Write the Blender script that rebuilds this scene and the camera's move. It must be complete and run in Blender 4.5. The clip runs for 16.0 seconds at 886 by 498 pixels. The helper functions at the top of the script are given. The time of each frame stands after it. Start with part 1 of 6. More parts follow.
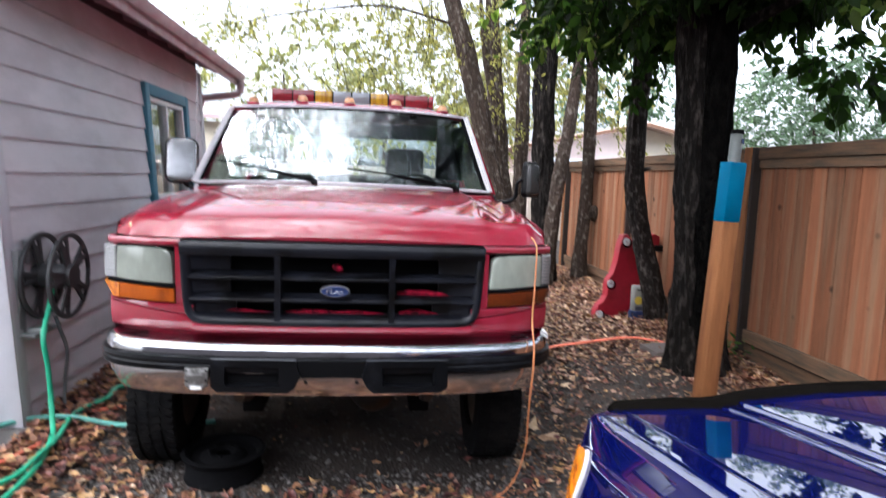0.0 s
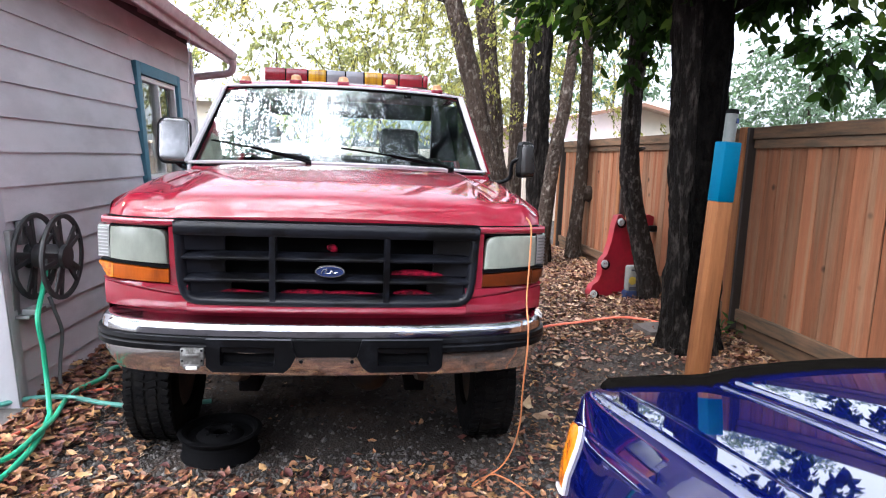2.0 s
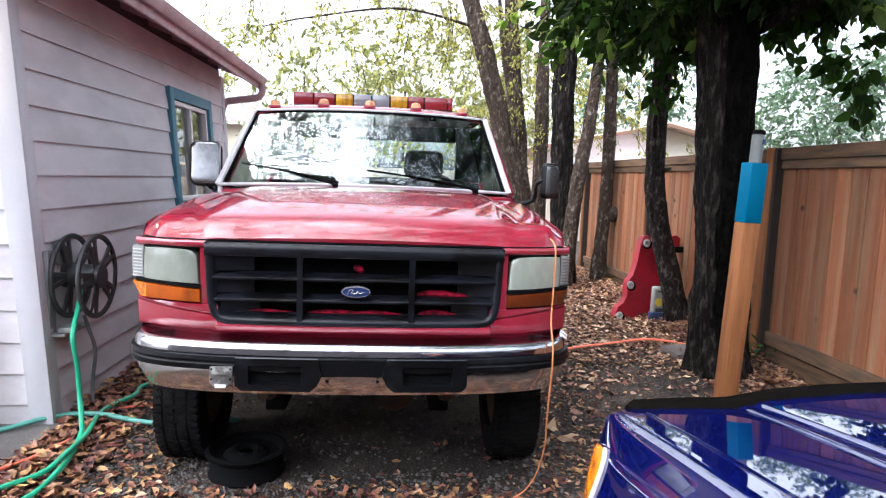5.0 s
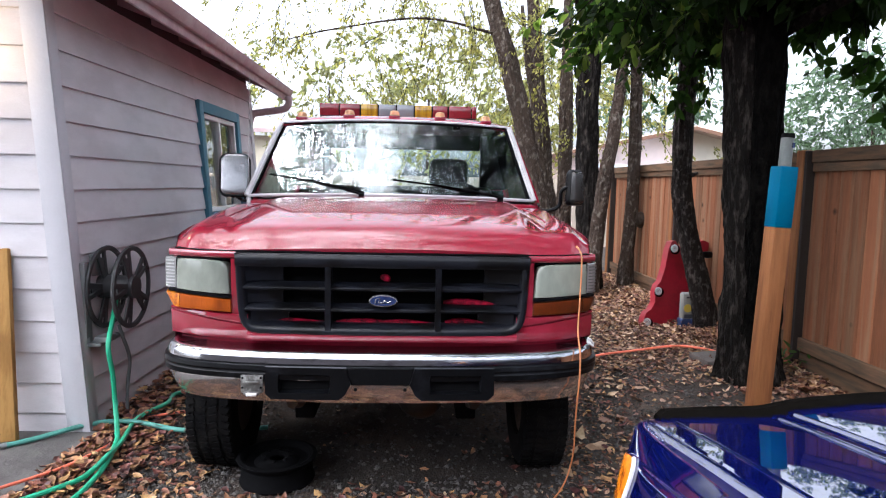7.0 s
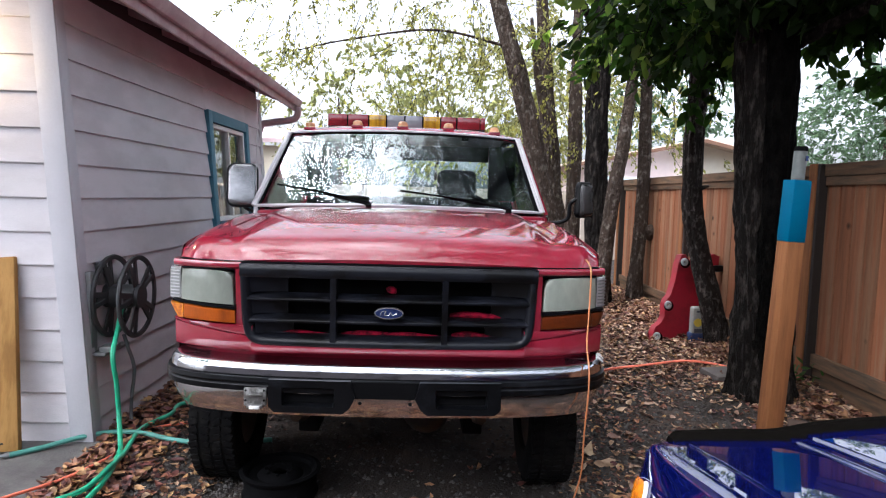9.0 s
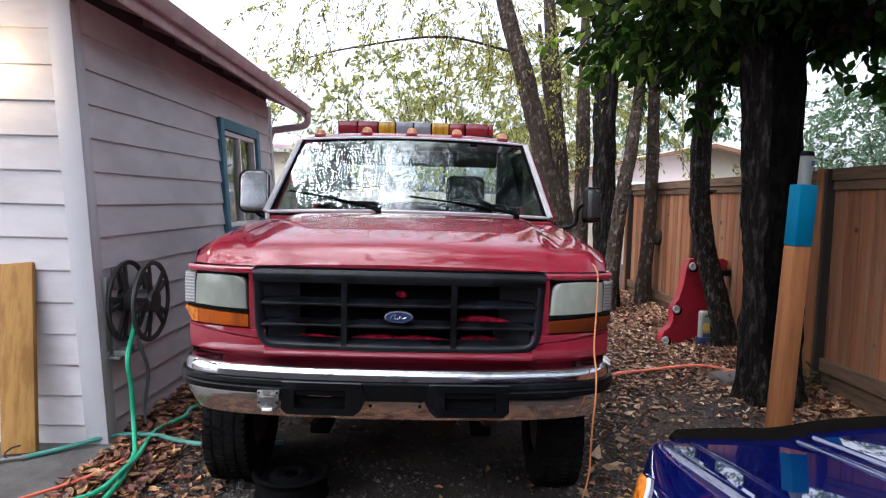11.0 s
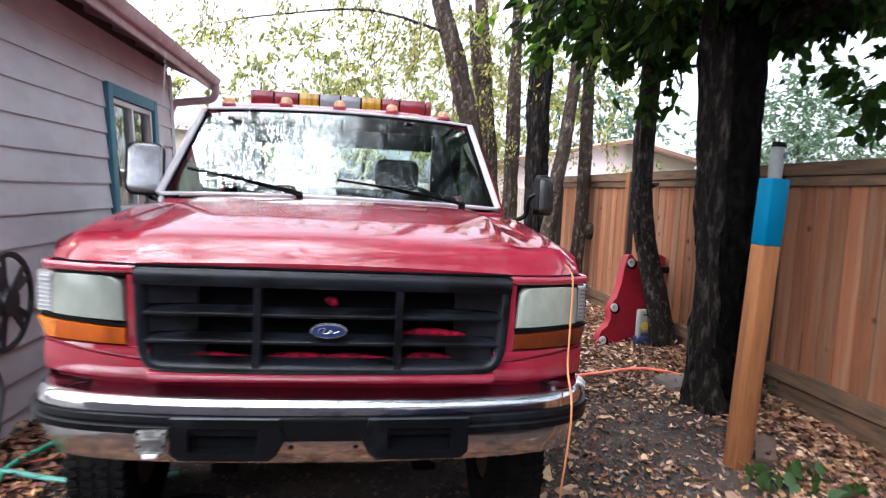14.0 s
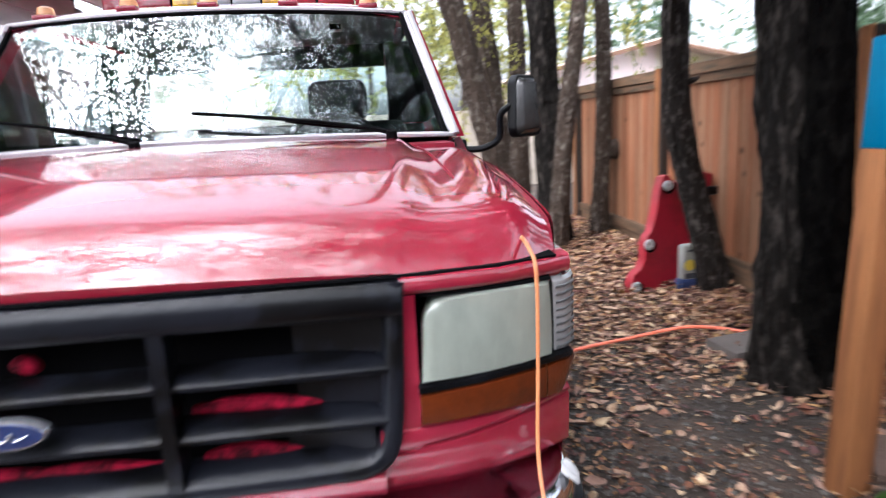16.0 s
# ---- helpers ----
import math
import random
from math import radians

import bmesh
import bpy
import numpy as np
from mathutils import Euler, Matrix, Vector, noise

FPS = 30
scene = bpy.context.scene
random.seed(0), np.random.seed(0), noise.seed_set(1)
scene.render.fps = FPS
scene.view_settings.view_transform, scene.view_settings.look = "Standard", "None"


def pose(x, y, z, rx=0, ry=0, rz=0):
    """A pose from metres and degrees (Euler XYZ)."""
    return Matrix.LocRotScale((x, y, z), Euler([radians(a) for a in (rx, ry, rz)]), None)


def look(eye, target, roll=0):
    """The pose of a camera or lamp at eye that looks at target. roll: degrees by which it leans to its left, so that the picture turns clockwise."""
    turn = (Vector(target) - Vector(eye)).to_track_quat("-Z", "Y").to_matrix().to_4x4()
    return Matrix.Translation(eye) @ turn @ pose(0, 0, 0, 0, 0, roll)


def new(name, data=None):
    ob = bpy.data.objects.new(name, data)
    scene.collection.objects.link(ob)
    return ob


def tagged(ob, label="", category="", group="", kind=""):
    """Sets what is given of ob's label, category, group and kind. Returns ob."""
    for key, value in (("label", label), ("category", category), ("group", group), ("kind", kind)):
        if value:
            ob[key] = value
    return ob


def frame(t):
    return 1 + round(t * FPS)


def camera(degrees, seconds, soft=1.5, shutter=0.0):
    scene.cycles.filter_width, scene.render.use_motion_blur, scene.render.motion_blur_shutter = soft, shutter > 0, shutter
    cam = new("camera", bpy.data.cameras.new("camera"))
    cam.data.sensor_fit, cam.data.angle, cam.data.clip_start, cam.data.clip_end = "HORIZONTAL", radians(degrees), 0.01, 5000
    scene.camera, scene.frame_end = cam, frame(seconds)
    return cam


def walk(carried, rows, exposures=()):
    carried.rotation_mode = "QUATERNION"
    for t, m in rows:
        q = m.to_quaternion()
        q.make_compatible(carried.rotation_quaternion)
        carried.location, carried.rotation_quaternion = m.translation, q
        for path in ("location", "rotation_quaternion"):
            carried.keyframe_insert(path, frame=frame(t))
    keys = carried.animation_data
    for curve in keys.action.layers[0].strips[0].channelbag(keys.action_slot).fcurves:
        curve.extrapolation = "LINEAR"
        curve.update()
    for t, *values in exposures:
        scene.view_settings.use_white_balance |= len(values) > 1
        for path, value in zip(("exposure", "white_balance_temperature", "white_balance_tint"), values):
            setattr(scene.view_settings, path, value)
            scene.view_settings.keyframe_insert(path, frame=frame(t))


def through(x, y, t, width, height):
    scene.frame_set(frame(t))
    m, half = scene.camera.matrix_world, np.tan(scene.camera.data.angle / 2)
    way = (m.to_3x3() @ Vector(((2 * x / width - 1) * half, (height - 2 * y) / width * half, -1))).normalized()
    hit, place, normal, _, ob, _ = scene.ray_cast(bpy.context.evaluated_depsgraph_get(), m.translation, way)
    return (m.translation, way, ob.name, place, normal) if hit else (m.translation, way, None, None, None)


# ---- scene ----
cam = camera(70.4, 16.0, soft=1.15, shutter=0.9)
PATH = [
    (0, (0.157, -2.729, 1.423), (0.379, -0.754, 1.199), 2.2),
    (0.5, (0.156, -2.695, 1.407), (0.429, -0.737, 1.109), 3.7),
    (1, (0.157, -2.741, 1.418), (0.433, -0.778, 1.15), 2.6),
    (1.5, (0.154, -2.747, 1.424), (0.39, -0.775, 1.189), 2.1),
    (2, (0.157, -2.731, 1.42), (0.397, -0.766, 1.136), 2.2),
    (2.5, (0.151, -2.737, 1.416), (0.379, -0.766, 1.164), 3.6),
    (3, (0.154, -2.734, 1.416), (0.373, -0.764, 1.149), 3.0),
    (3.5, (0.152, -2.742, 1.42), (0.349, -0.769, 1.157), 3.1),
    (4, (0.152, -2.749, 1.42), (0.35, -0.774, 1.177), 3.0),
    (6.5, (0.151, -2.768, 1.438), (0.235, -0.781, 1.224), 0.8),
    (7, (0.147, -2.774, 1.436), (0.229, -0.786, 1.233), 1.2),
    (7.5, (0.146, -2.781, 1.439), (0.235, -0.792, 1.252), 1.3),
    (8, (0.145, -2.779, 1.437), (0.227, -0.79, 1.24), 1.4),
    (8.5, (0.142, -2.792, 1.437), (0.217, -0.8, 1.273), 1.8),
    (9, (0.152, -2.737, 1.438), (0.208, -0.745, 1.269), 1.6),
    (11.5, (0.147, -2.791, 1.444), (0.17, -0.797, 1.292), 1.3),
    (12, (0.143, -2.788, 1.447), (0.161, -0.795, 1.287), 1.1),
    (12.5, (0.15, -2.781, 1.445), (0.205, -0.789, 1.266), 0.9),
    (13, (0.056, -2.652, 1.45), (0.284, -0.688, 1.148), 7.0),
    (13.5, (-0.047, -2.507, 1.46), (0.219, -0.532, 1.295), 1.1),
    (14, (0.058, -2.211, 1.417), (0.355, -0.241, 1.241), 2.9),
    (14.5, (0.218, -1.894, 1.42), (0.335, 0.087, 1.169), 0.7),
    (15, (0.209, -1.554, 1.42), (0.425, 0.407, 1.094), -0.9),
    (15.5, (0.362, -1.272, 1.391), (0.732, 0.66, 1.027), 0.3),
    (16, (0.633, -1.034, 1.379), (0.811, 0.92, 0.99), -3.0),
]
E = 2.11
walk(cam, [(t, look(eye, target, roll)) for t, eye, target, roll in PATH],
     [(t, E + s, 5880, 12) for t, s in ((0, 0.26), (0.5, 0.50), (1.0, 0.66), (2.0, 0.55), (2.5, 0.62), (3.0, 0.58), (4.0, 0.59), (6.5, 0.23), (9.0, -0.04), (12.0, -0.2), (12.6, -0.2), (13.0, 0.26), (13.5, 0.10), (14.0, 0.39), (15.0, 0.21), (16.0, 0.46))])

# ---- light ----
world = bpy.data.worlds.new("world")
scene.world = world
world.use_nodes = True
wn, wl = world.node_tree.nodes, world.node_tree.links
wn.clear()
sky = wn.new("ShaderNodeTexSky")
sky.sky_type, sky.sun_disc = "NISHITA", False
sky.sun_elevation, sky.sun_rotation = radians(58), radians(240)
sky.air_density, sky.dust_density, sky.ozone_density = 1.0, 6.0, 1.0
grey = wn.new("ShaderNodeHueSaturation")
grey.inputs["Saturation"].default_value = 0.22
bg = wn.new("ShaderNodeBackground")
bg.inputs["Strength"].default_value = 0.15
wo = wn.new("ShaderNodeOutputWorld")
wl.new(sky.outputs[0], grey.inputs["Color"])
wl.new(grey.outputs[0], bg.inputs["Color"])
wl.new(bg.outputs[0], wo.inputs["Surface"])
sun_data = bpy.data.lights.new("sun", "SUN")
sun_data.energy, sun_data.angle, sun_data.color = 0.8, radians(70), (1.0, 0.97, 0.93)
sun = new("sun", sun_data)
sun.matrix_basis = look((-6, -3.5, 11), (0, 0, 0))

# ---- materials ----
MATS = {}


def material(name, colour, rough=0.6, metal=0.0, vary=0.15, scale=6.0, fine=60.0, bump=0.1, coat=0.0, second=None,
             mix_scale=2.0, mix_low=0.45, mix_high=0.62, island=0.0, random_object=0.0, stretch=(1, 1, 1), transmission=0.0, ior=1.45, through=None, depth=0.01, specular=0.5, knots=0.0, flat_axis=0):
    """A procedural surface: two scales of colour change, optional stains of a second colour, fine relief."""
    m = bpy.data.materials.new(name)
    m.use_nodes = True
    n, l = m.node_tree.nodes, m.node_tree.links
    p = n["Principled BSDF"]
    p.inputs["Roughness"].default_value, p.inputs["Metallic"].default_value = rough, metal
    p.inputs["Coat Weight"].default_value, p.inputs["Coat Roughness"].default_value = coat, 0.025
    p.inputs["Transmission Weight"].default_value, p.inputs["IOR"].default_value = transmission, ior
    p.inputs["Specular IOR Level"].default_value = specular
    tc = n.new("ShaderNodeTexCoord")
    mp = n.new("ShaderNodeMapping")
    mp.inputs["Scale"].default_value = stretch
    l.new(tc.outputs["Object"], mp.inputs["Vector"])
    where = mp.outputs[0]
    if random_object:
        oi = n.new("ShaderNodeObjectInfo")
        sh = n.new("ShaderNodeVectorMath")
        sh.operation = "MULTIPLY_ADD"
        sh.inputs[1].default_value, = ((1, 1, 1),)
        cx = n.new("ShaderNodeCombineXYZ")
        mu = n.new("ShaderNodeMath")
        mu.operation = "MULTIPLY"
        mu.inputs[1].default_value = 37.0
        l.new(oi.outputs["Random"], mu.inputs[0])
        for i in range(3):
            l.new(mu.outputs[0], cx.inputs[i])
        l.new(mp.outputs[0], sh.inputs[0])
        l.new(cx.outputs[0], sh.inputs[2])
        where = sh.outputs[0]
    big, small = n.new("ShaderNodeTexNoise"), n.new("ShaderNodeTexNoise")
    big.inputs["Scale"].default_value, small.inputs["Scale"].default_value = scale, fine
    big.inputs["Detail"].default_value, small.inputs["Detail"].default_value = 5, 4
    for t in (big, small):
        l.new(where, t.inputs["Vector"])
    col = None
    base = n.new("ShaderNodeRGB")
    base.outputs[0].default_value = (*colour, 1)
    col = base.outputs[0]
    if second:
        st = n.new("ShaderNodeTexNoise")
        st.inputs["Scale"].default_value, st.inputs["Detail"].default_value, st.inputs["Roughness"].default_value = mix_scale, 8, 0.62
        l.new(where, st.inputs["Vector"])
        mr = n.new("ShaderNodeMapRange")
        mr.inputs["From Min"].default_value, mr.inputs["From Max"].default_value = mix_low, mix_high
        l.new(st.outputs[0], mr.inputs["Value"])
        mx = n.new("ShaderNodeMix")
        mx.data_type = "RGBA"
        l.new(mr.outputs[0], mx.inputs["Factor"])
        l.new(col, mx.inputs["A"])
        mx.inputs["B"].default_value = (*second, 1)
        col = mx.outputs["Result"]
    if knots:
        vo = n.new("ShaderNodeTexVoronoi")
        vo.inputs["Scale"].default_value = knots
        sq = n.new("ShaderNodeMapping")
        sq.inputs["Scale"].default_value = [0.0 if i == flat_axis else 1 / q for i, q in enumerate(stretch)]
        l.new(where, sq.inputs["Vector"])
        l.new(sq.outputs[0], vo.inputs["Vector"])
        kr = n.new("ShaderNodeMapRange")
        kr.inputs["From Min"].default_value, kr.inputs["From Max"].default_value = 0.045, 0.12
        kr.inputs["To Min"].default_value, kr.inputs["To Max"].default_value = 0.28, 1.0
        l.new(vo.outputs["Distance"], kr.inputs["Value"])
        km = n.new("ShaderNodeVectorMath")
        km.operation = "SCALE"
        l.new(col, km.inputs[0])
        l.new(kr.outputs[0], km.inputs["Scale"])
        col = km.outputs[0]
    hs = n.new("ShaderNodeHueSaturation")
    l.new(col, hs.inputs["Color"])
    add = n.new("ShaderNodeMath")
    add.operation = "MULTIPLY_ADD"
    add.inputs[1].default_value, add.inputs[2].default_value = 2 * vary, 1 - vary * 1.5
    l.new(big.outputs[0], add.inputs[0])
    val = add.outputs[0]
    add2 = n.new("ShaderNodeMath")
    add2.operation = "MULTIPLY_ADD"
    add2.inputs[1].default_value = vary
    l.new(small.outputs[0], add2.inputs[0])
    l.new(val, add2.inputs[2])
    val = add2.outputs[0]
    for amount, kind in ((island, "g"), (random_object, "o")):
        if amount:
            g = n.new("ShaderNodeNewGeometry" if kind == "g" else "ShaderNodeObjectInfo")
            src = g.outputs["Random Per Island" if kind == "g" else "Random"]
            a3 = n.new("ShaderNodeMath")
            a3.operation = "MULTIPLY_ADD"
            a3.inputs[1].default_value = amount
            l.new(src, a3.inputs[0])
            sb = n.new("ShaderNodeMath")
            sb.operation = "SUBTRACT"
            sb.inputs[1].default_value = amount / 2
            l.new(val, sb.inputs[0])
            l.new(sb.outputs[0], a3.inputs[2])
            val = a3.outputs[0]
            if kind == "g":
                hu = n.new("ShaderNodeMath")
                hu.operation = "MULTIPLY_ADD"
                hu.inputs[1].default_value, hu.inputs[2].default_value = 0.05 * amount, 0.5 - 0.03 * amount
                l.new(src, hu.inputs[0])
                l.new(hu.outputs[0], hs.inputs["Hue"])
    l.new(val, hs.inputs["Value"])
    l.new(hs.outputs[0], p.inputs["Base Color"])
    if bump:
        b = n.new("ShaderNodeBump")
        b.inputs["Strength"].default_value, b.inputs["Distance"].default_value = bump, depth
        l.new(small.outputs[0], b.inputs["Height"])
        l.new(b.outputs[0], p.inputs["Normal"])
    if rough > 0.12 and not transmission:
        ra = n.new("ShaderNodeMath")
        ra.operation = "MULTIPLY_ADD"
        ra.inputs[1].default_value, ra.inputs[2].default_value = 0.25 * rough, rough * 0.88
        l.new(big.outputs[0], ra.inputs[0])
        l.new(ra.outputs[0], p.inputs["Roughness"])
    if through:
        tr = n.new("ShaderNodeBsdfTranslucent")
        h2 = n.new("ShaderNodeHueSaturation")
        h2.inputs["Color"].default_value = (*through, 1)
        l.new(val, h2.inputs["Value"])
        l.new(h2.outputs[0], tr.inputs["Color"])
        ms = n.new("ShaderNodeMixShader")
        ms.inputs[0].default_value = 0.5
        l.new(p.outputs[0], ms.inputs[1])
        l.new(tr.outputs[0], ms.inputs[2])
        l.new(ms.outputs[0], n["Material Output"].inputs["Surface"])
    MATS[name] = m
    return m


red_paint = material("red_paint", (0.235, 0.007, 0.022), 0.5, vary=0.10, scale=1.6, fine=14, bump=0.006, depth=0.004, coat=1.0, stretch=(1, 2.2, 1), specular=0.05, second=(0.265, 0.020, 0.040), mix_scale=2.2)
cord_tan = material("cord_tan", (0.52, 0.19, 0.075), 0.45, vary=0.1)
red_paint.node_tree.nodes["Principled BSDF"].inputs["Coat IOR"].default_value = 1.8
red_paint.node_tree.nodes["Principled BSDF"].inputs["Coat Roughness"].default_value = 0.065
red_dull = material("red_dull", (0.17, 0.007, 0.019), 0.45, specular=0.06, vary=0.25, bump=0.02, coat=0.2)
chrome = material("chrome", (0.52, 0.535, 0.57), 0.10, 1.0, vary=0.10, bump=0.05, scale=9, fine=22, second=(0.17, 0.16, 0.16), mix_scale=9, mix_low=0.52, mix_high=0.72, stretch=(1, 1, 3))
bright_trim = material("bright_trim", (0.50, 0.48, 0.50), 0.35, 0.0, vary=0.08)
black_plastic = material("black_plastic", (0.0030, 0.0032, 0.004), 0.34, specular=0.16, vary=0.3, bump=0.10, scale=8, fine=60, second=(0.014, 0.015, 0.019), mix_scale=9, mix_low=0.54, mix_high=0.75)
faded_plastic = material("faded_plastic", (0.0065, 0.0072, 0.0105), 0.30, specular=0.28, vary=0.45, bump=0.08, scale=6, fine=70, second=(0.002, 0.002, 0.0024), mix_scale=7, mix_low=0.50, mix_high=0.56)
red_grimy = material("red_grimy", (0.30, 0.008, 0.030), 0.6, specular=0.05, vary=0.3, bump=0.1, second=(0.025, 0.004, 0.006), mix_scale=22, mix_low=0.42, mix_high=0.62)
amber_clear = material("amber_clear", (0.60, 0.18, 0.003), 0.25, vary=0.35, scale=30, coat=0.4, second=(0.34, 0.07, 0.002), mix_scale=45, bump=0.5, fine=120)
black_dark = material("black_dark", (0.004, 0.004, 0.0045), 0.8, specular=0.04, vary=0.3)
rubber = material("rubber", (0.0055, 0.0055, 0.006), 0.85, specular=0.06, vary=0.3, bump=0.2, fine=90, second=(0.011, 0.0105, 0.010), mix_scale=6)
rust_steel = material("rust_steel", (0.03, 0.026, 0.024), 0.6, 0.3, vary=0.4, bump=0.3, second=(0.06, 0.035, 0.02), mix_scale=7)
chrome_dull = material("chrome_dull", (0.52, 0.49, 0.49), 0.13, 0.95, vary=0.25, bump=0.35, scale=9, fine=9, second=(0.22, 0.17, 0.15), mix_scale=9, mix_low=0.50, mix_high=0.66, stretch=(1, 1, 2))
headlamp = material("headlamp", (0.25, 0.27, 0.23), 0.16, vary=0.16, scale=4, fine=10, bump=0.02, coat=0.8, second=(0.13, 0.14, 0.118), mix_scale=3.5, mix_low=0.42, mix_high=0.7, stretch=(1, 1, 0.5))
clear_lens = material("clear_lens", (0.24, 0.24, 0.24), 0.25, vary=0.1, coat=1.0, bump=0.3, fine=120, stretch=(0.1, 0.1, 1))
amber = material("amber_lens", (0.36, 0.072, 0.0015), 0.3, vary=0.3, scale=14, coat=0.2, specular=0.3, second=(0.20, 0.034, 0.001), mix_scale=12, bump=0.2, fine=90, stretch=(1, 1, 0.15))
amber_shaded = material("amber_shaded", (0.105, 0.019, 0.003), 0.3, vary=0.3, coat=0.4, bump=0.2, fine=90, second=(0.06, 0.012, 0.003), mix_scale=12)
amber_light = material("amber_marker", (0.85, 0.52, 0.30), 0.3, vary=0.1, coat=0.8, through=(0.9, 0.6, 0.36))
bar_red = material("bar_red", (0.22, 0.008, 0.016), 0.25, vary=0.25, coat=1.0, bump=0.4, fine=70, stretch=(1, 1, 0.1))
bar_yellow = material("bar_yellow", (0.56, 0.33, 0.008), 0.25, vary=0.3, coat=1.0, bump=0.4, fine=70, second=(0.30, 0.15, 0.004), mix_scale=16, stretch=(1, 1, 0.1))
bar_white = material("bar_white", (0.22, 0.24, 0.26), 0.2, vary=0.15, coat=1.0)
cabin_grey = material("cabin_grey", (0.09, 0.09, 0.09), 0.8, vary=0.2, bump=0.2)
cabin_dark = material("cabin_dark", (0.012, 0.012, 0.013), 0.7, vary=0.2)
emblem_blue = material("emblem_blue", (0.010, 0.022, 0.085), 0.2, vary=0.05, coat=1.0)
emblem_silver = material("emblem_silver", (0.45, 0.46, 0.50), 0.2, 0.8, vary=0.05)
tag_metal = material("tag_metal", (0.13, 0.125, 0.12), 0.45, 0.6, vary=0.3, second=(0.3, 0.3, 0.29), mix_scale=30, mix_low=0.5)
blue_paint = material("blue_paint", (0.0014, 0.0028, 0.045), 0.5, specular=0.0, vary=0.1, scale=2, bump=0.01, coat=1.0)
blue_paint.node_tree.nodes["Principled BSDF"].inputs["Coat IOR"].default_value = 2.6
siding = material("siding", (0.58, 0.555, 0.575), 0.65, vary=0.10, scale=2.5, fine=70, bump=0.12, random_object=0.06, second=(0.50, 0.475, 0.495), mix_scale=1.5, stretch=(1, 1, 2.5))
trim_paint = material("trim_paint", (0.48, 0.475, 0.505), 0.55, vary=0.08, bump=0.1)
backing = material("backing", (0.05, 0.048, 0.048), 0.8, vary=0.1)
seal_black = material("seal_black", (0.004, 0.0035, 0.003), 0.9, specular=0.0, vary=0.2, scale=20, bump=0.05)
blue_trim = material("blue_trim", (0.065, 0.20, 0.27), 0.6, vary=0.15, bump=0.15, fine=80, stretch=(4, 4, 1))
vinyl = material("vinyl", (0.72, 0.72, 0.70), 0.4, vary=0.06)
fascia_paint = material("fascia_paint", (0.42, 0.31, 0.32), 0.6, vary=0.15, bump=0.1, second=(0.50, 0.42, 0.42), mix_scale=5)
soffit_paint = material("soffit_paint", (0.40, 0.27, 0.29), 0.7, vary=0.15, bump=0.15)
shingle = material("shingle", (0.17, 0.15, 0.15), 0.9, vary=0.3, bump=0.5, fine=120)
concrete = material("concrete", (0.15, 0.145, 0.138), 0.8, vary=0.3, bump=0.4, second=(0.085, 0.08, 0.078), mix_scale=3)
cedar = material("cedar", (0.218, 0.086, 0.043), 0.75, specular=0.15, vary=0.42, scale=3, fine=26, bump=0.35, random_object=0.5, knots=3.6, second=(0.215, 0.116, 0.068), mix_scale=1.2, mix_low=0.46, mix_high=0.60, stretch=(9, 9, 0.55))
cedar_rail = material("cedar_rail", (0.135, 0.080, 0.048), 0.8, specular=0.15, vary=0.35, scale=4, fine=30, bump=0.35, random_object=0.3, second=(0.075, 0.055, 0.038), mix_scale=3, mix_low=0.44, stretch=(9, 0.9, 9))
pale_boards = material("pale_boards", (0.34, 0.29, 0.24), 0.8, specular=0.15, vary=0.4, scale=4, fine=26, bump=0.3, random_object=0.3, stretch=(9, 9, 0.7))
cedar_shade = material("cedar_shade", (0.022, 0.015, 0.012), 0.85, vary=0.3, bump=0.3, stretch=(8, 8, 0.8))
post_wood = material("post_wood", (0.235, 0.098, 0.038), 0.7, specular=0.15, vary=0.25, scale=4, fine=30, bump=0.2, second=(0.165, 0.066, 0.028), mix_scale=3, stretch=(9, 9, 0.6))
pine = material("pine", (0.36, 0.20, 0.065), 0.7, specular=0.15, knots=6.0, flat_axis=1, vary=0.2, scale=4, fine=26, bump=0.2, second=(0.25, 0.13, 0.04), mix_scale=2.5, stretch=(8, 8, 0.6))
cyan_paint = material("cyan_paint", (0.001, 0.10, 0.19), 0.6, specular=0.12, vary=0.12, bump=0.1)
pipe_grey = material("pipe_grey", (0.13, 0.14, 0.135), 0.45, specular=0.2, vary=0.3, scale=14, bump=0.03)
galvanised = material("galvanised", (0.24, 0.25, 0.25), 0.5, 0.5, vary=0.25, bump=0.1)
bark = material("bark", (0.042, 0.030, 0.023), 0.95, specular=0.15, vary=0.6, scale=9, fine=38, bump=1.0, depth=0.05, second=(0.13, 0.112, 0.096), mix_scale=20, mix_low=0.53, mix_high=0.66, stretch=(1, 1, 0.55))
bark_grey = material("bark_grey", (0.020, 0.016, 0.014), 0.95, specular=0.15, vary=0.6, scale=9, fine=38, bump=1.0, depth=0.05, second=(0.10, 0.088, 0.078), mix_scale=22, mix_low=0.52, mix_high=0.66, stretch=(1, 1, 0.55))
bark_dark = material("bark_dark", (0.0075, 0.0062, 0.0055), 0.95, specular=0.1, vary=0.6, scale=9, fine=34, bump=1.0, depth=0.06, second=(0.046, 0.039, 0.034), mix_scale=26, mix_low=0.50, mix_high=0.68, stretch=(1, 1, 0.32))
bark_shaded = material("bark_shaded", (0.0015, 0.0013, 0.0013), 0.9, specular=0.03, vary=0.5, scale=9, fine=34, bump=1.0, depth=0.05, second=(0.005, 0.0045, 0.004), mix_scale=20, stretch=(1, 1, 0.4))
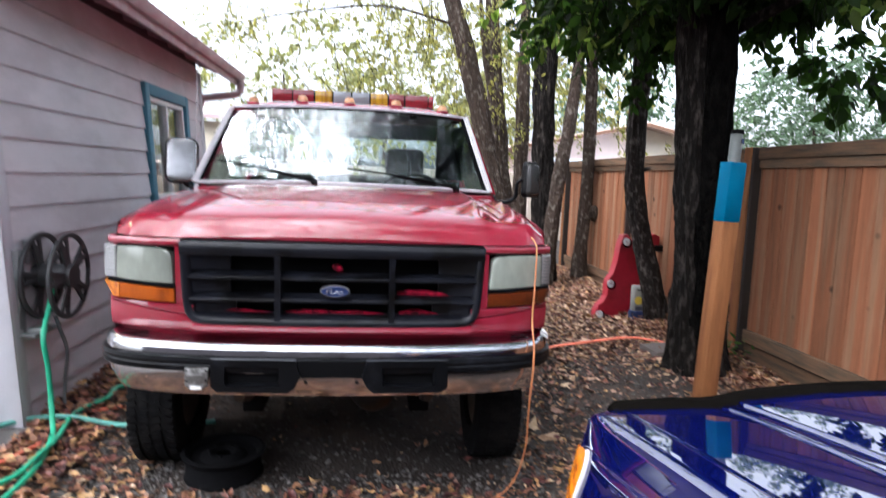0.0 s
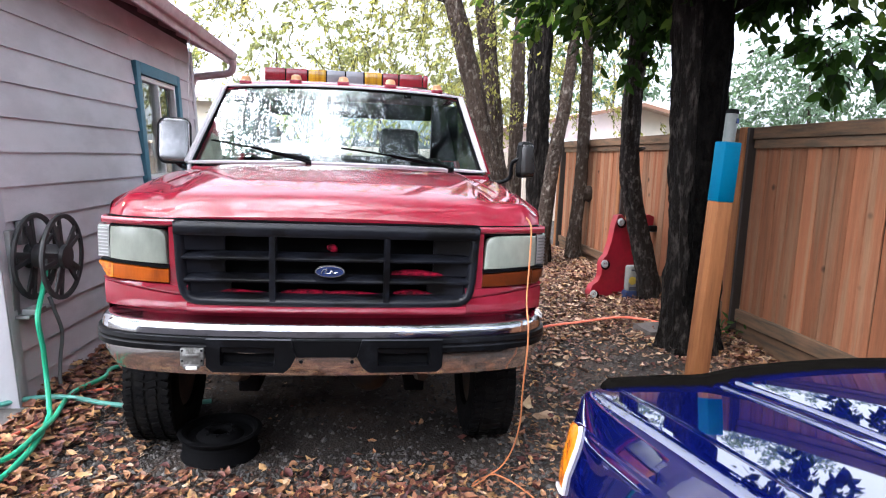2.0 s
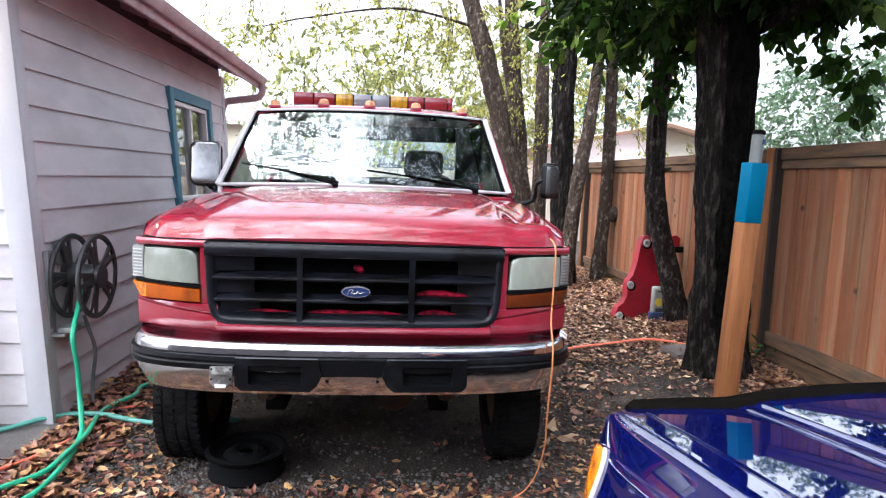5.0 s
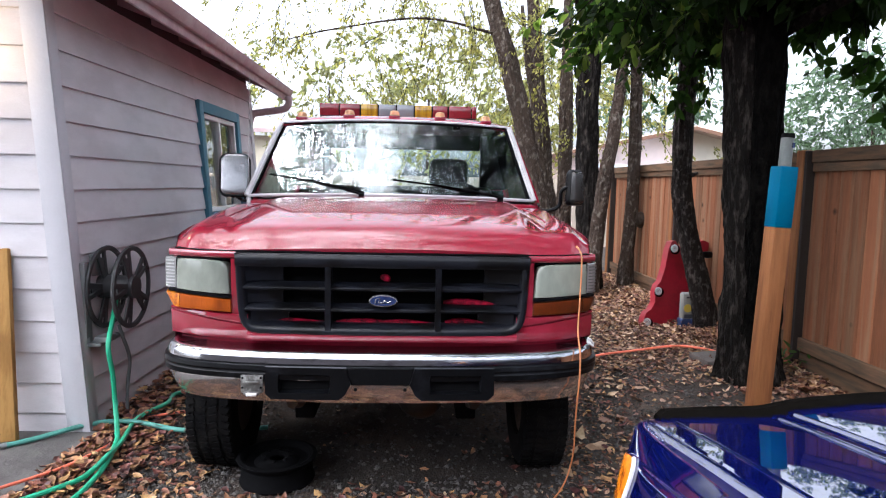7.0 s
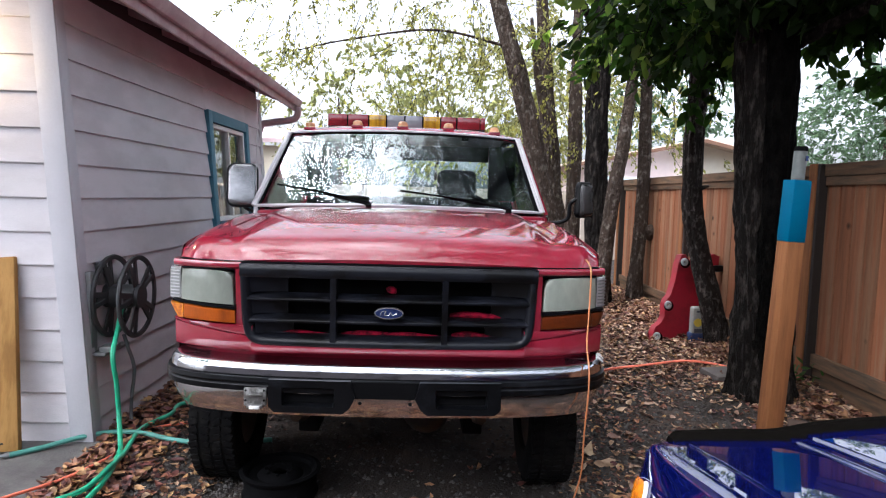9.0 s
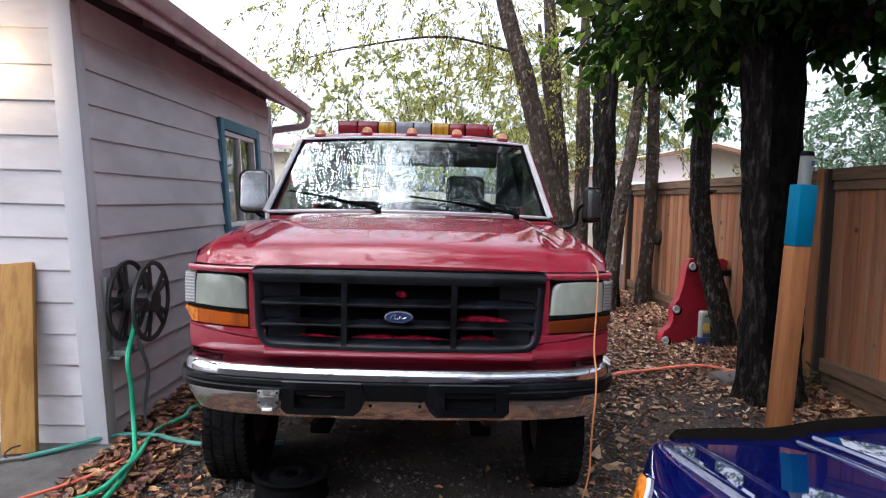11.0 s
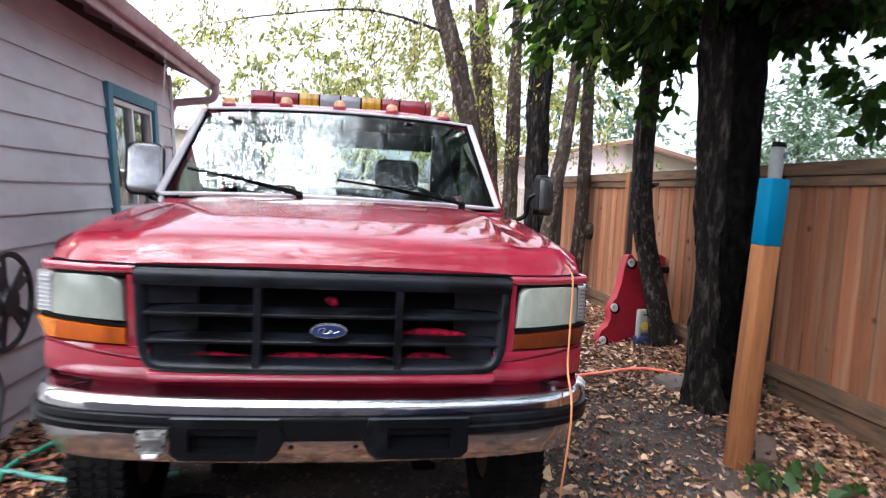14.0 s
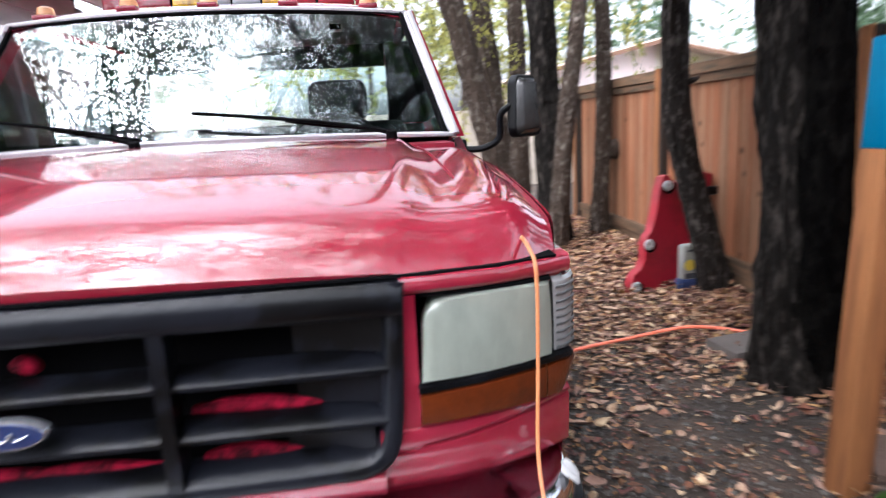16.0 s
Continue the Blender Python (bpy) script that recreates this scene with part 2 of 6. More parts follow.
# one foliage in two colours: near-black for shade, lighter for backlit leaves
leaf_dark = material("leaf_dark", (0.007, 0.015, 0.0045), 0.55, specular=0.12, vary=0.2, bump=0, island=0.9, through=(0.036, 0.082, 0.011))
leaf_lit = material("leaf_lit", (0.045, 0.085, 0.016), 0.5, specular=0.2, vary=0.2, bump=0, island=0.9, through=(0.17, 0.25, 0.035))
leaf_yellow = material("leaf_yellow", (0.09, 0.10, 0.025), 0.55, vary=0.2, bump=0, island=0.9, through=(0.40, 0.37, 0.085))
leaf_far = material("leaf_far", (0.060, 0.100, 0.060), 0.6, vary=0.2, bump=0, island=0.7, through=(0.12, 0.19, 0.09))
leaf_light = material("leaf_light", (0.11, 0.12, 0.045), 0.6, vary=0.2, bump=0, island=0.9, through=(0.32, 0.33, 0.11))
leaf_dry = material("leaf_dry", (0.185, 0.086, 0.042), 0.75, vary=0.3, bump=0, island=1.2, second=(0.075, 0.034, 0.018), mix_scale=7)
leaf_orange = material("leaf_orange", (0.27, 0.125, 0.064), 0.5, vary=0.35, bump=0, island=1.7, second=(0.085, 0.036, 0.021), mix_scale=14)
leaf_pale = material("leaf_pale", (0.38, 0.26, 0.175), 0.7, vary=0.3, bump=0, island=1.0, second=(0.19, 0.11, 0.065), mix_scale=9)
soil = material("soil", (0.026, 0.0195, 0.0155), 0.9, vary=0.6, scale=3, fine=55, bump=0.9, depth=0.02, second=(0.054, 0.036, 0.026), mix_scale=1.7)
gravel_mat = material("gravel", (0.046, 0.041, 0.038), 0.55, vary=0.3, bump=0.1, island=1.7)
hose_green = material("hose_green", (0.03, 0.36, 0.20), 0.4, vary=0.12, bump=0.1, fine=200)
hose_teal = material("hose_teal", (0.09, 0.30, 0.25), 0.45, vary=0.2)
hose_grey = material("hose_grey", (0.11, 0.12, 0.12), 0.5, vary=0.2)
cord_orange = material("cord_orange", (0.85, 0.20, 0.12), 0.45, vary=0.1)
reel_plastic = material("reel_plastic", (0.035, 0.036, 0.038), 0.5, vary=0.25, bump=0.08)
toy_red = material("toy_red", (0.28, 0.008, 0.02), 0.45, vary=0.2, bump=0.05, second=(0.19, 0.008, 0.014), mix_scale=4)
white_paint = material("white_paint", (0.45, 0.45, 0.45), 0.5, vary=0.1)
sack_white = material("sack_white", (0.24, 0.235, 0.22), 0.6, vary=0.15, bump=0.2)
sack_blue = material("sack_blue", (0.02, 0.035, 0.10), 0.5, vary=0.2)
print_dark = material("print_dark", (0.05, 0.05, 0.06), 0.6, vary=0.1)
print_yellow = material("print_yellow", (0.60, 0.42, 0.05), 0.6, vary=0.1)
mirror_shell = material("mirror_shell", (0.24, 0.24, 0.245), 0.2, 0.85, vary=0.3, scale=20)
dark_shell = material("dark_shell", (0.075, 0.073, 0.072), 0.25, 0.6, vary=0.4, scale=12)
shed_wall = material("shed_wall", (0.66, 0.60, 0.47), 0.7, vary=0.12, bump=0.1)
awning_blue = material("awning_blue", (0.55, 0.64, 0.70), 0.6, vary=0.1)
pink_wall = material("pink_wall", (0.74, 0.60, 0.57), 0.7, vary=0.1, bump=0.1)
pale_wall = material("pale_wall", (0.74, 0.69, 0.60), 0.7, vary=0.1)
tinted_glass = material("tinted_glass", (0.25, 0.28, 0.28), 0.0, vary=0.0, bump=0, transmission=1.0, ior=1.5)
far_roof = material("far_roof", (0.70, 0.56, 0.46), 0.8, vary=0.15)
far_trim = material("far_trim", (0.16, 0.085, 0.055), 0.8, vary=0.15)
brick_stone = material("paver", (0.095, 0.082, 0.075), 0.85, vary=0.3, bump=0.4)
brick_brown = material("brick_brown", (0.075, 0.048, 0.036), 0.9, vary=0.35, bump=0.5, second=(0.05, 0.035, 0.028), mix_scale=9)
weed = material("weed", (0.03, 0.07, 0.014), 0.5, vary=0.2, bump=0, island=0.6, through=(0.06, 0.13, 0.02))
glass = material("glass", (0.9, 0.95, 0.93), 0.0, vary=0.0, bump=0, transmission=1.0, ior=1.5)
shield_glass = material("shield_glass", (0.80, 0.95, 0.97), 0.0, vary=0.0, bump=0, transmission=1.0, ior=1.62)
dark_glass = material("dark_glass", (0.02, 0.025, 0.025), 0.03, vary=0.0, bump=0, specular=0.8, coat=1.0)
mirror_glass = material("mirror_glass", (0.8, 0.8, 0.8), 0.02, 1.0, vary=0, bump=0)

# ---- building blocks ----
BASE = {}


def thing(name, at, label, category, group="", kind=""):
    """An empty at a thing's base, under which its parts lie."""
    e = new(name)
    e.empty_display_size = 0.1
    e.location = at
    BASE[e.name] = Vector(at)
    return tagged(e, label, category, group, kind)


def part(name, bm, mat, parent=None, label="", smooth=True):
    """Links a bmesh, given in world metres, as one mesh under a thing or part."""
    me = bpy.data.meshes.new(name)
    at = BASE.get(parent.name, Vector()) if parent else Vector()
    bmesh.ops.translate(bm, verts=bm.verts, vec=-at)
    bmesh.ops.recalc_face_normals(bm, faces=bm.faces)
    bm.to_mesh(me)
    bm.free()
    if smooth:
        me.shade_smooth()
        me.set_sharp_from_angle(angle=radians(35))
    me.materials.append(mat)
    ob = new(name, me)
    if parent:
        ob.parent = parent
    BASE[ob.name] = at
    return tagged(ob, label)


def solo(name, bm, mat, label, category, group="", kind="", smooth=True):
    return tagged(part(name, bm, mat, None, "", smooth), label, category, group, kind)


def box(bm, lo, hi, bevel=0.0, m=None, seg=2):
    c = [(a + b) / 2 for a, b in zip(lo, hi)]
    s = [abs(b - a) for a, b in zip(lo, hi)]
    r = bmesh.ops.create_cube(bm, size=1.0, matrix=Matrix.Translation(c) @ Matrix.Diagonal((*s, 1)))
    vs = r["verts"]
    if bevel:
        es = list({e for v in vs for e in v.link_edges})
        out = bmesh.ops.bevel(bm, geom=es, offset=bevel, segments=seg, affect="EDGES", profile=0.5)
        vs = list({v for f in out["faces"] for v in f.verts} | {v for v in vs if v.is_valid})
    if m is not None:
        bmesh.ops.transform(bm, matrix=m, verts=vs)
    return vs


def rings(bm, loops, closed=True, caps=True):
    """A skin over loops of points of equal count."""
    rows = [[bm.verts.new(p) for p in loop] for loop in loops]
    n = len(rows[0])
    for a, b in zip(rows, rows[1:]):
        for i in range(n if closed else n - 1):
            j = (i + 1) % n
            bm.faces.new((a[i], a[j], b[j], b[i]))
    if caps and closed:
        bm.faces.new(rows[0][::-1])
        bm.faces.new(rows[-1])
    return rows


def tube(bm, pts, r, seg=8, r_end=None, wobble=0.0, caps=True, rough=0.0):
    """A round sweep along points; r may be a list."""
    pts = [Vector(p) for p in pts]
    n = len(pts)
    rr = r if isinstance(r, (list, tuple)) else [r + ((r if r_end is None else r_end) - r) * i / (n - 1) for i in range(n)]
    loops, side = [], None
    for i, p in enumerate(pts):
        d = (pts[min(i + 1, n - 1)] - pts[max(i - 1, 0)]).normalized()
        if side is None:
            side = d.orthogonal().normalized()
        side = (side - d * side.dot(d)).normalized()
        up = d.cross(side)
        loop = []
        for k in range(seg):
            a = 2 * math.pi * k / seg
            q = rr[i]
            if rough:
                w = side * math.cos(a) + up * math.sin(a)
                q *= 1 + rough * noise.noise((w * 1.6 + Vector((0, 0, p.z * 1.3)) + Vector((p.x, p.y, 0)) * 0.5) * 1.5) + rough * 0.6 * noise.noise(Vector((w.x * 7, w.y * 7, p.z * 2.6 + p.x * 3))) + rough * 0.35 * noise.noise(Vector((w.x * 15, w.y * 15, p.z * 9))) + rough * 0.35 * (0.25 - abs(noise.noise(Vector((w.x * 8, w.y * 8, p.z * 6 + p.x)))))
            loop.append(p + (side * math.cos(a) + up * math.sin(a)) * q)
        loops.append(loop)
    rings(bm, loops, True, caps)


def smooth_path(pts, n=6):
    """Catmull-Rom through the points."""
    P = [Vector(p) for p in pts]
    P = [2 * P[0] - P[1]] + P + [2 * P[-1] - P[-2]]
    out = []
    for i in range(1, len(P) - 2):
        for k in range(n):
            t = k / n
            a, b, c, d = P[i - 1:i + 3]
            out.append(0.5 * (2 * b + (c - a) * t + (2 * a - 5 * b + 4 * c - d) * t * t + (3 * b - a - 3 * c + d) * t ** 3))
    out.append(P[-2])
    return out


def disc(bm, c, axis, r0, r1, h, seg=24):
    """A cylinder or cone of height h from c along axis."""
    axis = Vector(axis).normalized()
    q = axis.to_track_quat("Z", "Y").to_matrix()
    loops = []
    for r, z in ((r0, 0), (r1, h)):
        loops.append([Vector(c) + q @ Vector((r * math.cos(2 * math.pi * k / seg), r * math.sin(2 * math.pi * k / seg), z)) for k in range(seg)])
    rings(bm, loops)


def lathe(bm, c, axis, profile, seg=32):
    """A closed profile of (radius, height) turned round the axis."""
    axis = Vector(axis).normalized()
    q = axis.to_track_quat("Z", "Y").to_matrix()
    rows = []
    for k in range(seg):
        a = 2 * math.pi * k / seg
        rows.append([bm.verts.new(Vector(c) + q @ Vector((r * math.cos(a), r * math.sin(a), h))) for r, h in profile])
    n = len(profile)
    for k in range(seg):
        a, b = rows[k], rows[(k + 1) % seg]
        for i in range(n):
            j = (i + 1) % n
            bm.faces.new((a[i], b[i], b[j], a[j]))


def grid(bm, f, nu, nv):
    rows = [[bm.verts.new(f(i / nu, j / nv)) for i in range(nu + 1)] for j in range(nv + 1)]
    for a, b in zip(rows, rows[1:]):
        for i in range(nu):
            bm.faces.new((a[i], a[i + 1], b[i + 1], b[i]))
    return rows


def thicken(bm, d):
    bmesh.ops.recalc_face_normals(bm, faces=bm.faces)
    bmesh.ops.solidify(bm, geom=bm.faces[:], thickness=d)


def sstep(a, b, x):
    t = min(1, max(0, (x - a) / (b - a)))
    return t * t * (3 - 2 * t)


# ---- the ground's shape ----
def ground_z(x, y):
    z = -0.17 + 0.21 * sstep(1.15, 2.5, x) + 0.05 * sstep(2.5, 3.3, x) + 0.05 * sstep(-1.2, -1.9, x)
    z -= 0.055 * sstep(2.2, 1.1, y) * sstep(1.5, 2.1, x)
    z += 0.012 * noise.noise(Vector((x * 1.7, y * 1.7, 0))) + 0.006 * noise.noise(Vector((x * 6, y * 6, 3)))
    return z


# ---- the red truck ----
truck = thing("pickup_truck", (0, 1.5, -0.17), "faded red heavy-duty pickup truck with emergency light bar, parked on gravel", "truck")


def nose(x):
    """Set-back of the truck's front across its width."""
    a = abs(x)
    return 0.012 * (a / 0.66) ** 2 + 0.075 * max(0, (a - 0.66) / 0.31) ** 2.2


def strip(bm, x0, x1, z0, z1, y0, y1, n=14, bow=nose, taper=0.0):
    """A bar across the front that follows its bow; y0 front face, y1 back face. taper: forward shift of its foot."""
    loops = []
    for i in range(n + 1):
        x = x0 + (x1 - x0) * i / n
        b = bow(x)
        loops.append([(x, b + y0 - taper, z0), (x, b + y0, z1), (x, b + y1, z1), (x, b + y1, z0)])
    rings(bm, loops)


def bevel_all(bm, w, seg=2, angle=30):
    es = [e for e in bm.edges if len(e.link_faces) == 2 and e.calc_face_angle(0) > radians(angle)]
    bmesh.ops.bevel(bm, geom=es, offset=w, segments=seg, affect="EDGES", profile=0.5)


# front panel round the grille and lamps
def band(bm, x0, x1, section, n=12, bow=nose):
    """A bar across the front whose section, a list of (depth, height), may change with x."""
    loops = []
    for i in range(n + 1):
        x = x0 + (x1 - x0) * i / n
        loops.append([(x, bow(x) + dy, z) for dy, z in section(abs(x))])
    rings(bm, loops)


def crease_z(x):
    return 0.806 + 0.14 * (x - 0.64)


def skirt_z(x):
    return 0.724 + 0.03 * max(0.0, x - 0.60)


def header_section(x):
    return [(0.014, 1.092), (-0.004, 1.097), (-0.010, 1.104), (-0.011, 1.116), (-0.006, 1.125), (0.004, 1.1285), (0.12, 1.1285), (0.12, 1.092)]


def column_section(x):
    return [(0.004, 0.805), (0.002, 0.82), (-0.002, 0.95), (-0.003, 1.094), (0.09, 1.094), (0.09, 0.805)]


def cheek_section(x):
    top, c, low = 0.850 + 0.05 * (x - 0.67), crease_z(x), skirt_z(x)
    return [(0.006, top), (-0.003, top - 0.006), (-0.006, c + 0.009), (-0.003, c + 0.003), (0.009, c), (0.010, c - 0.003), (0.001, c - 0.007), (0.002, (c + low) / 2), (0.008, low + 0.012), (0.016, low + 0.003), (0.026, low), (0.10, low), (0.10, top)]


def lip_section(x):
    return [(0.010, 0.772), (-0.006, 0.768), (-0.013, 0.760), (-0.014, 0.750), (-0.010, 0.734), (-0.004, 0.727), (0.010, 0.724), (0.08, 0.724), (0.08, 0.772)]


def sill_section(x):
    return [(0.034, 0.726), (0.050, 0.60), (0.09, 0.60), (0.09, 0.726)]


for s in (-1, 1):
    for name, a, b, sec, n in (("header_panel", 0.650, 0.974, header_section, 12), ("lamp_surround", 0.636, 0.674, column_section, 3), ("lamp_surround", 0.600, 0.972, cheek_section, 14)):
        bm = bmesh.new()
        band(bm, s * a, s * b, sec, n)
        part(name, bm, red_paint, truck)
for name, sec, mat in (("valance_lip", lip_section, red_paint), ("valance", sill_section, red_dull)):
    bm = bmesh.new()
    band(bm, -0.604 if name == "valance_lip" else -0.93, 0.604 if name == "valance_lip" else 0.93, sec, 18)
    part(name, bm, mat, truck)
bm = bmesh.new()
strip(bm, -0.955, 0.955, 0.72, 1.1, 0.09, 0.1, 8)
part("radiator_support", bm, black_dark, truck)
bm = bmesh.new()
box(bm, (-0.6, 0.2, 0.42), (0.6, 0.26, 1.0), 0.01)
part("radiator", bm, black_dark, truck)

# thin black strip put in for the shadow line below the hood's lip
bm = bmesh.new()
strip(bm, -0.945, 0.945, 1.1265, 1.1315, -0.0015, 0.05, 16)
part("hood_gap", bm, black_dark, truck)


# grille: a U-shaped rim with sloping inner walls, a brow, wedge bars and uprights
def grille_bow(x):
    return nose(x) - 0.018


rim_half = [(0.656, 1.121), (0.652, 1.06), (0.649, 1.0), (0.646, 0.94), (0.642, 0.88), (0.636, 0.835), (0.628, 0.808), (0.616, 0.790), (0.600, 0.777), (0.580, 0.769), (0.555, 0.764), (0.45, 0.761), (0.30, 0.759), (0.15, 0.758), (0.0, 0.758)]
rim_path = [Vector((-x, 0, z)) for x, z in rim_half] + [Vector((x, 0, z)) for x, z in rim_half[-2::-1]]
bm = bmesh.new()
loops = []
for i, p in enumerate(rim_path):
    d = (rim_path[min(i + 1, len(rim_path) - 1)] - rim_path[max(i - 1, 0)]).normalized()
    inward = Vector((-d.z, 0, d.x))
    loops.append([p + inward * w + Vector((0, grille_bow(p.x) + dy, 0)) for w, dy in ((0.0, 0.03), (-0.001, 0.007), (0.003, 0.002), (0.009, 0.0), (0.022, 0.003), (0.028, 0.007), (0.050, 0.050), (0.050, 0.07), (0.0, 0.07))])
rings(bm, loops)
grille = part("grille", bm, faded_plastic, truck, "sun-faded black plastic grille")
bm = bmesh.new()
band(bm, -0.652, 0.652, lambda x: [(0.03, 1.1235), (0.008, 1.122), (0.002, 1.117), (-0.004, 1.100), (-0.006, 1.082), (-0.003, 1.070), (0.004, 1.063), (0.030, 1.060), (0.06, 1.062), (0.06, 1.1235)], 30, grille_bow)
part("brow", bm, faded_plastic, grille)
for z in (0.962, 0.866):
    bm = bmesh.new()
    band(bm, -0.622, 0.622, lambda x: [(0.009, z - 0.003), (0.006, z + 0.001), (0.006, z + 0.007), (0.010, z + 0.011), (0.032, z + 0.022), (0.062, z + 0.030), (0.062, z - 0.012)], 28, grille_bow)
    part("grille_bar", bm, faded_plastic, grille)
bm = bmesh.new()
band(bm, -0.56, 0.56, lambda x: [(0.012, 0.772), (0.012, 0.784), (0.066, 0.800), (0.066, 0.772)], 24, grille_bow)
part("grille_bar", bm, faded_plastic, grille)
for s in (-1, 1):
    bm = bmesh.new()
    band(bm, s * 0.232, s * 0.258, lambda x: [(0.004, 0.768), (0.001, 0.80), (0.0, 0.92), (0.001, 1.066), (0.055, 1.066), (0.055, 0.768)], 2, grille_bow)
    bevel_all(bm, 0.004)
    part("grille_upright", bm, faded_plastic, grille)
    # blanking fillets sloping inward at the outer ends of the cells
    for z0, z1 in ((0.994, 1.062), (0.897, 0.960), (0.800, 0.864)):
        bm = bmesh.new()
        outer = 0.615 if z0 > 0.85 else 0.590
        rings(bm, [[(s * x, grille_bow(x) + dy, z) for x, dy in ((outer, 0.026), (outer - 0.07, 0.050), (outer - 0.16, 0.066), (outer - 0.16, 0.074), (outer, 0.074))] for z in (z0, (z0 + z1) / 2, z1)])
        part("blanking_plate", bm, faded_plastic, grille)
# red sheet metal showing through the lower cells
for a, b, z, r in ((-0.52, -0.275, 0.806, 0.013), (-0.215, 0.06, 0.806, 0.016), (-0.02, 0.22, 0.804, 0.015), (0.28, 0.46, 0.806, 0.021), (0.27, 0.50, 0.901, 0.017), (-0.016, 0.028, 1.010, 0.017)):
    bm = bmesh.new()
    n = 10
    tube(bm, [(a + (b - a) * i / n, grille_bow((a + b) / 2) + 0.070, z + 0.004 * math.sin(5 * i / n)) for i in range(n + 1)], [r * (0.25 + 0.75 * math.sin(math.pi * (0.06 + 0.88 * i / n)) ** 0.6) for i in range(n + 1)], 10)
    part("inner_panel", bm, red_grimy, truck, "red sheet metal behind the grille")
badge = None
bm = bmesh.new()
loops = []
for y, k in ((-0.012, 1.0), (-0.026, 1.0), (-0.030, 0.95)):
    loops.append([(0.064 * k * math.cos(a), y, 0.92 + 0.0265 * k * math.sin(a)) for a in [2 * math.pi * i / 40 for i in range(40)]])
rings(bm, loops)
badge = part("emblem", bm, emblem_silver, grille, "oval silver-rimmed blue emblem")
bm = bmesh.new()
rings(bm, [[(0.058 * math.cos(a), y, 0.92 + 0.0215 * math.sin(a)) for a in [2 * math.pi * i / 40 for i in range(40)]] for y in (-0.029, -0.0325)])
part("emblem_face", bm, emblem_blue, badge)
bm = bmesh.new()
tube(bm, smooth_path([(-0.036, -0.034, 0.911), (-0.030, -0.034, 0.928), (-0.012, -0.034, 0.931), (-0.020, -0.034, 0.915), (0.0, -0.034, 0.913), (0.008, -0.034, 0.925), (0.016, -0.034, 0.914), (0.034, -0.034, 0.920)], 5), 0.0018, 6)
part("emblem_mark", bm, emblem_silver, badge)

# lamps: a wide lens with one rounded corner, a black rim, a slanted signal lens and a wrapped corner lamp
lens_rim = [(0.926, 1.086), (0.88, 1.088), (0.82, 1.088), (0.76, 1.086), (0.725, 1.083), (0.706, 1.076), (0.693, 1.064), (0.687, 1.046), (0.684, 1.01), (0.681, 0.97), (0.678, 0.935), (0.74, 0.937), (0.80, 0.940), (0.87, 0.944), (0.928, 0.948), (0.930, 1.0), (0.929, 1.05)]
LCX, LCZ = 0.80, 1.012


def lens_bow(x):
    return nose(x) * 0.8 - 0.004


# right lamp's lens and ribs get darker colours, for the weaker light there
for s, am, outer in ((-1, amber, amber_clear), (1, amber_shaded, amber_shaded)):
    bm = bmesh.new()
    loops = []
    for k, dy in ((1.0, 0.07), (1.0, 0.012), (0.985, 0.004), (0.95, 0.001), (0.82, 0.0), (0.66, -0.001), (0.5, -0.002), (0.33, -0.002), (0.16, -0.003), (0.02, -0.003)):
        loops.append([(s * (LCX + (x - LCX) * k), lens_bow(LCX + (x - LCX) * k) + dy - 0.010 * (1.088 - (LCZ + (z - LCZ) * k)) / 0.15, LCZ + (z - LCZ) * k) for x, z in lens_rim])
    rings(bm, loops)
    hl = part("headlight", bm, headlamp, truck, "cloudy yellowed headlight lens")
    bm = bmesh.new()
    band(bm, s * 0.672, s * 0.968, lambda x: [(-0.012, 0.918 + 0.075 * (x - 0.67)), (-0.014, 0.930 + 0.065 * (x - 0.67)), (0.06, 0.936 + 0.065 * (x - 0.67)), (0.06, 0.918 + 0.075 * (x - 0.67))], 10, lens_bow)
    part("lamp_rim", bm, black_plastic, hl)
    bm = bmesh.new()
    band(bm, s * 0.685, s * 0.93, lambda x: [(0.010, 1.088), (0.012, 1.095), (0.06, 1.095), (0.06, 1.088)], 6, lens_bow)
    part("lamp_rim", bm, black_dark, hl)

    def wrap(x):
        return lens_bow(min(x, 0.955)) + 0.9 * max(0.0, x - 0.955) + 14 * max(0.0, x - 0.955) ** 2

    bm = bmesh.new()
    band(bm, s * 0.932, s * 0.986, lambda x: [(0.012, 0.948), (0.002, 0.953), (0.0, 1.02), (0.004, 1.084), (0.014, 1.090), (0.05, 1.09), (0.05, 0.948)], 10, wrap)
    cl = part("corner_lamp", bm, clear_lens, truck, "clear ribbed corner lamp")
    for i in range(9):
        z = 0.956 + i * 0.0145
        bm = bmesh.new()
        band(bm, s * 0.938, s * 0.986, lambda x: [(-0.002, z), (-0.003, z + 0.004), (0.01, z + 0.005), (0.01, z)], 8, wrap)
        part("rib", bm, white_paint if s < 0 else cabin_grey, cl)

    def signal_section(x):
        hi = 0.916 + 0.072 * (x - 0.67)
        lo = 0.852 + 0.045 * (x - 0.67)
        lo = lo + (hi - 0.012 - lo) * max(0.0, (x - 0.944) / 0.04)
        return [(0.010, lo), (-0.006, lo + 0.005), (-0.011, (lo + hi) / 2), (-0.010, hi - 0.004), (0.004, hi), (0.06, hi), (0.06, lo)]

    bm = bmesh.new()
    band(bm, s * 0.674, s * 0.912, signal_section, 12, wrap)
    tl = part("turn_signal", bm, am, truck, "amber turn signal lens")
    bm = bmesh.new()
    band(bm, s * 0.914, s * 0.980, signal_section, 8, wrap)
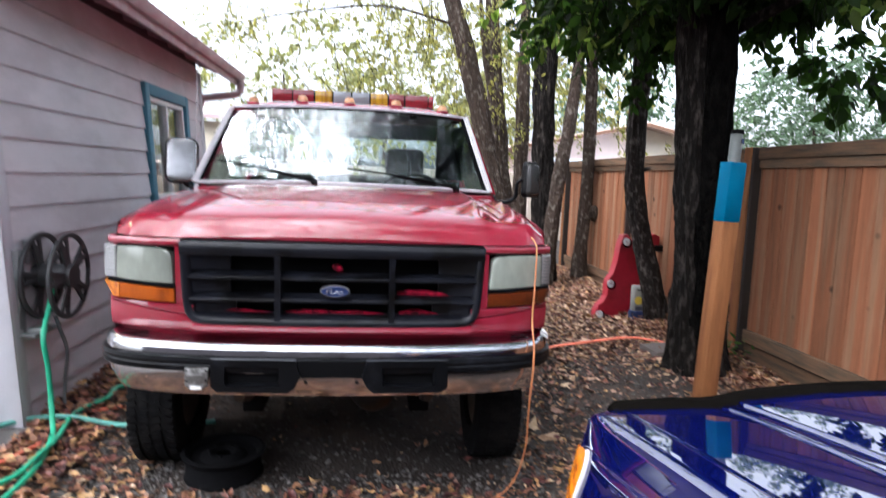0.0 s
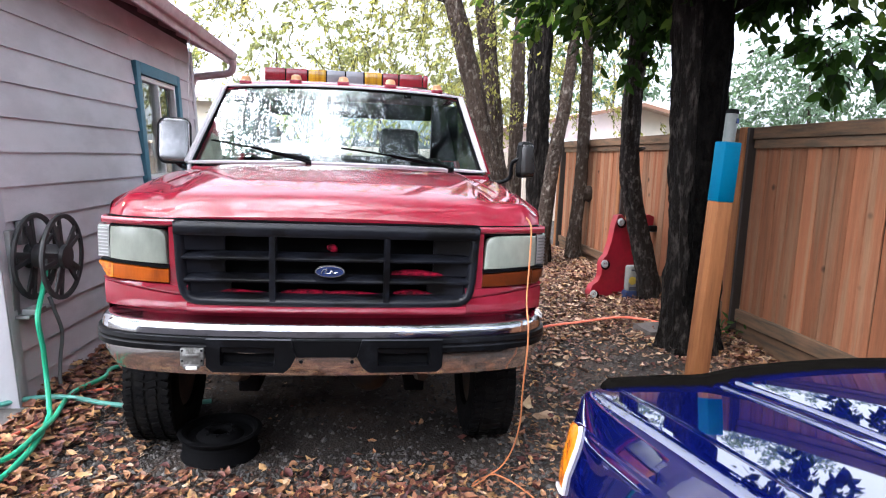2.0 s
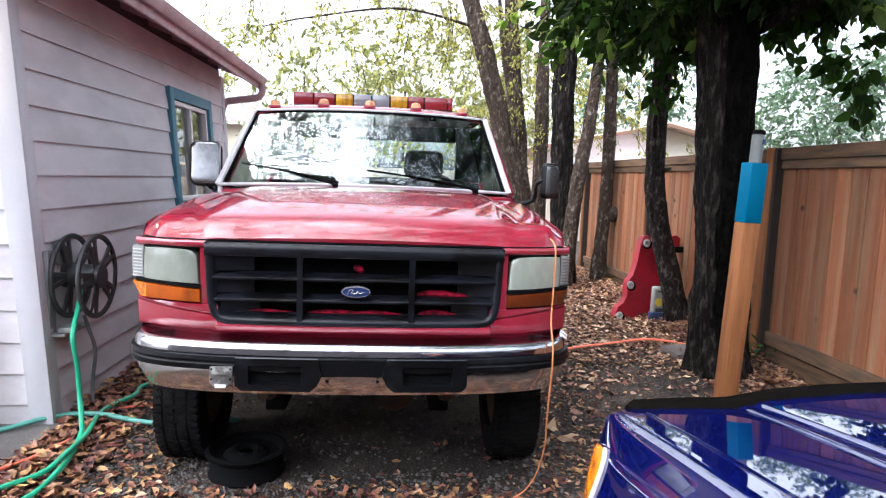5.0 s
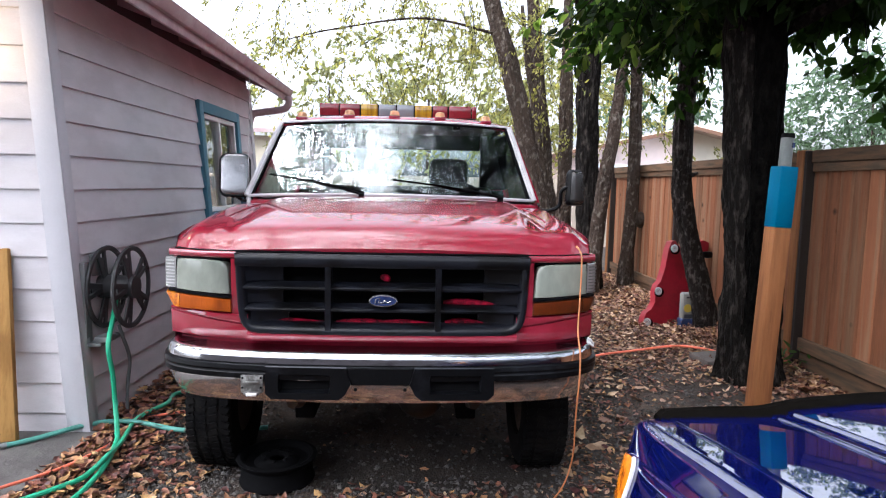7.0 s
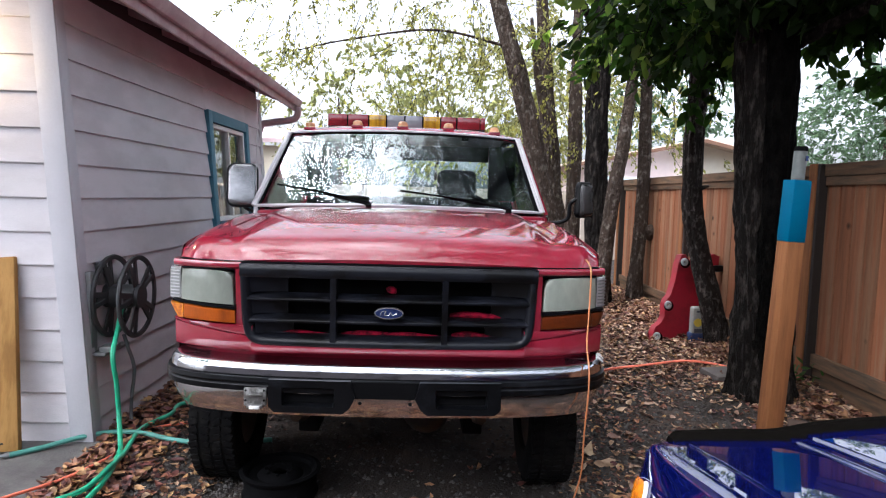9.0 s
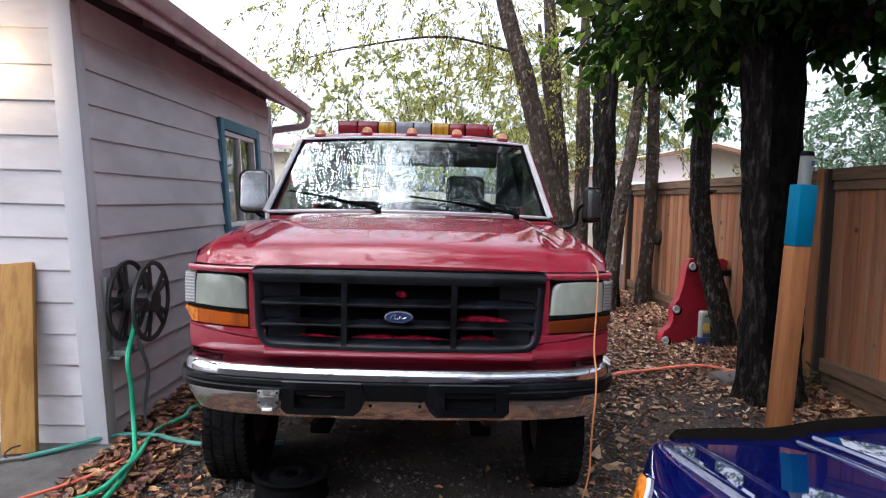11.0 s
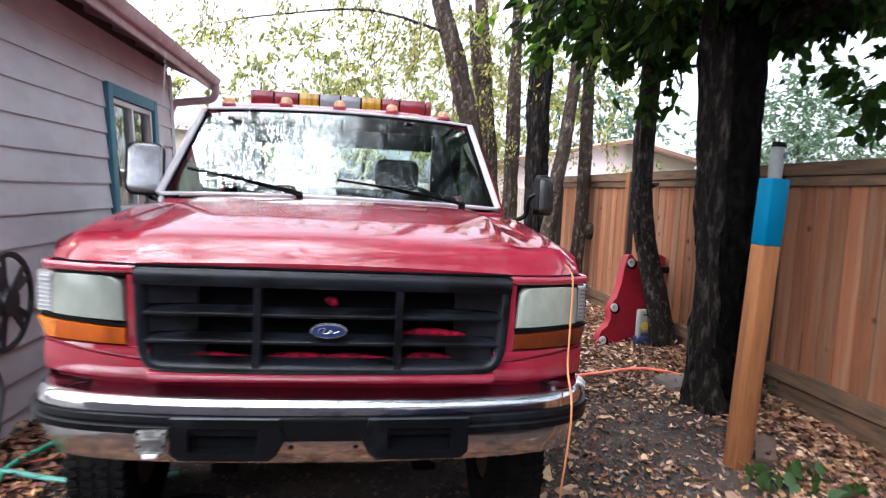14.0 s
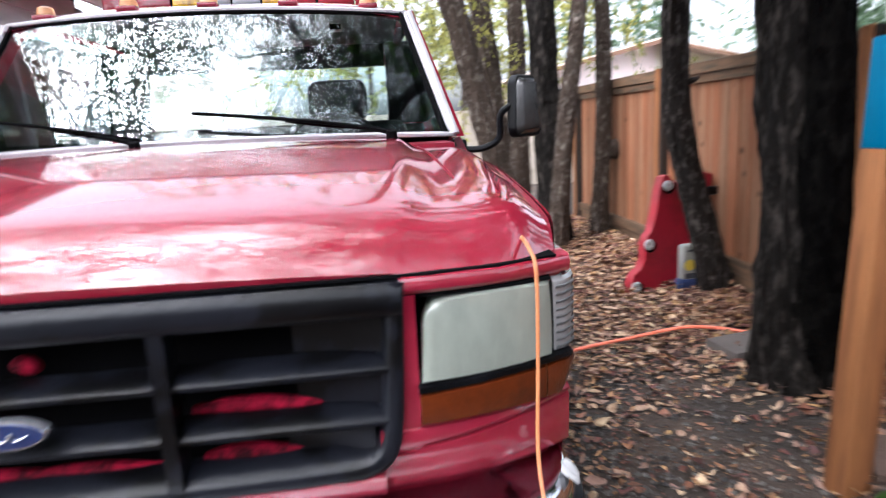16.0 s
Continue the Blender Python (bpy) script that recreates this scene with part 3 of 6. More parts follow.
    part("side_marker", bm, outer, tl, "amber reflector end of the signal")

# underside closing the engine bay and floor, added to block light under the truck
bm = bmesh.new()
box(bm, (-0.52, 0.30, 0.36), (0.52, 5.6, 0.42), 0.02)
box(bm, (-0.90, 1.55, 0.42), (0.90, 5.6, 0.48), 0.02)
box(bm, (-0.46, 0.34, 0.24), (-0.36, 5.5, 0.36), 0.01)
box(bm, (0.36, 0.34, 0.24), (0.46, 5.5, 0.36), 0.01)
part("underbody", bm, black_dark, truck, "black frame rails and floor")

# bumper swept round the corners
BP = [(-0.972, 0.42), (-0.975, 0.18), (-0.968, 0.08), (-0.935, 0.005), (-0.87, -0.05), (-0.75, -0.088), (-0.55, -0.112), (-0.3, -0.125), (0, -0.13)]
BP = [(x, y - 0.028) for x, y in BP]
BP = BP + [(-x, y) for x, y in BP[-2::-1]]


def swept(bm, profile, path=BP, lo=None, hi=None):
    pts = [Vector((x, y, 0)) for x, y in smooth_pts]
    if lo is not None:
        pts = [p for p in pts if lo <= p.x <= hi]
    loops = []
    for i, p in enumerate(pts):
        d = (pts[min(i + 1, len(pts) - 1)] - pts[max(i - 1, 0)]).normalized()
        out = Vector((d.y, -d.x, 0))
        lift = 0.018 * abs(p.x) ** 3
        loops.append([p + out * o + Vector((0, 0, z + lift)) for o, z in profile])
    rings(bm, loops)


smooth_pts = [(p.x, p.y) for p in smooth_path([(x, y, 0) for x, y in BP], 5)]
bumper_thing = bmesh.new()
arc = [(-0.175, 0.704), (-0.049, 0.706), (-0.044, 0.709), (-0.034, 0.7115), (-0.026, 0.711), (-0.020, 0.7085), (-0.014, 0.704), (-0.009, 0.698), (-0.005, 0.691), (-0.0025, 0.682), (0.0, 0.664), (-0.008, 0.66), (-0.012, 0.61), (-0.008, 0.598), (-0.012, 0.56), (-0.028, 0.52), (-0.05, 0.487), (-0.10, 0.472)]
swept(bumper_thing, arc[:13] + [(o - 0.006, z - 0.004) for o, z in arc[12::-1]])
bumper = part("bumper", bumper_thing, chrome, truck, "scratched chrome front bumper")
bm = bmesh.new()
swept(bm, arc[12:] + [(o - 0.006 if z > 0.49 else o, z - 0.004) for o, z in arc[:11:-1]])
part("bumper_lower", bm, chrome_dull, bumper, "dull scratched lower face of the bumper")
bm = bmesh.new()
swept(bm, [(-0.006, 0.662), (0.012, 0.657), (0.016, 0.64), (0.012, 0.634), (0.012, 0.628), (0.016, 0.622), (0.013, 0.60), (-0.006, 0.594)])
part("rub_strip", bm, black_plastic, bumper, "black rubber strip along the bumper")


def bumper_y(x):
    x = max(-0.9, min(0.9, x))
    for (a, b), (c, d) in zip(smooth_pts, smooth_pts[1:]):
        if a <= x <= c and b < 0.1:
            return b + (d - b) * (x - a) / (c - a)
    return -0.1


for s in (-1, 1):
    bm = bmesh.new()
    a, b = (0.125, 0.485)
    rim = [(a + 0.02, 0.66), (b, 0.66), (b, 0.545), (b - 0.025, 0.522), (a + 0.05, 0.522), (a + 0.022, 0.545), (a, 0.59)]
    inn = [(a + 0.085, 0.628), (b - 0.055, 0.628), (b - 0.055, 0.555), (b - 0.06, 0.548), (a + 0.092, 0.548), (a + 0.086, 0.555), (a + 0.085, 0.59)]
    fr = [bm.verts.new((s * x, bumper_y(x) - 0.030, z)) for x, z in rim]
    bk = [bm.verts.new((s * x, bumper_y(x) + 0.02, z)) for x, z in rim]
    f2 = [bm.verts.new((s * x, bumper_y(x) - 0.027, z)) for x, z in inn]
    b2 = [bm.verts.new((s * (x + 0.006 * (1 if x < 0.3 else -1)), bumper_y(x) + 0.009, z + (0.006 if z < 0.6 else -0.004))) for x, z in inn]
    for i in range(7):
        j = (i + 1) % 7
        bm.faces.new((fr[i], fr[j], f2[j], f2[i]))
        bm.faces.new((bk[i], bk[j], fr[j], fr[i]))
        bm.faces.new((f2[i], f2[j], b2[j], b2[i]))
    part("air_inlet", bm, black_plastic, bumper)
    bm = bmesh.new()
    bk = [bm.verts.new((s * x, bumper_y(x) + 0.008, z)) for x, z in inn]
    bm.faces.new(bk)
    part("inlet_back", bm, black_dark, bumper)
bm = bmesh.new()
rings(bm, [[(-0.14, -0.180, 0.655), (0.14, -0.180, 0.655), (0.13, -0.178, 0.585), (-0.13, -0.178, 0.585)], [(-0.14, -0.150, 0.655), (0.14, -0.150, 0.655), (0.13, -0.150, 0.585), (-0.13, -0.150, 0.585)]])
bevel_all(bm, 0.004)
part("plate_recess", bm, black_dark, bumper)
for x in (-0.105, 0.105):
    bm = bmesh.new()
    disc(bm, (x, -0.168, 0.565), (0, -1, 0), 0.008, 0.008, 0.006, 12)
    part("bolt", bm, black_plastic, bumper)
bm = bmesh.new()
ty = bumper_y(-0.54) - 0.02
box(bm, (-0.586, ty - 0.012, 0.545), (-0.494, ty + 0.004, 0.622), 0.004)
box(bm, (-0.566, ty - 0.022, 0.588), (-0.512, ty - 0.008, 0.598), 0.003)
box(bm, (-0.572, ty - 0.026, 0.540), (-0.506, ty - 0.010, 0.556), 0.004)
tab = bmesh.new()
box(tab, (-0.560, ty - 0.034, 0.538), (-0.516, ty - 0.027, 0.553), 0.003)
br = part("hitch_bracket", bm, tag_metal, bumper, "small worn metal bracket")
part("tab", tab, vinyl, br, "white plastic tab")
for x in (-0.578, -0.502):
    for z in (0.57, 0.612):
        bm = bmesh.new()
        disc(bm, (x, ty - 0.012, z), (0, -1, 0), 0.005, 0.004, 0.004, 8)
        part("rivet", bm, black_dark, br)


# hood and fenders
def hood_half(v):
    return 0.955 + 0.02 * sstep(0, 0.15, v)


def hood_surface(x, v):
    """Height over the hood: v runs from the lip (0) to the cowl (1)."""
    a = abs(x) / hood_half(v)
    y = 1.24 * v
    z = 1.132 + 0.072 * (1 - max(0, 1 - y / 0.13) ** 2.3) + 0.136 * (1 - (1 - v) ** 2.5)
    edge = 0.70 + 0.04 * v
    z -= (0.012 + 0.022 * sstep(0.0, 0.5, v)) * sstep(edge - 0.03, edge + 0.05, a)
    z -= 0.05 * sstep(0.88, 1.0, a) ** 2
    z += 0.016 * (1 - min(1, a / 0.7) ** 2)
    return z


def hood_point(u, v):
    x = (2 * u - 1) * hood_half(v)
    y = 0.005 + nose(x) + v * (1.24 - nose(x)) - 0.03 * v * (1 - (x / 0.9) ** 2)
    return Vector((x, y, hood_surface(x, v)))


bm = bmesh.new()
grid(bm, lambda u, v: hood_point(u, v ** 1.8), 72, 44)
front = [v for v in bm.verts if v.co.y < 0.005 + nose(v.co.x) + 1e-4]
ex = bmesh.ops.extrude_edge_only(bm, edges=[e for e in bm.edges if e.is_boundary and all(v in set(front) for v in e.verts)])
for v in ex["geom"]:
    if isinstance(v, bmesh.types.BMVert):
        v.co.z = 1.128
        v.co.y += 0.004
part("hood", bm, red_paint, truck, "faded red hood scattered with reflections")
for s in (-1, 1):
    bm = bmesh.new()
    pts = [hood_point(0.5 + s * 0.5 * (0.83 - 0.05 * v), v) + Vector((0, 0, 0.0)) for v in [0.3 + 0.65 * i / 14 for i in range(15)]]
    tube(bm, pts, 0.0035, 5)
    part("hood_seam", bm, red_dull, truck)

WHEEL_Y, WHEEL_R = 0.80, 0.385


def fender_point(s):
    def f(u, v):
        y = 0.03 + 1.5 * u
        vv = min(1, max(0, (y - 0.03) / 1.21))
        top = hood_point(0.0 if s < 0 else 1.0, vv)
        zt = top.z if y < 1.25 else top.z + 0.02 * (y - 1.25)
        d = abs(y - WHEEL_Y)
        low = 0.60 if y > 0.2 else 0.70
        arch = 0.215 + math.sqrt(max(0, 0.49 ** 2 - d * d)) if d < 0.49 else 0
        low = max(low - 0.15 * sstep(1.2, 1.3, y), arch)
        z = zt + (low - zt) * v
        bulge = 0.012 * math.sin(min(1, v * 1.4) * math.pi) + 0.012 * sstep(0, 0.35, v)
        w = abs(top.x) + bulge * sstep(0.0, 0.2, u) + 0.001
        return Vector((s * w, y + (nose(0.95) - 0.02) * (1 - sstep(0, 0.2, u)), z))
    return f


for s in (-1, 1):
    bm = bmesh.new()
    grid(bm, fender_point(s), 36, 14)
    part("fender", bm, red_paint, truck)
    bm = bmesh.new()
    loops = []
    for i in range(15):
        a = math.pi * (0.24 + 0.72 * i / 14)
        cy, cz = WHEEL_Y - 0.49 * math.cos(a), 0.215 + 0.49 * math.sin(a)
        loops.append([(s * 0.97, cy, cz), (s * 0.45, cy, cz)])
    rings(bm, loops, False, False)
    part("wheel_well", bm, black_dark, truck)
    # wheel lying under the fender
    bm = bmesh.new()
    R, W = WHEEL_R, 0.125
    prof = [(R * 0.58, -W * 0.9), (R * 0.80, -W), (R * 0.95, -W * 0.93), (R * 0.995, -W * 0.75), (R, -W * 0.3), (R, W * 0.3), (R * 0.995, W * 0.75), (R * 0.95, W * 0.93), (R * 0.80, W), (R * 0.58, W * 0.9)]
    CXW = -0.925 if s < 0 else 0.85
    lathe(bm, (CXW, WHEEL_Y, -0.17 + R), (1, 0, 0), prof, 56)
    wh = part("wheel", bm, rubber, truck, "worn black all-terrain tyre")
    bm = bmesh.new()
    for k in range(60):
        a = 2 * math.pi * k / 60
        for c, sk in ((-0.088, 0.3), (-0.03, -0.25), (0.03, 0.25), (0.088, -0.3)):
            m = Matrix.Translation((CXW, WHEEL_Y, -0.17 + R)) @ Matrix.Rotation(a, 4, "X") @ Matrix.Translation((c, 0, R + 0.001)) @ Matrix.Rotation(sk, 4, "Z")
            box(bm, (-0.022, -0.013, -0.006), (0.022, 0.013, 0.006), 0, m)
    part("tread", bm, rubber, wh, "", False)
    bm = bmesh.new()
    lathe(bm, (CXW, WHEEL_Y, -0.17 + R), (s, 0, 0), [(0.03, 0.02), (0.10, 0.03), (0.12, 0.0), (0.19, -0.02), (0.205, 0.085), (0.222, 0.10), (0.228, 0.09), (0.21, -0.09), (0.03, -0.03)], 36)
    part("rim", bm, rust_steel, wh)
bm = bmesh.new()
tube(bm, [(-0.72, WHEEL_Y, 0.215), (-0.3, WHEEL_Y, 0.215), (0.72, WHEEL_Y, 0.215)], 0.045, 12)
bmesh.ops.create_uvsphere(bm, u_segments=18, v_segments=10, radius=0.14, matrix=Matrix.Translation((0.18, WHEEL_Y, 0.215)))
part("axle", bm, rust_steel, truck)
for s in (-1, 1):
    bm = bmesh.new()
    box(bm, (s * 0.40, 0.10, 0.50), (s * 0.46, 5.2, 0.62), 0.006)
    part("frame_rail", bm, rust_steel, truck)
    bm = bmesh.new()
    tube(bm, smooth_path([(s * 0.43, 0.12, 0.40), (s * 0.43, 0.45, 0.30), (s * 0.43, WHEEL_Y, 0.27), (s * 0.43, 1.2, 0.31), (s * 0.43, 1.5, 0.42)], 4), 0.028, 6)
    part("leaf_spring", bm, rust_steel, truck)
for nm, lo, hi, bv in (("crossmember", (-0.5, 0.12, 0.44), (0.5, 0.2, 0.54), 0.01), ("crossmember", (-0.4, 1.2, 0.36), (0.4, 1.3, 0.48), 0.01), ("engine", (-0.25, 0.5, 0.38), (0.25, 1.6, 0.7), 0.05)):
    bm = bmesh.new()
    box(bm, lo, hi, bv)
    part(nm, bm, rust_steel, truck)

# cab


def shield(u, v):
    """The windshield's face: u across, v upward."""
    w = 0.948 + (0.795 - 0.948) * v
    x = (2 * u - 1) * w
    k = 1 - (x / w) ** 2
    y = 1.46 + 0.31 * v - (0.13 - 0.045 * v) * k
    z = 1.352 + 0.498 * v + 0.022 * v * k - 0.012 * (1 - v) * (1 - k) + 0.010 * (1 - v) * k
    return Vector((x - 0.030 + 0.012 * v, y, z))


bm = bmesh.new()
grid(bm, shield, 30, 14)
thicken(bm, 0.005)
ws = part("windshield", bm, shield_glass, truck, "windshield reflecting sky and branches")
ws.visible_shadow = False
bm = bmesh.new()
edge = [shield(i / 30, 0) for i in range(31)] + [shield(1, i / 14) for i in range(1, 15)] + [shield(1 - i / 30, 1) for i in range(1, 31)] + [shield(0, 1 - i / 14) for i in range(1, 15)]
tube(bm, [p + Vector((0, -0.006, 0)) for p in edge], 0.011, 6, caps=False)
part("windshield_trim", bm, bright_trim, truck, "pale metal trim round the windshield")
# pale strips put in for the sky's sheen on the red pillars
for u in (0.0, 1.0):
    bm = bmesh.new()
    tube(bm, [shield(u, i / 14) + Vector((0.016 if u else -0.016, 0.004, 0)) for i in range(15)], 0.017, 8)
    part("pillar_trim", bm, bright_trim, truck)
bm = bmesh.new()
tube(bm, [shield(0.012 + 0.976 * i / 30, 0.975) + Vector((0, -0.003, 0)) for i in range(31)], 0.010, 6)
for u in (0.014, 0.986):
    tube(bm, [shield(u, i / 10) + Vector((0, -0.002, 0)) for i in range(11)], 0.012, 6)
part("seal", bm, black_dark, truck)


def roof_point(u, v):
    y = 1.74 + 1.36 * v
    w = 0.835 + 0.02 * math.sin(v * math.pi)
    x = (2 * u - 1) * w
    a = abs(2 * u - 1)
    z = 1.912 - 0.055 * a ** 4 + 0.035 * math.sin(min(1, v * 1.5) * math.pi / 2) - 0.045 * max(0, 1 - v / 0.12) ** 2 - 0.05 * max(0, (v - 0.88) / 0.12) ** 2
    y -= (0.05 * (1 - a * a)) * (1 - v)
    return Vector((x - 0.025, y, z))


bm = bmesh.new()
grid(bm, roof_point, 32, 24)
part("roof", bm, red_paint, truck)
bm = bmesh.new()
grid(bm, lambda u, v: roof_point(0.02 + 0.96 * u, 0.03 + 0.94 * v) - Vector((0, 0, 0.03)), 16, 12)
part("headliner", bm, cabin_dark, truck)
for s in (-1, 1):
    for a, b, c, d in (((0.955, 1.475, 1.33), (0.80, 1.82, 1.866), 0.06, 0.045), ((0.95, 2.92, 1.30), (0.80, 2.98, 1.86), 0.07, 0.06)):
        bm = bmesh.new()
        loops = []
        for i in range(9):
            t = i / 8
            p = Vector(a).lerp(Vector(b), t)
            w = 0.016
            loops.append([(s * (p.x - w), p.y - 0.02, p.z), (s * (p.x + w), p.y, p.z), (s * (p.x + w), p.y + c, p.z), (s * (p.x - w), p.y + c, p.z)])
        rings(bm, loops)
        bevel_all(bm, 0.008)
        part("cab_pillar", bm, red_paint, truck)
    bm = bmesh.new()
    box(bm, (s * 0.745, 1.90, 1.845), (s * 0.80, 3.05, 1.875), 0.012)
    part("roof_rail", bm, red_paint, truck)
for s in (-1, 1):
    bm = bmesh.new()
    grid(bm, lambda u, v: Vector((s * (1.0 + 0.015 * math.sin(v * math.pi) - 0.04 * max(0, v - 0.85) / 0.15), 1.52 + 1.42 * u, 0.55 + 0.78 * v)), 10, 12)
    thicken(bm, 0.03)
    dr = part("door", bm, red_paint, truck)
    bm = bmesh.new()
    box(bm, (s * 1.012, 2.70, 1.12), (s * 1.035, 2.84, 1.15), 0.006)
    part("door_handle", bm, chrome, dr)
    bm = bmesh.new()
    grid(bm, lambda u, v: Vector((s * (0.955 - 0.14 * v), 1.56 + 0.18 * v + (1.36 - 0.16 * v) * u, 1.33 + 0.50 * v)), 4, 4)
    thicken(bm, 0.004)
    g = part("side_window", bm, tinted_glass, truck)
    g.visible_shadow = False
bm = bmesh.new()
box(bm, (-0.95, 2.98, 0.55), (0.95, 3.05, 1.38), 0.02)
box(bm, (-0.92, 2.98, 1.38), (-0.72, 3.05, 1.86), 0.01)
box(bm, (0.72, 2.98, 1.38), (0.92, 3.05, 1.86), 0.01)
box(bm, (-0.72, 2.985, 1.76), (0.72, 3.045, 1.86), 0.01)
cb = part("cab_back", bm, red_paint, truck)
for lo, hi in (((-0.94, 2.955, 0.9), (0.94, 2.975, 1.395)), ((-0.94, 2.90, 1.40), (-0.70, 2.975, 1.88)), ((0.70, 2.90, 1.40), (0.94, 2.975, 1.88)), ((-0.698, 2.955, 1.745), (0.698, 2.975, 1.88))):
    bm = bmesh.new()
    box(bm, lo, hi, 0.008)
    part("trim_panel", bm, cabin_dark, cb)
bm = bmesh.new()
box(bm, (-0.72, 3.01, 1.38), (0.72, 3.016, 1.76))
g = part("rear_window", bm, glass, truck)
g.visible_shadow = False
bm = bmesh.new()
box(bm, (-0.95, 1.5, 0.5), (0.95, 3.0, 0.56))
box(bm, (-0.94, 1.36, 0.56), (0.94, 1.50, 1.28))
grid(bm, lambda u, v: Vector((-0.92 + 1.84 * u, 1.42 + 0.42 * v, 1.325 + 0.012 * math.sin(u * 9) - 0.10 * v ** 3)), 20, 6)
part("dashboard", bm, cabin_dark, truck)
bm = bmesh.new()
box(bm, (-0.80, 2.25, 0.56), (0.80, 2.8, 0.90), 0.06, None, 3)
seat = part("bench_seat", bm, cabin_dark, truck)
bm = bmesh.new()
box(bm, (-0.80, 2.72, 0.85), (0.80, 2.92, 1.42), 0.06, None, 3)
part("seat_back", bm, cabin_dark, seat)
bm = bmesh.new()
box(bm, (0.24, 2.70, 1.42), (0.58, 2.86, 1.66), 0.06, None, 3)
part("headrest", bm, cabin_dark, seat)
bm = bmesh.new()
c, ax = Vector((0.42, 1.98, 1.34)), Vector((0, 0.55, 0.83)).normalized()
q = ax.to_track_quat("Z", "Y").to_matrix()
tube(bm, [c + q @ Vector((0.19 * math.cos(2 * math.pi * i / 28), 0.19 * math.sin(2 * math.pi * i / 28), 0)) for i in range(29)], 0.015, 8)
for a in (0.3, 2.84, 4.7):
    tube(bm, [c, c + q @ Vector((0.19 * math.cos(a), 0.19 * math.sin(a), 0))], 0.014, 6)
disc(bm, c - ax * 0.02, ax, 0.06, 0.05, 0.04, 16)
part("steering_wheel", bm, cabin_dark, truck)
bm = bmesh.new()
box(bm, (-0.13, 1.80, 1.70), (0.13, 1.83, 1.76), 0.012)
tube(bm, [(0, 1.82, 1.76), (0, 1.80, 1.84)], 0.008, 6)
part("rear_view_mirror", bm, cabin_dark, truck)
bm = bmesh.new()
box(bm, (-0.90, 1.20, 1.28), (0.90, 1.47, 1.318), 0.01)
part("cowl", bm, red_dull, truck)

# wipers
for pts, blade in (([(-0.215, 1.285, 1.365), (-0.28, 1.29, 1.385), (-0.40, 1.325, 1.408), (-0.51, 1.345, 1.430)], ((-0.20, 1.30, 1.378), (-0.82, 1.40, 1.482))),
                   ([(0.68, 1.30, 1.36), (0.60, 1.305, 1.38), (0.45, 1.325, 1.398), (0.30, 1.33, 1.420)], ((0.62, 1.32, 1.378), (-0.02, 1.335, 1.462)))):
    bm = bmesh.new()
    tube(bm, smooth_path(pts, 4), 0.011, 6, r_end=0.006)
    disc(bm, Vector(pts[0]) - Vector((0, 0, 0.03)), (0, -0.3, 1), 0.022, 0.018, 0.04, 12)
    w = part("wiper", bm, black_dark, truck, "black windshield wiper")
    bm = bmesh.new()
    a, b = Vector(blade[0]), Vector(blade[1])
    tube(bm, [a.lerp(b, i / 8) + Vector((0, -0.012, 0.006 * math.sin(math.pi * i / 8))) for i in range(9)], 0.007, 5)
    part("wiper_blade", bm, black_dark, w)

# roof marker lamps
for x in (-0.69, -0.352, -0.03, 0.295, 0.625):
    p = roof_point(0.5 + (x + 0.025) / 1.69, 0.08)
    bm = bmesh.new()
    box(bm, (x - 0.040, p.y - 0.045, p.z - 0.014), (x + 0.040, p.y + 0.045, p.z + 0.006), 0.006)
    ml = part("marker_base", bm, red_paint, truck)
    bm = bmesh.new()
    loops = []
    for k, h in ((1.0, 0.002), (0.96, 0.020), (0.80, 0.036), (0.45, 0.042)):
        loops.append([(x + 0.036 * k * math.cos(a), p.y + 0.040 * k * math.sin(a), p.z + h) for a in [2 * math.pi * i / 16 for i in range(16)]])
    rings(bm, loops)
    part("marker_lens", bm, amber_light, ml, "amber roof marker lens")

# light bar
LY, LZ, LX = 2.42, 1.968, -0.02
light_bar = part("light_bar", (lambda b: (box(b, (LX - 0.62, LY - 0.14, LZ - 0.035), (LX + 0.62, LY + 0.14, LZ - 0.005), 0.01), b)[1])(bmesh.new()), black_plastic, truck, "emergency light bar with red, amber and clear lenses")
for a, b, mm in ((0.0, 0.122, bar_red), (0.127, 0.255, bar_red), (0.262, 0.368, bar_yellow), (0.374, 0.484, bar_white), (0.490, 0.598, bar_white), (0.605, 0.712, bar_yellow), (0.718, 0.815, bar_red), (0.822, 0.965, bar_red), (0.97, 1.0, bar_red)):
    bm = bmesh.new()
    box(bm, (LX - 0.62 + 1.24 * a, LY - 0.135, LZ - 0.005), (LX - 0.62 + 1.24 * b, LY + 0.135, LZ + 0.09), 0.008, None, 2)
    part("bar_lens", bm, mm, light_bar)
for t in (0.124, 0.258, 0.371, 0.487, 0.601, 0.715, 0.818):
    bm = bmesh.new()
    box(bm, (LX - 0.62 + 1.24 * t - 0.006, LY - 0.128, LZ - 0.005), (LX - 0.62 + 1.24 * t + 0.006, LY + 0.128, LZ + 0.086))
    part("bar_divider", bm, black_dark, light_bar)
for x in (-0.45, 0.45):
    bm = bmesh.new()
    box(bm, (x - 0.03, LY - 0.05, 1.88), (x + 0.03, LY + 0.05, LZ - 0.03), 0.006)
    part("bar_foot", bm, black_plastic, light_bar)

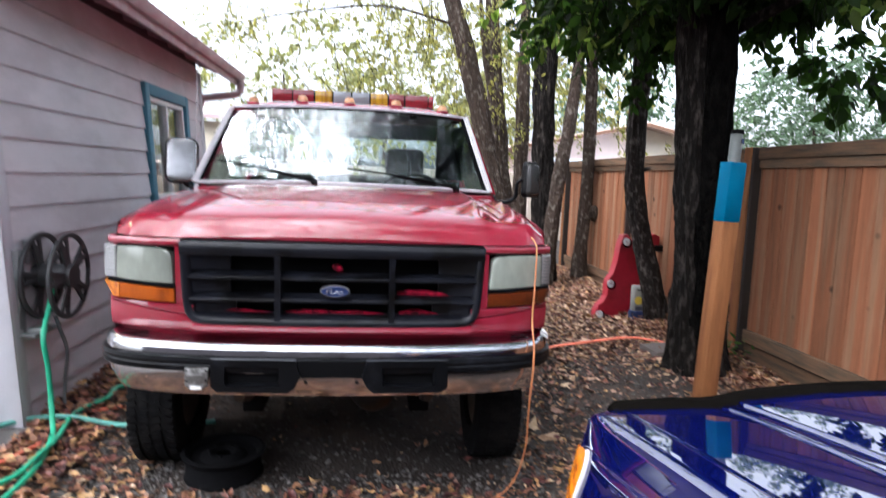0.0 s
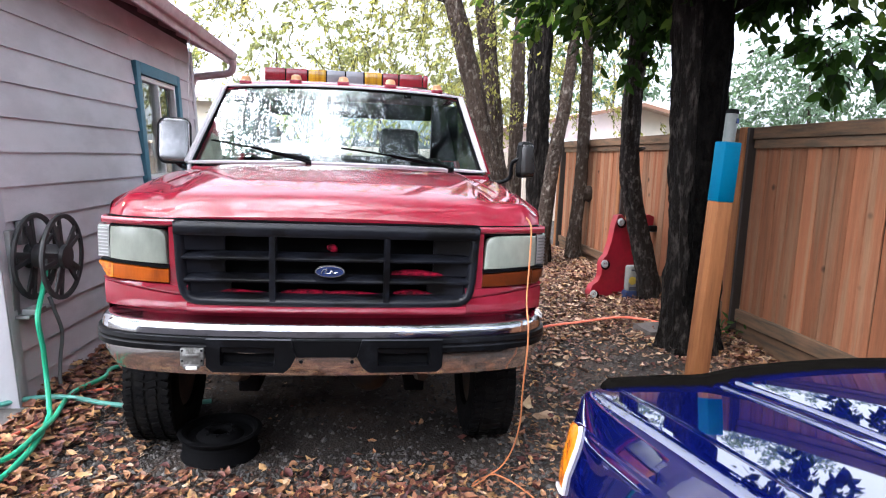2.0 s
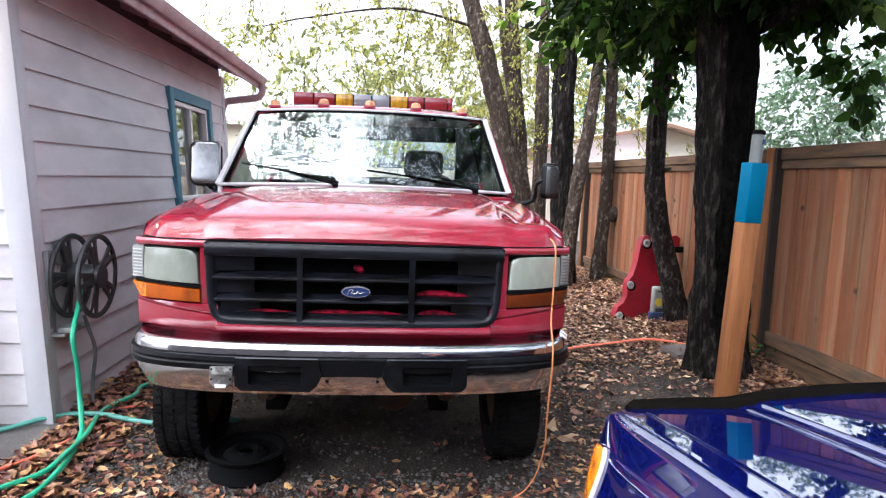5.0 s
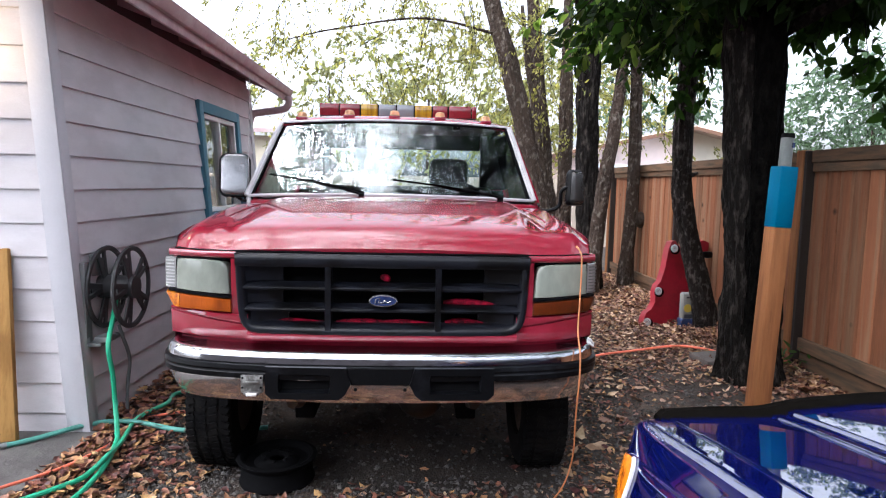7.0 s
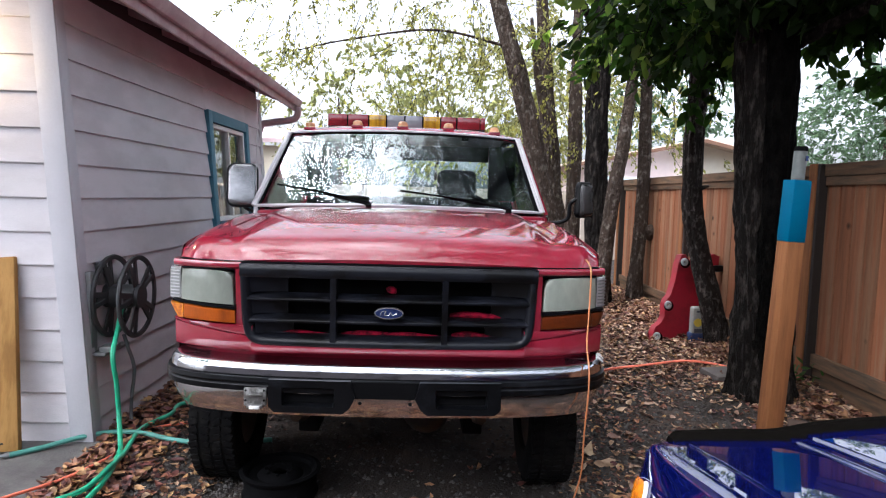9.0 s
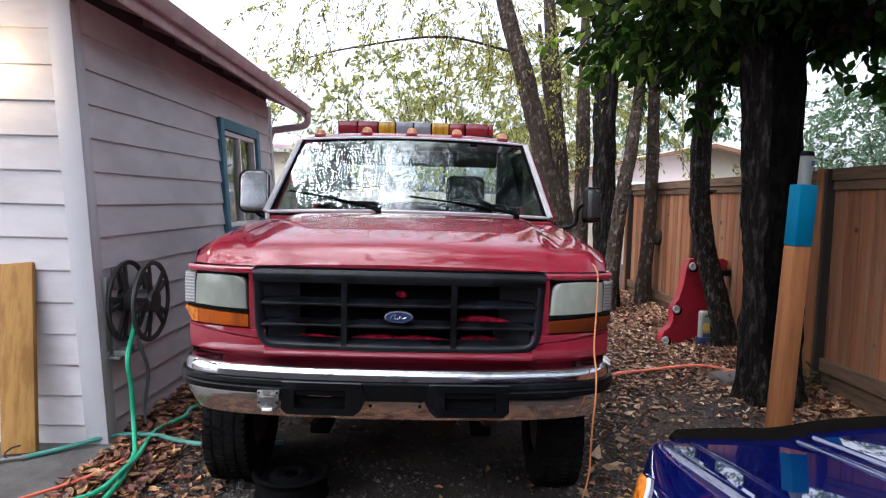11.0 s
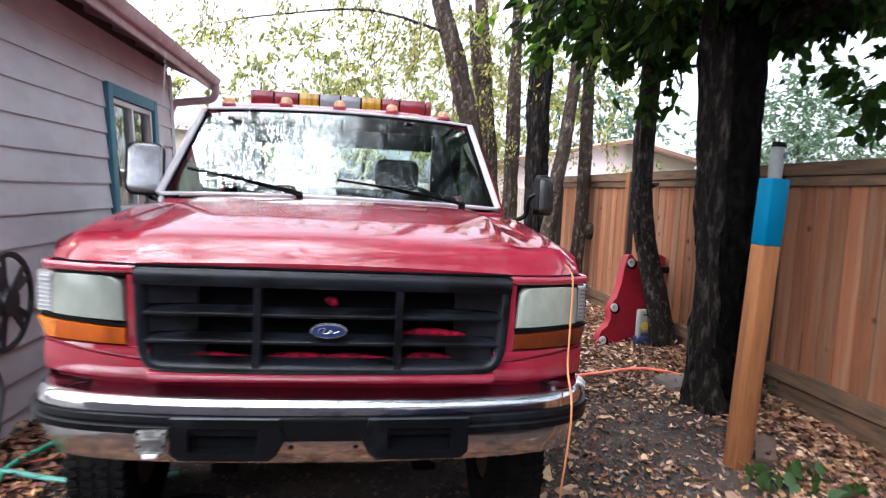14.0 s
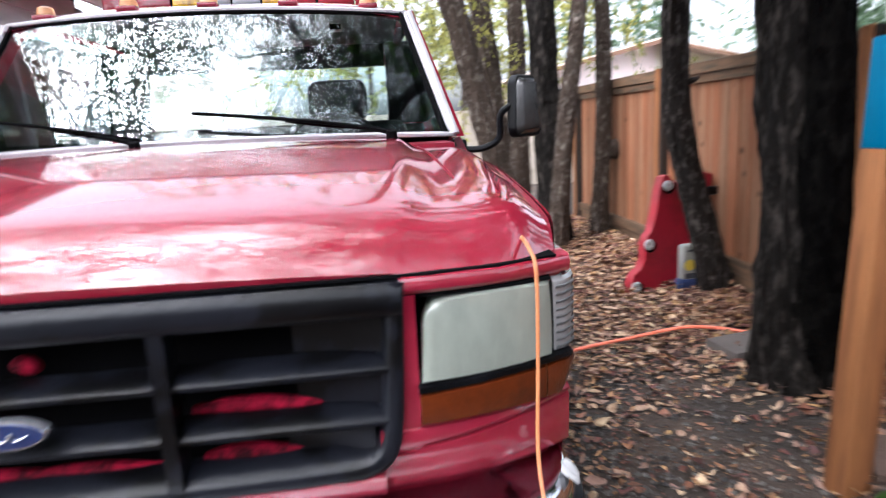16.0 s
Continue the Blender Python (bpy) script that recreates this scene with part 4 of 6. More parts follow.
# side mirrors
def shield(bm, w, h, r, steps, m, taper=0.0):
    """A rounded rectangle built up in layers (depth, inset), narrowing towards its top."""
    loops = []
    for y, inset in steps:
        loop = []
        for sx, sz, a0 in ((1, 1, 0), (-1, 1, 90), (-1, -1, 180), (1, -1, 270)):
            for j in range(7):
                a = radians(a0 + 15 * j)
                x = sx * (w - r) + (r - inset) * math.cos(a)
                z = sz * (h - r) + (r - inset) * math.sin(a)
                loop.append(m @ Vector((x * (1 - taper * (z / h + 1) / 2), y, z)))
        loops.append(loop)
    rings(bm, loops)


for s, cx, cz, yaw in ((-1, -1.11, 1.475, 12), (1, 1.222, 1.435, 38)):
    m = Matrix.Translation((cx, 1.62 if s < 0 else 1.5, cz)) @ Matrix.Rotation(radians(yaw), 4, "Z") @ Matrix.Rotation(radians(-14 if s < 0 else -3), 4, "X")
    bm = bmesh.new()
    if s < 0:
        m = m @ Matrix.Diagonal((1.18, 1.0, 1.25, 1))
    tp, rad = (0.0, 0.045) if s < 0 else (0.28, 0.042)
    shield(bm, 0.088, 0.122, rad, ((0.030, 0.006), (0.024, 0.0), (-0.004, 0.0), (-0.012, 0.004)), m, tp)
    mb = part("side_mirror", bm, black_plastic, truck, "large towing mirror with bright metal back")
    bm = bmesh.new()
    shield(bm, 0.080, 0.114, rad - 0.004, ((-0.006, 0.0), (-0.014, 0.001), (-0.018, 0.005), (-0.021, 0.014)) if s < 0 else ((-0.006, 0.0), (-0.012, 0.003), (-0.030, 0.019), (-0.034, 0.024), (-0.035, 0.034)), m, tp)
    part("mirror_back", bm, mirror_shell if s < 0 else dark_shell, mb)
    bm = bmesh.new()
    shield(bm, 0.080, 0.114, rad - 0.006, ((0.026, 0.0), (0.032, 0.0), (0.033, 0.001)), m, tp)
    part("mirror_glass", bm, mirror_glass, mb)
    bm = bmesh.new()
    if s < 0:
        tube(bm, smooth_path([m @ Vector((0.0, 0.0, -0.11)), (-1.08, 1.66, cz - 0.17), (-1.0, 1.62, cz - 0.18), (-0.95, 1.58, cz - 0.15)], 4), 0.012, 6)
        tube(bm, [(-1.06, 1.67, cz - 0.17), (-1.05, 1.68, cz + 0.02), m @ Vector((0, 0.04, 0.04))], 0.008, 6)
    else:
        tube(bm, smooth_path([(0.95, 1.57, cz - 0.16), (1.05, 1.53, cz - 0.16), (1.115, 1.50, cz - 0.12), (1.120, 1.48, cz - 0.03), m @ Vector((-0.06, 0.01, 0.01))], 6), 0.014, 10)
    box(bm, (s * 0.92, 1.54, cz - 0.20), (s * 0.99, 1.62, cz - 0.12), 0.01)
    part("mirror_arm", bm, black_plastic, mb)

# white lump put in for the chrome glint on the bumper's end
rs = random.Random(14)
bm = bmesh.new()
bmesh.ops.create_icosphere(bm, subdivisions=2, radius=1.0)
for v in bm.verts:
    k = rs.uniform(0.65, 1.2)
    v.co = Vector((0.946 + 0.019 * k * v.co.x, 0.008 + 0.024 * k * v.co.y, 0.734 + 0.018 * k * v.co.z - 0.012 * v.co.x))
solo("plastic_scrap", bm, white_paint, "small white lump standing in for the glint on the bumper's end", "scrap")

# whip antenna
bm = bmesh.new()
disc(bm, (-0.975, 1.46, 1.285), (0, 0, 1), 0.02, 0.012, 0.04, 12)
tube(bm, [(-0.975, 1.46, 1.32), (-0.978, 1.475, 1.75), (-0.972, 1.50, 2.14)], 0.0026, 6, r_end=0.0018)
part("antenna", bm, bright_trim, truck, "thin metal whip antenna")

# bed
bm = bmesh.new()
box(bm, (-0.98, 3.14, 0.6), (0.98, 5.48, 0.66))
bed = part("bed", bm, red_paint, truck)
for nm, lo, hi in (("bed_side", (-0.99, 3.12, 0.62), (-0.94, 5.5, 1.28)), ("bed_side", (0.94, 3.12, 0.62), (0.99, 5.5, 1.28)), ("bed_front", (-0.938, 3.12, 0.62), (0.938, 3.17, 1.28)), ("tailgate", (-0.938, 5.45, 0.62), (0.938, 5.5, 1.28))):
    bm = bmesh.new()
    box(bm, lo, hi, 0.01)
    part(nm, bm, red_paint, bed)
for s in (-1, 1):
    bm = bmesh.new()
    lathe(bm, (s * 0.845, 4.25, -0.17 + WHEEL_R), (1, 0, 0), prof, 40)
    wh = part("wheel", bm, rubber, truck)


# ---- ground ----
def spaced(lo, hi, step, far):
    inner = list(np.arange(lo, hi + 1e-6, step))
    out, d = [], step
    while d < far:
        d *= 1.5
        out.append(d)
    acc = np.cumsum(out)
    return [lo - a for a in acc[::-1]] + inner + [hi + a for a in acc]


xs, ys = spaced(-6.0, 8.0, 0.09, 250), spaced(-4.0, 13.0, 0.09, 250)
verts = [(x, y, ground_z(x, y)) for y in ys for x in xs]
nx = len(xs)
faces = [(j * nx + i, j * nx + i + 1, (j + 1) * nx + i + 1, (j + 1) * nx + i) for j in range(len(ys) - 1) for i in range(nx - 1)]
me = bpy.data.meshes.new("ground")
me.from_pydata(verts, [], faces)
me.shade_smooth()
me.materials.append(soil)
ground = tagged(new("ground", me), "dark damp gravel and soil yard strewn with fallen leaves", "ground", kind="structure")

# concrete slab in front of the house
bm = bmesh.new()
box(bm, (-7.0, -4.0, -0.30), (-1.785, 1.095, -0.105), 0.012)
solo("pavement", bm, concrete, "grey weathered concrete slab beside the house", "slab", kind="structure")

# ---- house ----
WX, WY0, WY1, EAVE = -1.95, 1.02, 5.2, 2.50
ROWS_Z = [1.162 + 0.1985 * k + 0.0011 * k * k for k in range(-7, 8)]


def settled(x, y, z):
    """The old house has settled: its walls lean a little and run slightly askew to the drive."""
    return x + 0.10 - 0.070 * z + 0.016 * (y - 1.1)


def settle(bm):
    for v in bm.verts:
        v.co.x = settled(*v.co)
    return bm


bm = bmesh.new()
box(bm, (WX - 0.16, WY0 + 0.02, -0.35), (WX - 0.02, 3.42, 2.75))
box(bm, (WX - 0.16, 4.48, -0.35), (WX - 0.02, WY1, 2.75))
box(bm, (WX - 0.16, 3.42, -0.35), (WX - 0.02, 4.48, 1.12))
box(bm, (WX - 0.16, 3.42, 2.11), (WX - 0.02, 4.48, 2.75))
wall_east = solo("wall_east", settle(bm), backing, "grey lap-sided house wall with a blue-trimmed window", "wall", kind="structure", smooth=False)
bm = bmesh.new()
box(bm, (-7.5, WY0 + 0.02, -0.35), (WX - 0.16, WY0 + 0.16, 3.6))
wall_south = solo("wall_south", settle(bm), backing, "pale grey lap-sided front house wall", "wall", kind="structure", smooth=False)
bm = bmesh.new()
box(bm, (-7.5, WY0 + 0.16, -0.35), (-7.36, WY1, 2.75))
solo("wall_west", bm, siding, "grey house wall", "wall", kind="structure", smooth=False)
bm = bmesh.new()
box(bm, (-7.36, WY1 - 0.14, -0.35), (WX - 0.16, WY1, 2.75))
solo("wall_north", bm, siding, "grey rear house wall", "wall", kind="structure", smooth=False)
bm = bmesh.new()
box(bm, (-7.3, WY0 + 0.16, -0.33), (WX - 0.16, WY1 - 0.14, -0.28))
solo("floor", bm, concrete, "plain floor inside the house", "floor", kind="structure", smooth=False)


def plank_mesh(length, along_y, height):
    """One lap-siding board with a thick lower edge, its long side from 0 to length."""
    b = bmesh.new()
    prof = [(-0.020, 0.0), (0.0185, 0.0), (0.0195, 0.004), (0.001, height + 0.003), (-0.020, height + 0.003)]
    loops = []
    for t in (0, length):
        loops.append([(o - 0.070 * z + 0.016 * t, t, z) if along_y else (t - 0.070 * z, -o, z) for o, z in prof])
    rings(b, loops)
    bmesh.ops.recalc_face_normals(b, faces=b.faces)
    mesh = bpy.data.meshes.new("plank")
    b.to_mesh(mesh)
    b.free()
    mesh.materials.append(siding)
    return mesh


for spans, along in (([(1.10, 3.33, 0), (4.57, 5.12, 1), (3.33, 4.57, 2)], True), ([(-7.4, -4.6, 0), (-4.598, -2.06, 0)], False)):
    for a, b, where in spans:
        for z, z_up in zip(ROWS_Z, ROWS_Z[1:]):
            if where == 2 and 0.95 < z < 2.0:
                continue
            if z > 2.45 and along:
                continue
            o = new("plank", plank_mesh(b - a, along, z_up - z))
            o.parent = wall_east if along else wall_south
            o.location = (settled(WX, a, z), a, z) if along else (settled(a, 1.1, z), WY0, z)
bm = bmesh.new()
box(bm, (WX - 0.02, WY0 + 0.0, -0.3), (WX + 0.022, WY0 + 0.085, 2.55), 0.004)
box(bm, (WX - 0.115, WY0 - 0.022, -0.3), (WX + 0.022, WY0 - 0.001, 2.9), 0.004)
solo("trim_1", settle(bm), trim_paint, "pale painted corner board of the house", "trim", kind="structure")
bm = bmesh.new()
box(bm, (WX - 0.02, WY1 - 0.085, -0.3), (WX + 0.022, WY1 + 0.02, 2.55), 0.004)
solo("trim_2", settle(bm), trim_paint, "pale painted corner board of the house", "trim", kind="structure")

win = thing("window_1", (WX, 3.95, 1.12), "white vinyl sliding window with teal-blue wooden trim", "window", kind="structure")
for lo, hi in (((WX, 3.325, 1.02), (WX + 0.045, 3.425, 2.19)), ((WX, 4.475, 1.02), (WX + 0.045, 4.575, 2.19)), ((WX, 3.425, 2.085), (WX + 0.045, 4.475, 2.19)), ((WX, 3.425, 1.02), (WX + 0.06, 4.475, 1.12))):
    bm = bmesh.new()
    box(bm, lo, hi, 0.005)
    part("casing", settle(bm), blue_trim, win, "teal-blue painted board")
for a, b, c, d in ((3.43, 3.475, 1.125, 2.08), (4.425, 4.47, 1.125, 2.08), (3.475, 4.425, 2.035, 2.08), (3.475, 4.425, 1.125, 1.17), (3.925, 3.965, 1.17, 2.035)):
    bm = bmesh.new()
    box(bm, (WX - 0.05, a, c), (WX + 0.015, b, d), 0.004)
    part("window_frame", settle(bm), vinyl, win)
for a, b in ((3.475, 3.925), (3.965, 4.425)):
    bm = bmesh.new()
    box(bm, (WX - 0.03, a, 1.17), (WX - 0.024, b, 2.035))
    g = part("pane", settle(bm), glass, win)
    g.visible_shadow = False
bm = bmesh.new()
for i in range(26):
    y = 3.48 + i * 0.018
    box(bm, (WX - 0.10 - 0.01 * (i % 2), y, 1.16), (WX - 0.085 - 0.01 * (i % 2), y + 0.018, 2.04))
part("curtain", settle(bm), cabin_grey, win)

# roof with rafters, fascia and gutter
SL = 0.36
roof_h = thing("roof", (WX, 3, EAVE), "low-pitched shingle house roof with weathered mauve eaves", "roof", kind="structure")
bm = bmesh.new()
EX = -1.57
loops = []
for y in (0.62, 5.6):
    loops.append([(EX, y, EAVE + 0.10), (-4.6, y, EAVE + 0.10 + SL * 3.08), (-4.6, y, EAVE + 0.13 + SL * 3.08), (EX, y, EAVE + 0.13)])
rings(bm, loops)
part("sheathing", bm, soffit_paint, roof_h, "", False)
bm = bmesh.new()
for k in range(9):
    x0 = EX + 0.02 - k * 0.36
    loops = []
    for y in (0.6, 5.62):
        loops.append([(x0, y, EAVE + 0.132 - SL * (x0 - EX)), (x0 - 0.40, y, EAVE + 0.132 + SL * (0.40 - (x0 - EX))), (x0 - 0.40, y, EAVE + 0.145 + SL * (0.40 - (x0 - EX))), (x0, y, EAVE + 0.150 - SL * (x0 - EX))])
    rings(bm, loops)
part("shingles", bm, shingle, roof_h, "", False)
bm = bmesh.new()
loops = []
for y in (0.6, 5.62):
    loops.append([(-4.6, y, EAVE + 0.11 + SL * 3.08), (-7.9, y, EAVE + 0.11 - 0.1), (-7.9, y, EAVE + 0.05), (-4.6, y, EAVE + 0.16 + SL * 3.08)])
rings(bm, loops)
part("far_slope", bm, shingle, roof_h, "", False)
for i in range(9):
    y = 0.9 + i * 0.56
    bm = bmesh.new()
    rings(bm, [[(EX - 0.02, y + o, EAVE + 0.01), (EX - 0.02, y + o, EAVE + 0.10), (-2.1, y + o, EAVE + 0.10 + SL * 0.56), (-2.1, y + o, EAVE - 0.0 + SL * 0.56)] for o in (-0.02, 0.02)])
    part("rafter", bm, soffit_paint, roof_h, "", False)
bm = bmesh.new()
box(bm, (EX - 0.02, 0.6, EAVE - 0.03), (EX + 0.002, 5.62, EAVE + 0.13), 0.003)
part("fascia", bm, fascia_paint, roof_h)
bm = bmesh.new()
loops = []
gp = [(0.004, 0.11), (0.004, 0.0), (0.06, -0.005), (0.085, 0.02), (0.10, 0.075), (0.115, 0.11), (0.108, 0.112), (0.09, 0.07), (0.075, 0.03), (0.055, 0.006), (0.012, 0.01), (0.012, 0.11)]
for y in (0.62, 5.6):
    loops.append([(EX + 0.7 * o, y, EAVE + 0.035 + 0.66 * z) for o, z in gp])
rings(bm, loops)
part("gutter", bm, fascia_paint, roof_h, "mauve metal gutter")
bm = bmesh.new()
tube(bm, smooth_path([(EX + 0.05, 5.45, EAVE + 0.02), (EX + 0.045, 5.46, EAVE - 0.07), (EX + 0.01, 5.46, EAVE - 0.13), (EX - 0.08, 5.45, EAVE - 0.16), (-1.86, 5.40, EAVE - 0.20), (-1.97, 5.36, EAVE - 0.27), (-2.0, 5.34, 1.8), (-2.0, 5.34, -0.1)], 5), 0.044, 10)
part("downspout", bm, fascia_paint, roof_h)
bm = bmesh.new()
loops = []
for y in (0.64, 0.98):
    loops.append([(EX, y, EAVE), (EX, y, EAVE + 0.13), (-4.6, y, EAVE + 0.13 + SL * 3.08), (-4.6, y, EAVE + SL * 3.08)])
rings(bm, loops)
part("barge_board", bm, fascia_paint, roof_h, "", False)
bm = bmesh.new()
rings(bm, [[(WX - 0.02, y, 2.74), (-7.5, y, 2.74), (-4.6, y, 2.5 + SL * 2.9)] for y in (WY0 + 0.03, WY0 + 0.12)])
part("gable", bm, siding, roof_h, "", False)
# porch lamp on the front wall
lamp = thing("wall_lamp", (-2.53, 0.95, 2.28), "small warm porch lamp on the front wall", "lamp")
bm = bmesh.new()
box(bm, (-2.59, 0.93, 2.24), (-2.47, 1.0, 2.37), 0.01)
part("lamp_plate", bm, black_plastic, lamp)
glow = bpy.data.materials.new("lamp_glow")
glow.use_nodes = True
glow.node_tree.nodes["Principled BSDF"].inputs["Emission Color"].default_value = (1.0, 0.72, 0.38, 1)
glow.node_tree.nodes["Principled BSDF"].inputs["Emission Strength"].default_value = 14
bm = bmesh.new()
bmesh.ops.create_uvsphere(bm, u_segments=16, v_segments=10, radius=0.06, matrix=Matrix.Translation((-2.53, 0.87, 2.22)))
part("bulb", bm, glow, lamp)
pl = bpy.data.lights.new("porch_light", "POINT")
pl.energy, pl.color, pl.shadow_soft_size = 1.4, (1.0, 0.70, 0.36), 0.06
new("porch_light", pl).location = (-2.53, 0.78, 2.20)

# plank of timber leaning on the wall
bm = bmesh.new()
m = Matrix.Translation((-2.245, 0.80, -0.105)) @ Matrix.Rotation(radians(-5.5), 4, "Y") @ Matrix.Rotation(radians(-9), 4, "X")
box(bm, (-0.1025, 0, 0.012), (0.1025, 0.038, 1.13), 0.006, m)
solo("timber_plank", bm, pine, "yellow construction timber plank leaning on the house wall", "plank")

# ---- fence ----
FX, FT = 3.20, 1.757
fence = thing("fence", (FX, 2.0, 0.0), "reddish cedar privacy fence with darker weathered top rail", "fence", kind="structure")
FB = BASE[fence.name]


def fence_bit(name, lo, hi, mat, bevel=0.004):
    b = bmesh.new()
    box(b, lo, hi, bevel)
    return part(name, b, mat, fence, "", False)


board_meshes, back_meshes = [], []
for k in range(4):
    b = bmesh.new()
    w = 0.1365 + 0.0012 * k
    box(b, (-0.009, -w / 2, 0), (0.009, w / 2, 1.34), 0.005, None, 1)
    mesh = bpy.data.meshes.new("board")
    b.to_mesh(mesh)
    b.free()
    mesh.materials.append(cedar)
    board_meshes.append(mesh)
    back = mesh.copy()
    back.materials[0] = cedar_shade
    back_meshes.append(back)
rng = random.Random(5)
# the back layer is coloured dark, in place of shade in the gaps
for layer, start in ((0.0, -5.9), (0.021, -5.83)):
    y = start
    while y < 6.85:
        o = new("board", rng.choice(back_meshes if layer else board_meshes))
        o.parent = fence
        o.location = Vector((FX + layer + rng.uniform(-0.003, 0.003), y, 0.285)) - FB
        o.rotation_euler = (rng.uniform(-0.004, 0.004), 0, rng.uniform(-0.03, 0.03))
        y += 0.147
for i, (a, b) in enumerate(((-5.96, -2.86), (-2.85, -0.46), (-0.36, 1.97), (2.11, 4.42), (4.54, 6.86))):
    fence_bit("top_rail", (FX - 0.045, a, 1.665), (FX + 0.03, b, FT - 0.004 * (i % 2)), cedar_rail)
    fence_bit("trim_rail", (FX - 0.03, a, 1.595), (FX + 0.02, b, 1.662), cedar_rail)
    fence_bit("bottom_rail", (FX - 0.045, a, 0.200), (FX + 0.02, b, 0.30), cedar_rail)
    fence_bit("kick_board", (FX - 0.022, a, -0.08), (FX + 0.015, b, 0.188), cedar_rail)
for yy in (-2.9, -0.41, 2.04, 4.48, 6.92):
    fence_bit("fence_post", (FX - 0.085, yy - 0.03, -0.1), (FX + 0.03, yy + 0.06, FT + 0.004), post_wood, 0.006)
    # dark strip put on for the shaded near face of the post
    fence_bit("post_batten", (FX - 0.075, yy - 0.068, -0.1), (FX + 0.03, yy - 0.031, FT), cedar_shade, 0.004)
# the fence across the back
back_fence = thing("back_fence", (-2, 11.5, 0.0), "weathered tan board fence across the back", "fence", kind="structure")
bm_b = bmesh.new()
box(bm_b, (-0.07, -0.01, 0), (0.07, 0.01, 1.62), 0.003, None, 1)
bb = bpy.data.meshes.new("board")
bm_b.to_mesh(bb)
bm_b.free()
bb.materials.append(pale_boards)
x = -6.0
while x < 5.8:
    o = new("board", bb)
    o.parent = back_fence
    o.location = Vector((x, 11.5, 0.0)) - BASE[back_fence.name]
    x += 0.15
for z in (0.3, 1.45):
    b = bmesh.new()
    box(b, (-6.05, 11.52, z), (5.8, 11.56, z + 0.09))
    part("rail", b, cedar_rail, back_fence)

# ---- unseen wall behind the viewer, added to block the low sky ----
bm = bmesh.new()
box(bm, (-9.0, -9.4, -0.3), (9.0, -8.8, 4.7))
solo("wall_street", bm, shingle, "unseen plain dark wall added behind the viewer", "wall", kind="structure", smooth=False)

# ---- neighbouring house beyond the fence ----
far = thing("neighbour_house", (9.6, 17, 0), "pink single-storey house with pale low gable roof", "house", kind="structure")
HX0, HY0, HY1, HW, HP, HC = 4.6, 15.5, 22.0, 2.50, 3.2, 8.0
bm = bmesh.new()
rings(bm, [[(HX0, y, -0.2), (HC, y, -0.2), (HC, y, HP), (HX0, y, HW)] for y in (HY0, HY1)])
part("wall", bm, pink_wall, far, "", False)
bm = bmesh.new()
rings(bm, [[(HC + 0.004, y, -0.2), (10.4, y, -0.2), (10.4, y, HP - 0.53), (HC + 0.004, y, HP)] for y in (HY0 + 0.3, HY1)])
part("side_wall", bm, pale_wall, far, "", False)
bm = bmesh.new()
rings(bm, [[(HC, y, HP + 0.02), (HC + 2.6, y, HP - 0.56), (HC + 2.6, y, HP - 0.52), (HC, y, HP + 0.07), (HX0 - 0.6, y, HW - 0.06), (HX0 - 0.6, y, HW - 0.12)] for y in (HY0 - 0.5, HY1 + 0.4)])
part("roof", bm, far_roof, far, "", False)
bm = bmesh.new()
box(bm, (5.6, HY0 - 0.04, 1.0), (6.6, HY0 + 0.05, 1.7))
part("window", bm, dark_glass, far)
bm = bmesh.new()
box(bm, (5.0, 14.6, 2.02), (7.3, 15.2, 2.10))
part("awning", bm, awning_blue, far, "pale blue awning")
for xa, za, xb, zb in ((HX0 - 0.6, HW - 0.12, HC, HP + 0.02), (HC, HP + 0.02, HC + 2.6, HP - 0.56)):
    bm = bmesh.new()
    rings(bm, [[(x, y, z - 0.09), (x, y, z + 0.015)] + [(x, y - 0.03, z + 0.015), (x, y - 0.03, z - 0.09)] for x, z, y in ((xa, za, HY0 - 0.51), (xb, zb, HY0 - 0.51))])
    part("barge_board", bm, far_trim, far, "", False)

# ---- shed behind the house ----
shed = thing("garden_shed", (-2.9, 10.0, 0.0), "small cream-walled shed with a reddish low roof", "shed", kind="structure")
bm = bmesh.new()
box(bm, (-3.7, 9.4, -0.2), (-2.15, 10.9, 2.30), 0.01)
part("wall", bm, shed_wall, shed)
bm = bmesh.new()
rings(bm, [[(x, 9.15, 2.34), (x, 11.1, 2.72), (x, 11.1, 2.80), (x, 9.15, 2.42)] for x in (-3.9, -1.95)])
part("roof", bm, fascia_paint, shed, "", False)


# ---- trees ----
def trunk(name, pts, radii, mat, label, limbs=(), seg=56, knobs=()):
    t = thing(name, (pts[0][0], pts[0][1], ground_z(pts[0][0], pts[0][1])), label, "tree", "trees along the fence")
    bm = bmesh.new()
    path = smooth_path([Vector(pts[0]) - Vector((0, 0, 0.25))] + [Vector(p) for p in pts], 24)
    n = len(path)
    ctrl = [radii[0] * 1.15] + list(radii)
    rr = []
    for i in range(n):
        f = i / (n - 1) * (len(ctrl) - 1)
        k = min(int(f), len(ctrl) - 2)
        rr.append(ctrl[k] + (ctrl[k + 1] - ctrl[k]) * (f - k))
    tube(bm, path, rr, seg, rough=0.2)
    for p, q in knobs:
        bmesh.ops.create_icosphere(bm, subdivisions=2, radius=q, matrix=Matrix.Translation(p) @ Matrix.Diagonal((1, 1, 1.35, 1)))
    part("trunk", bm, mat, t)
    for lp, lr in limbs:
        b = bmesh.new()
        tube(b, smooth_path(lp, 6), lr, 8, r_end=lr * 0.35, rough=0.12)
        part("limb", b, mat, t)
    return t


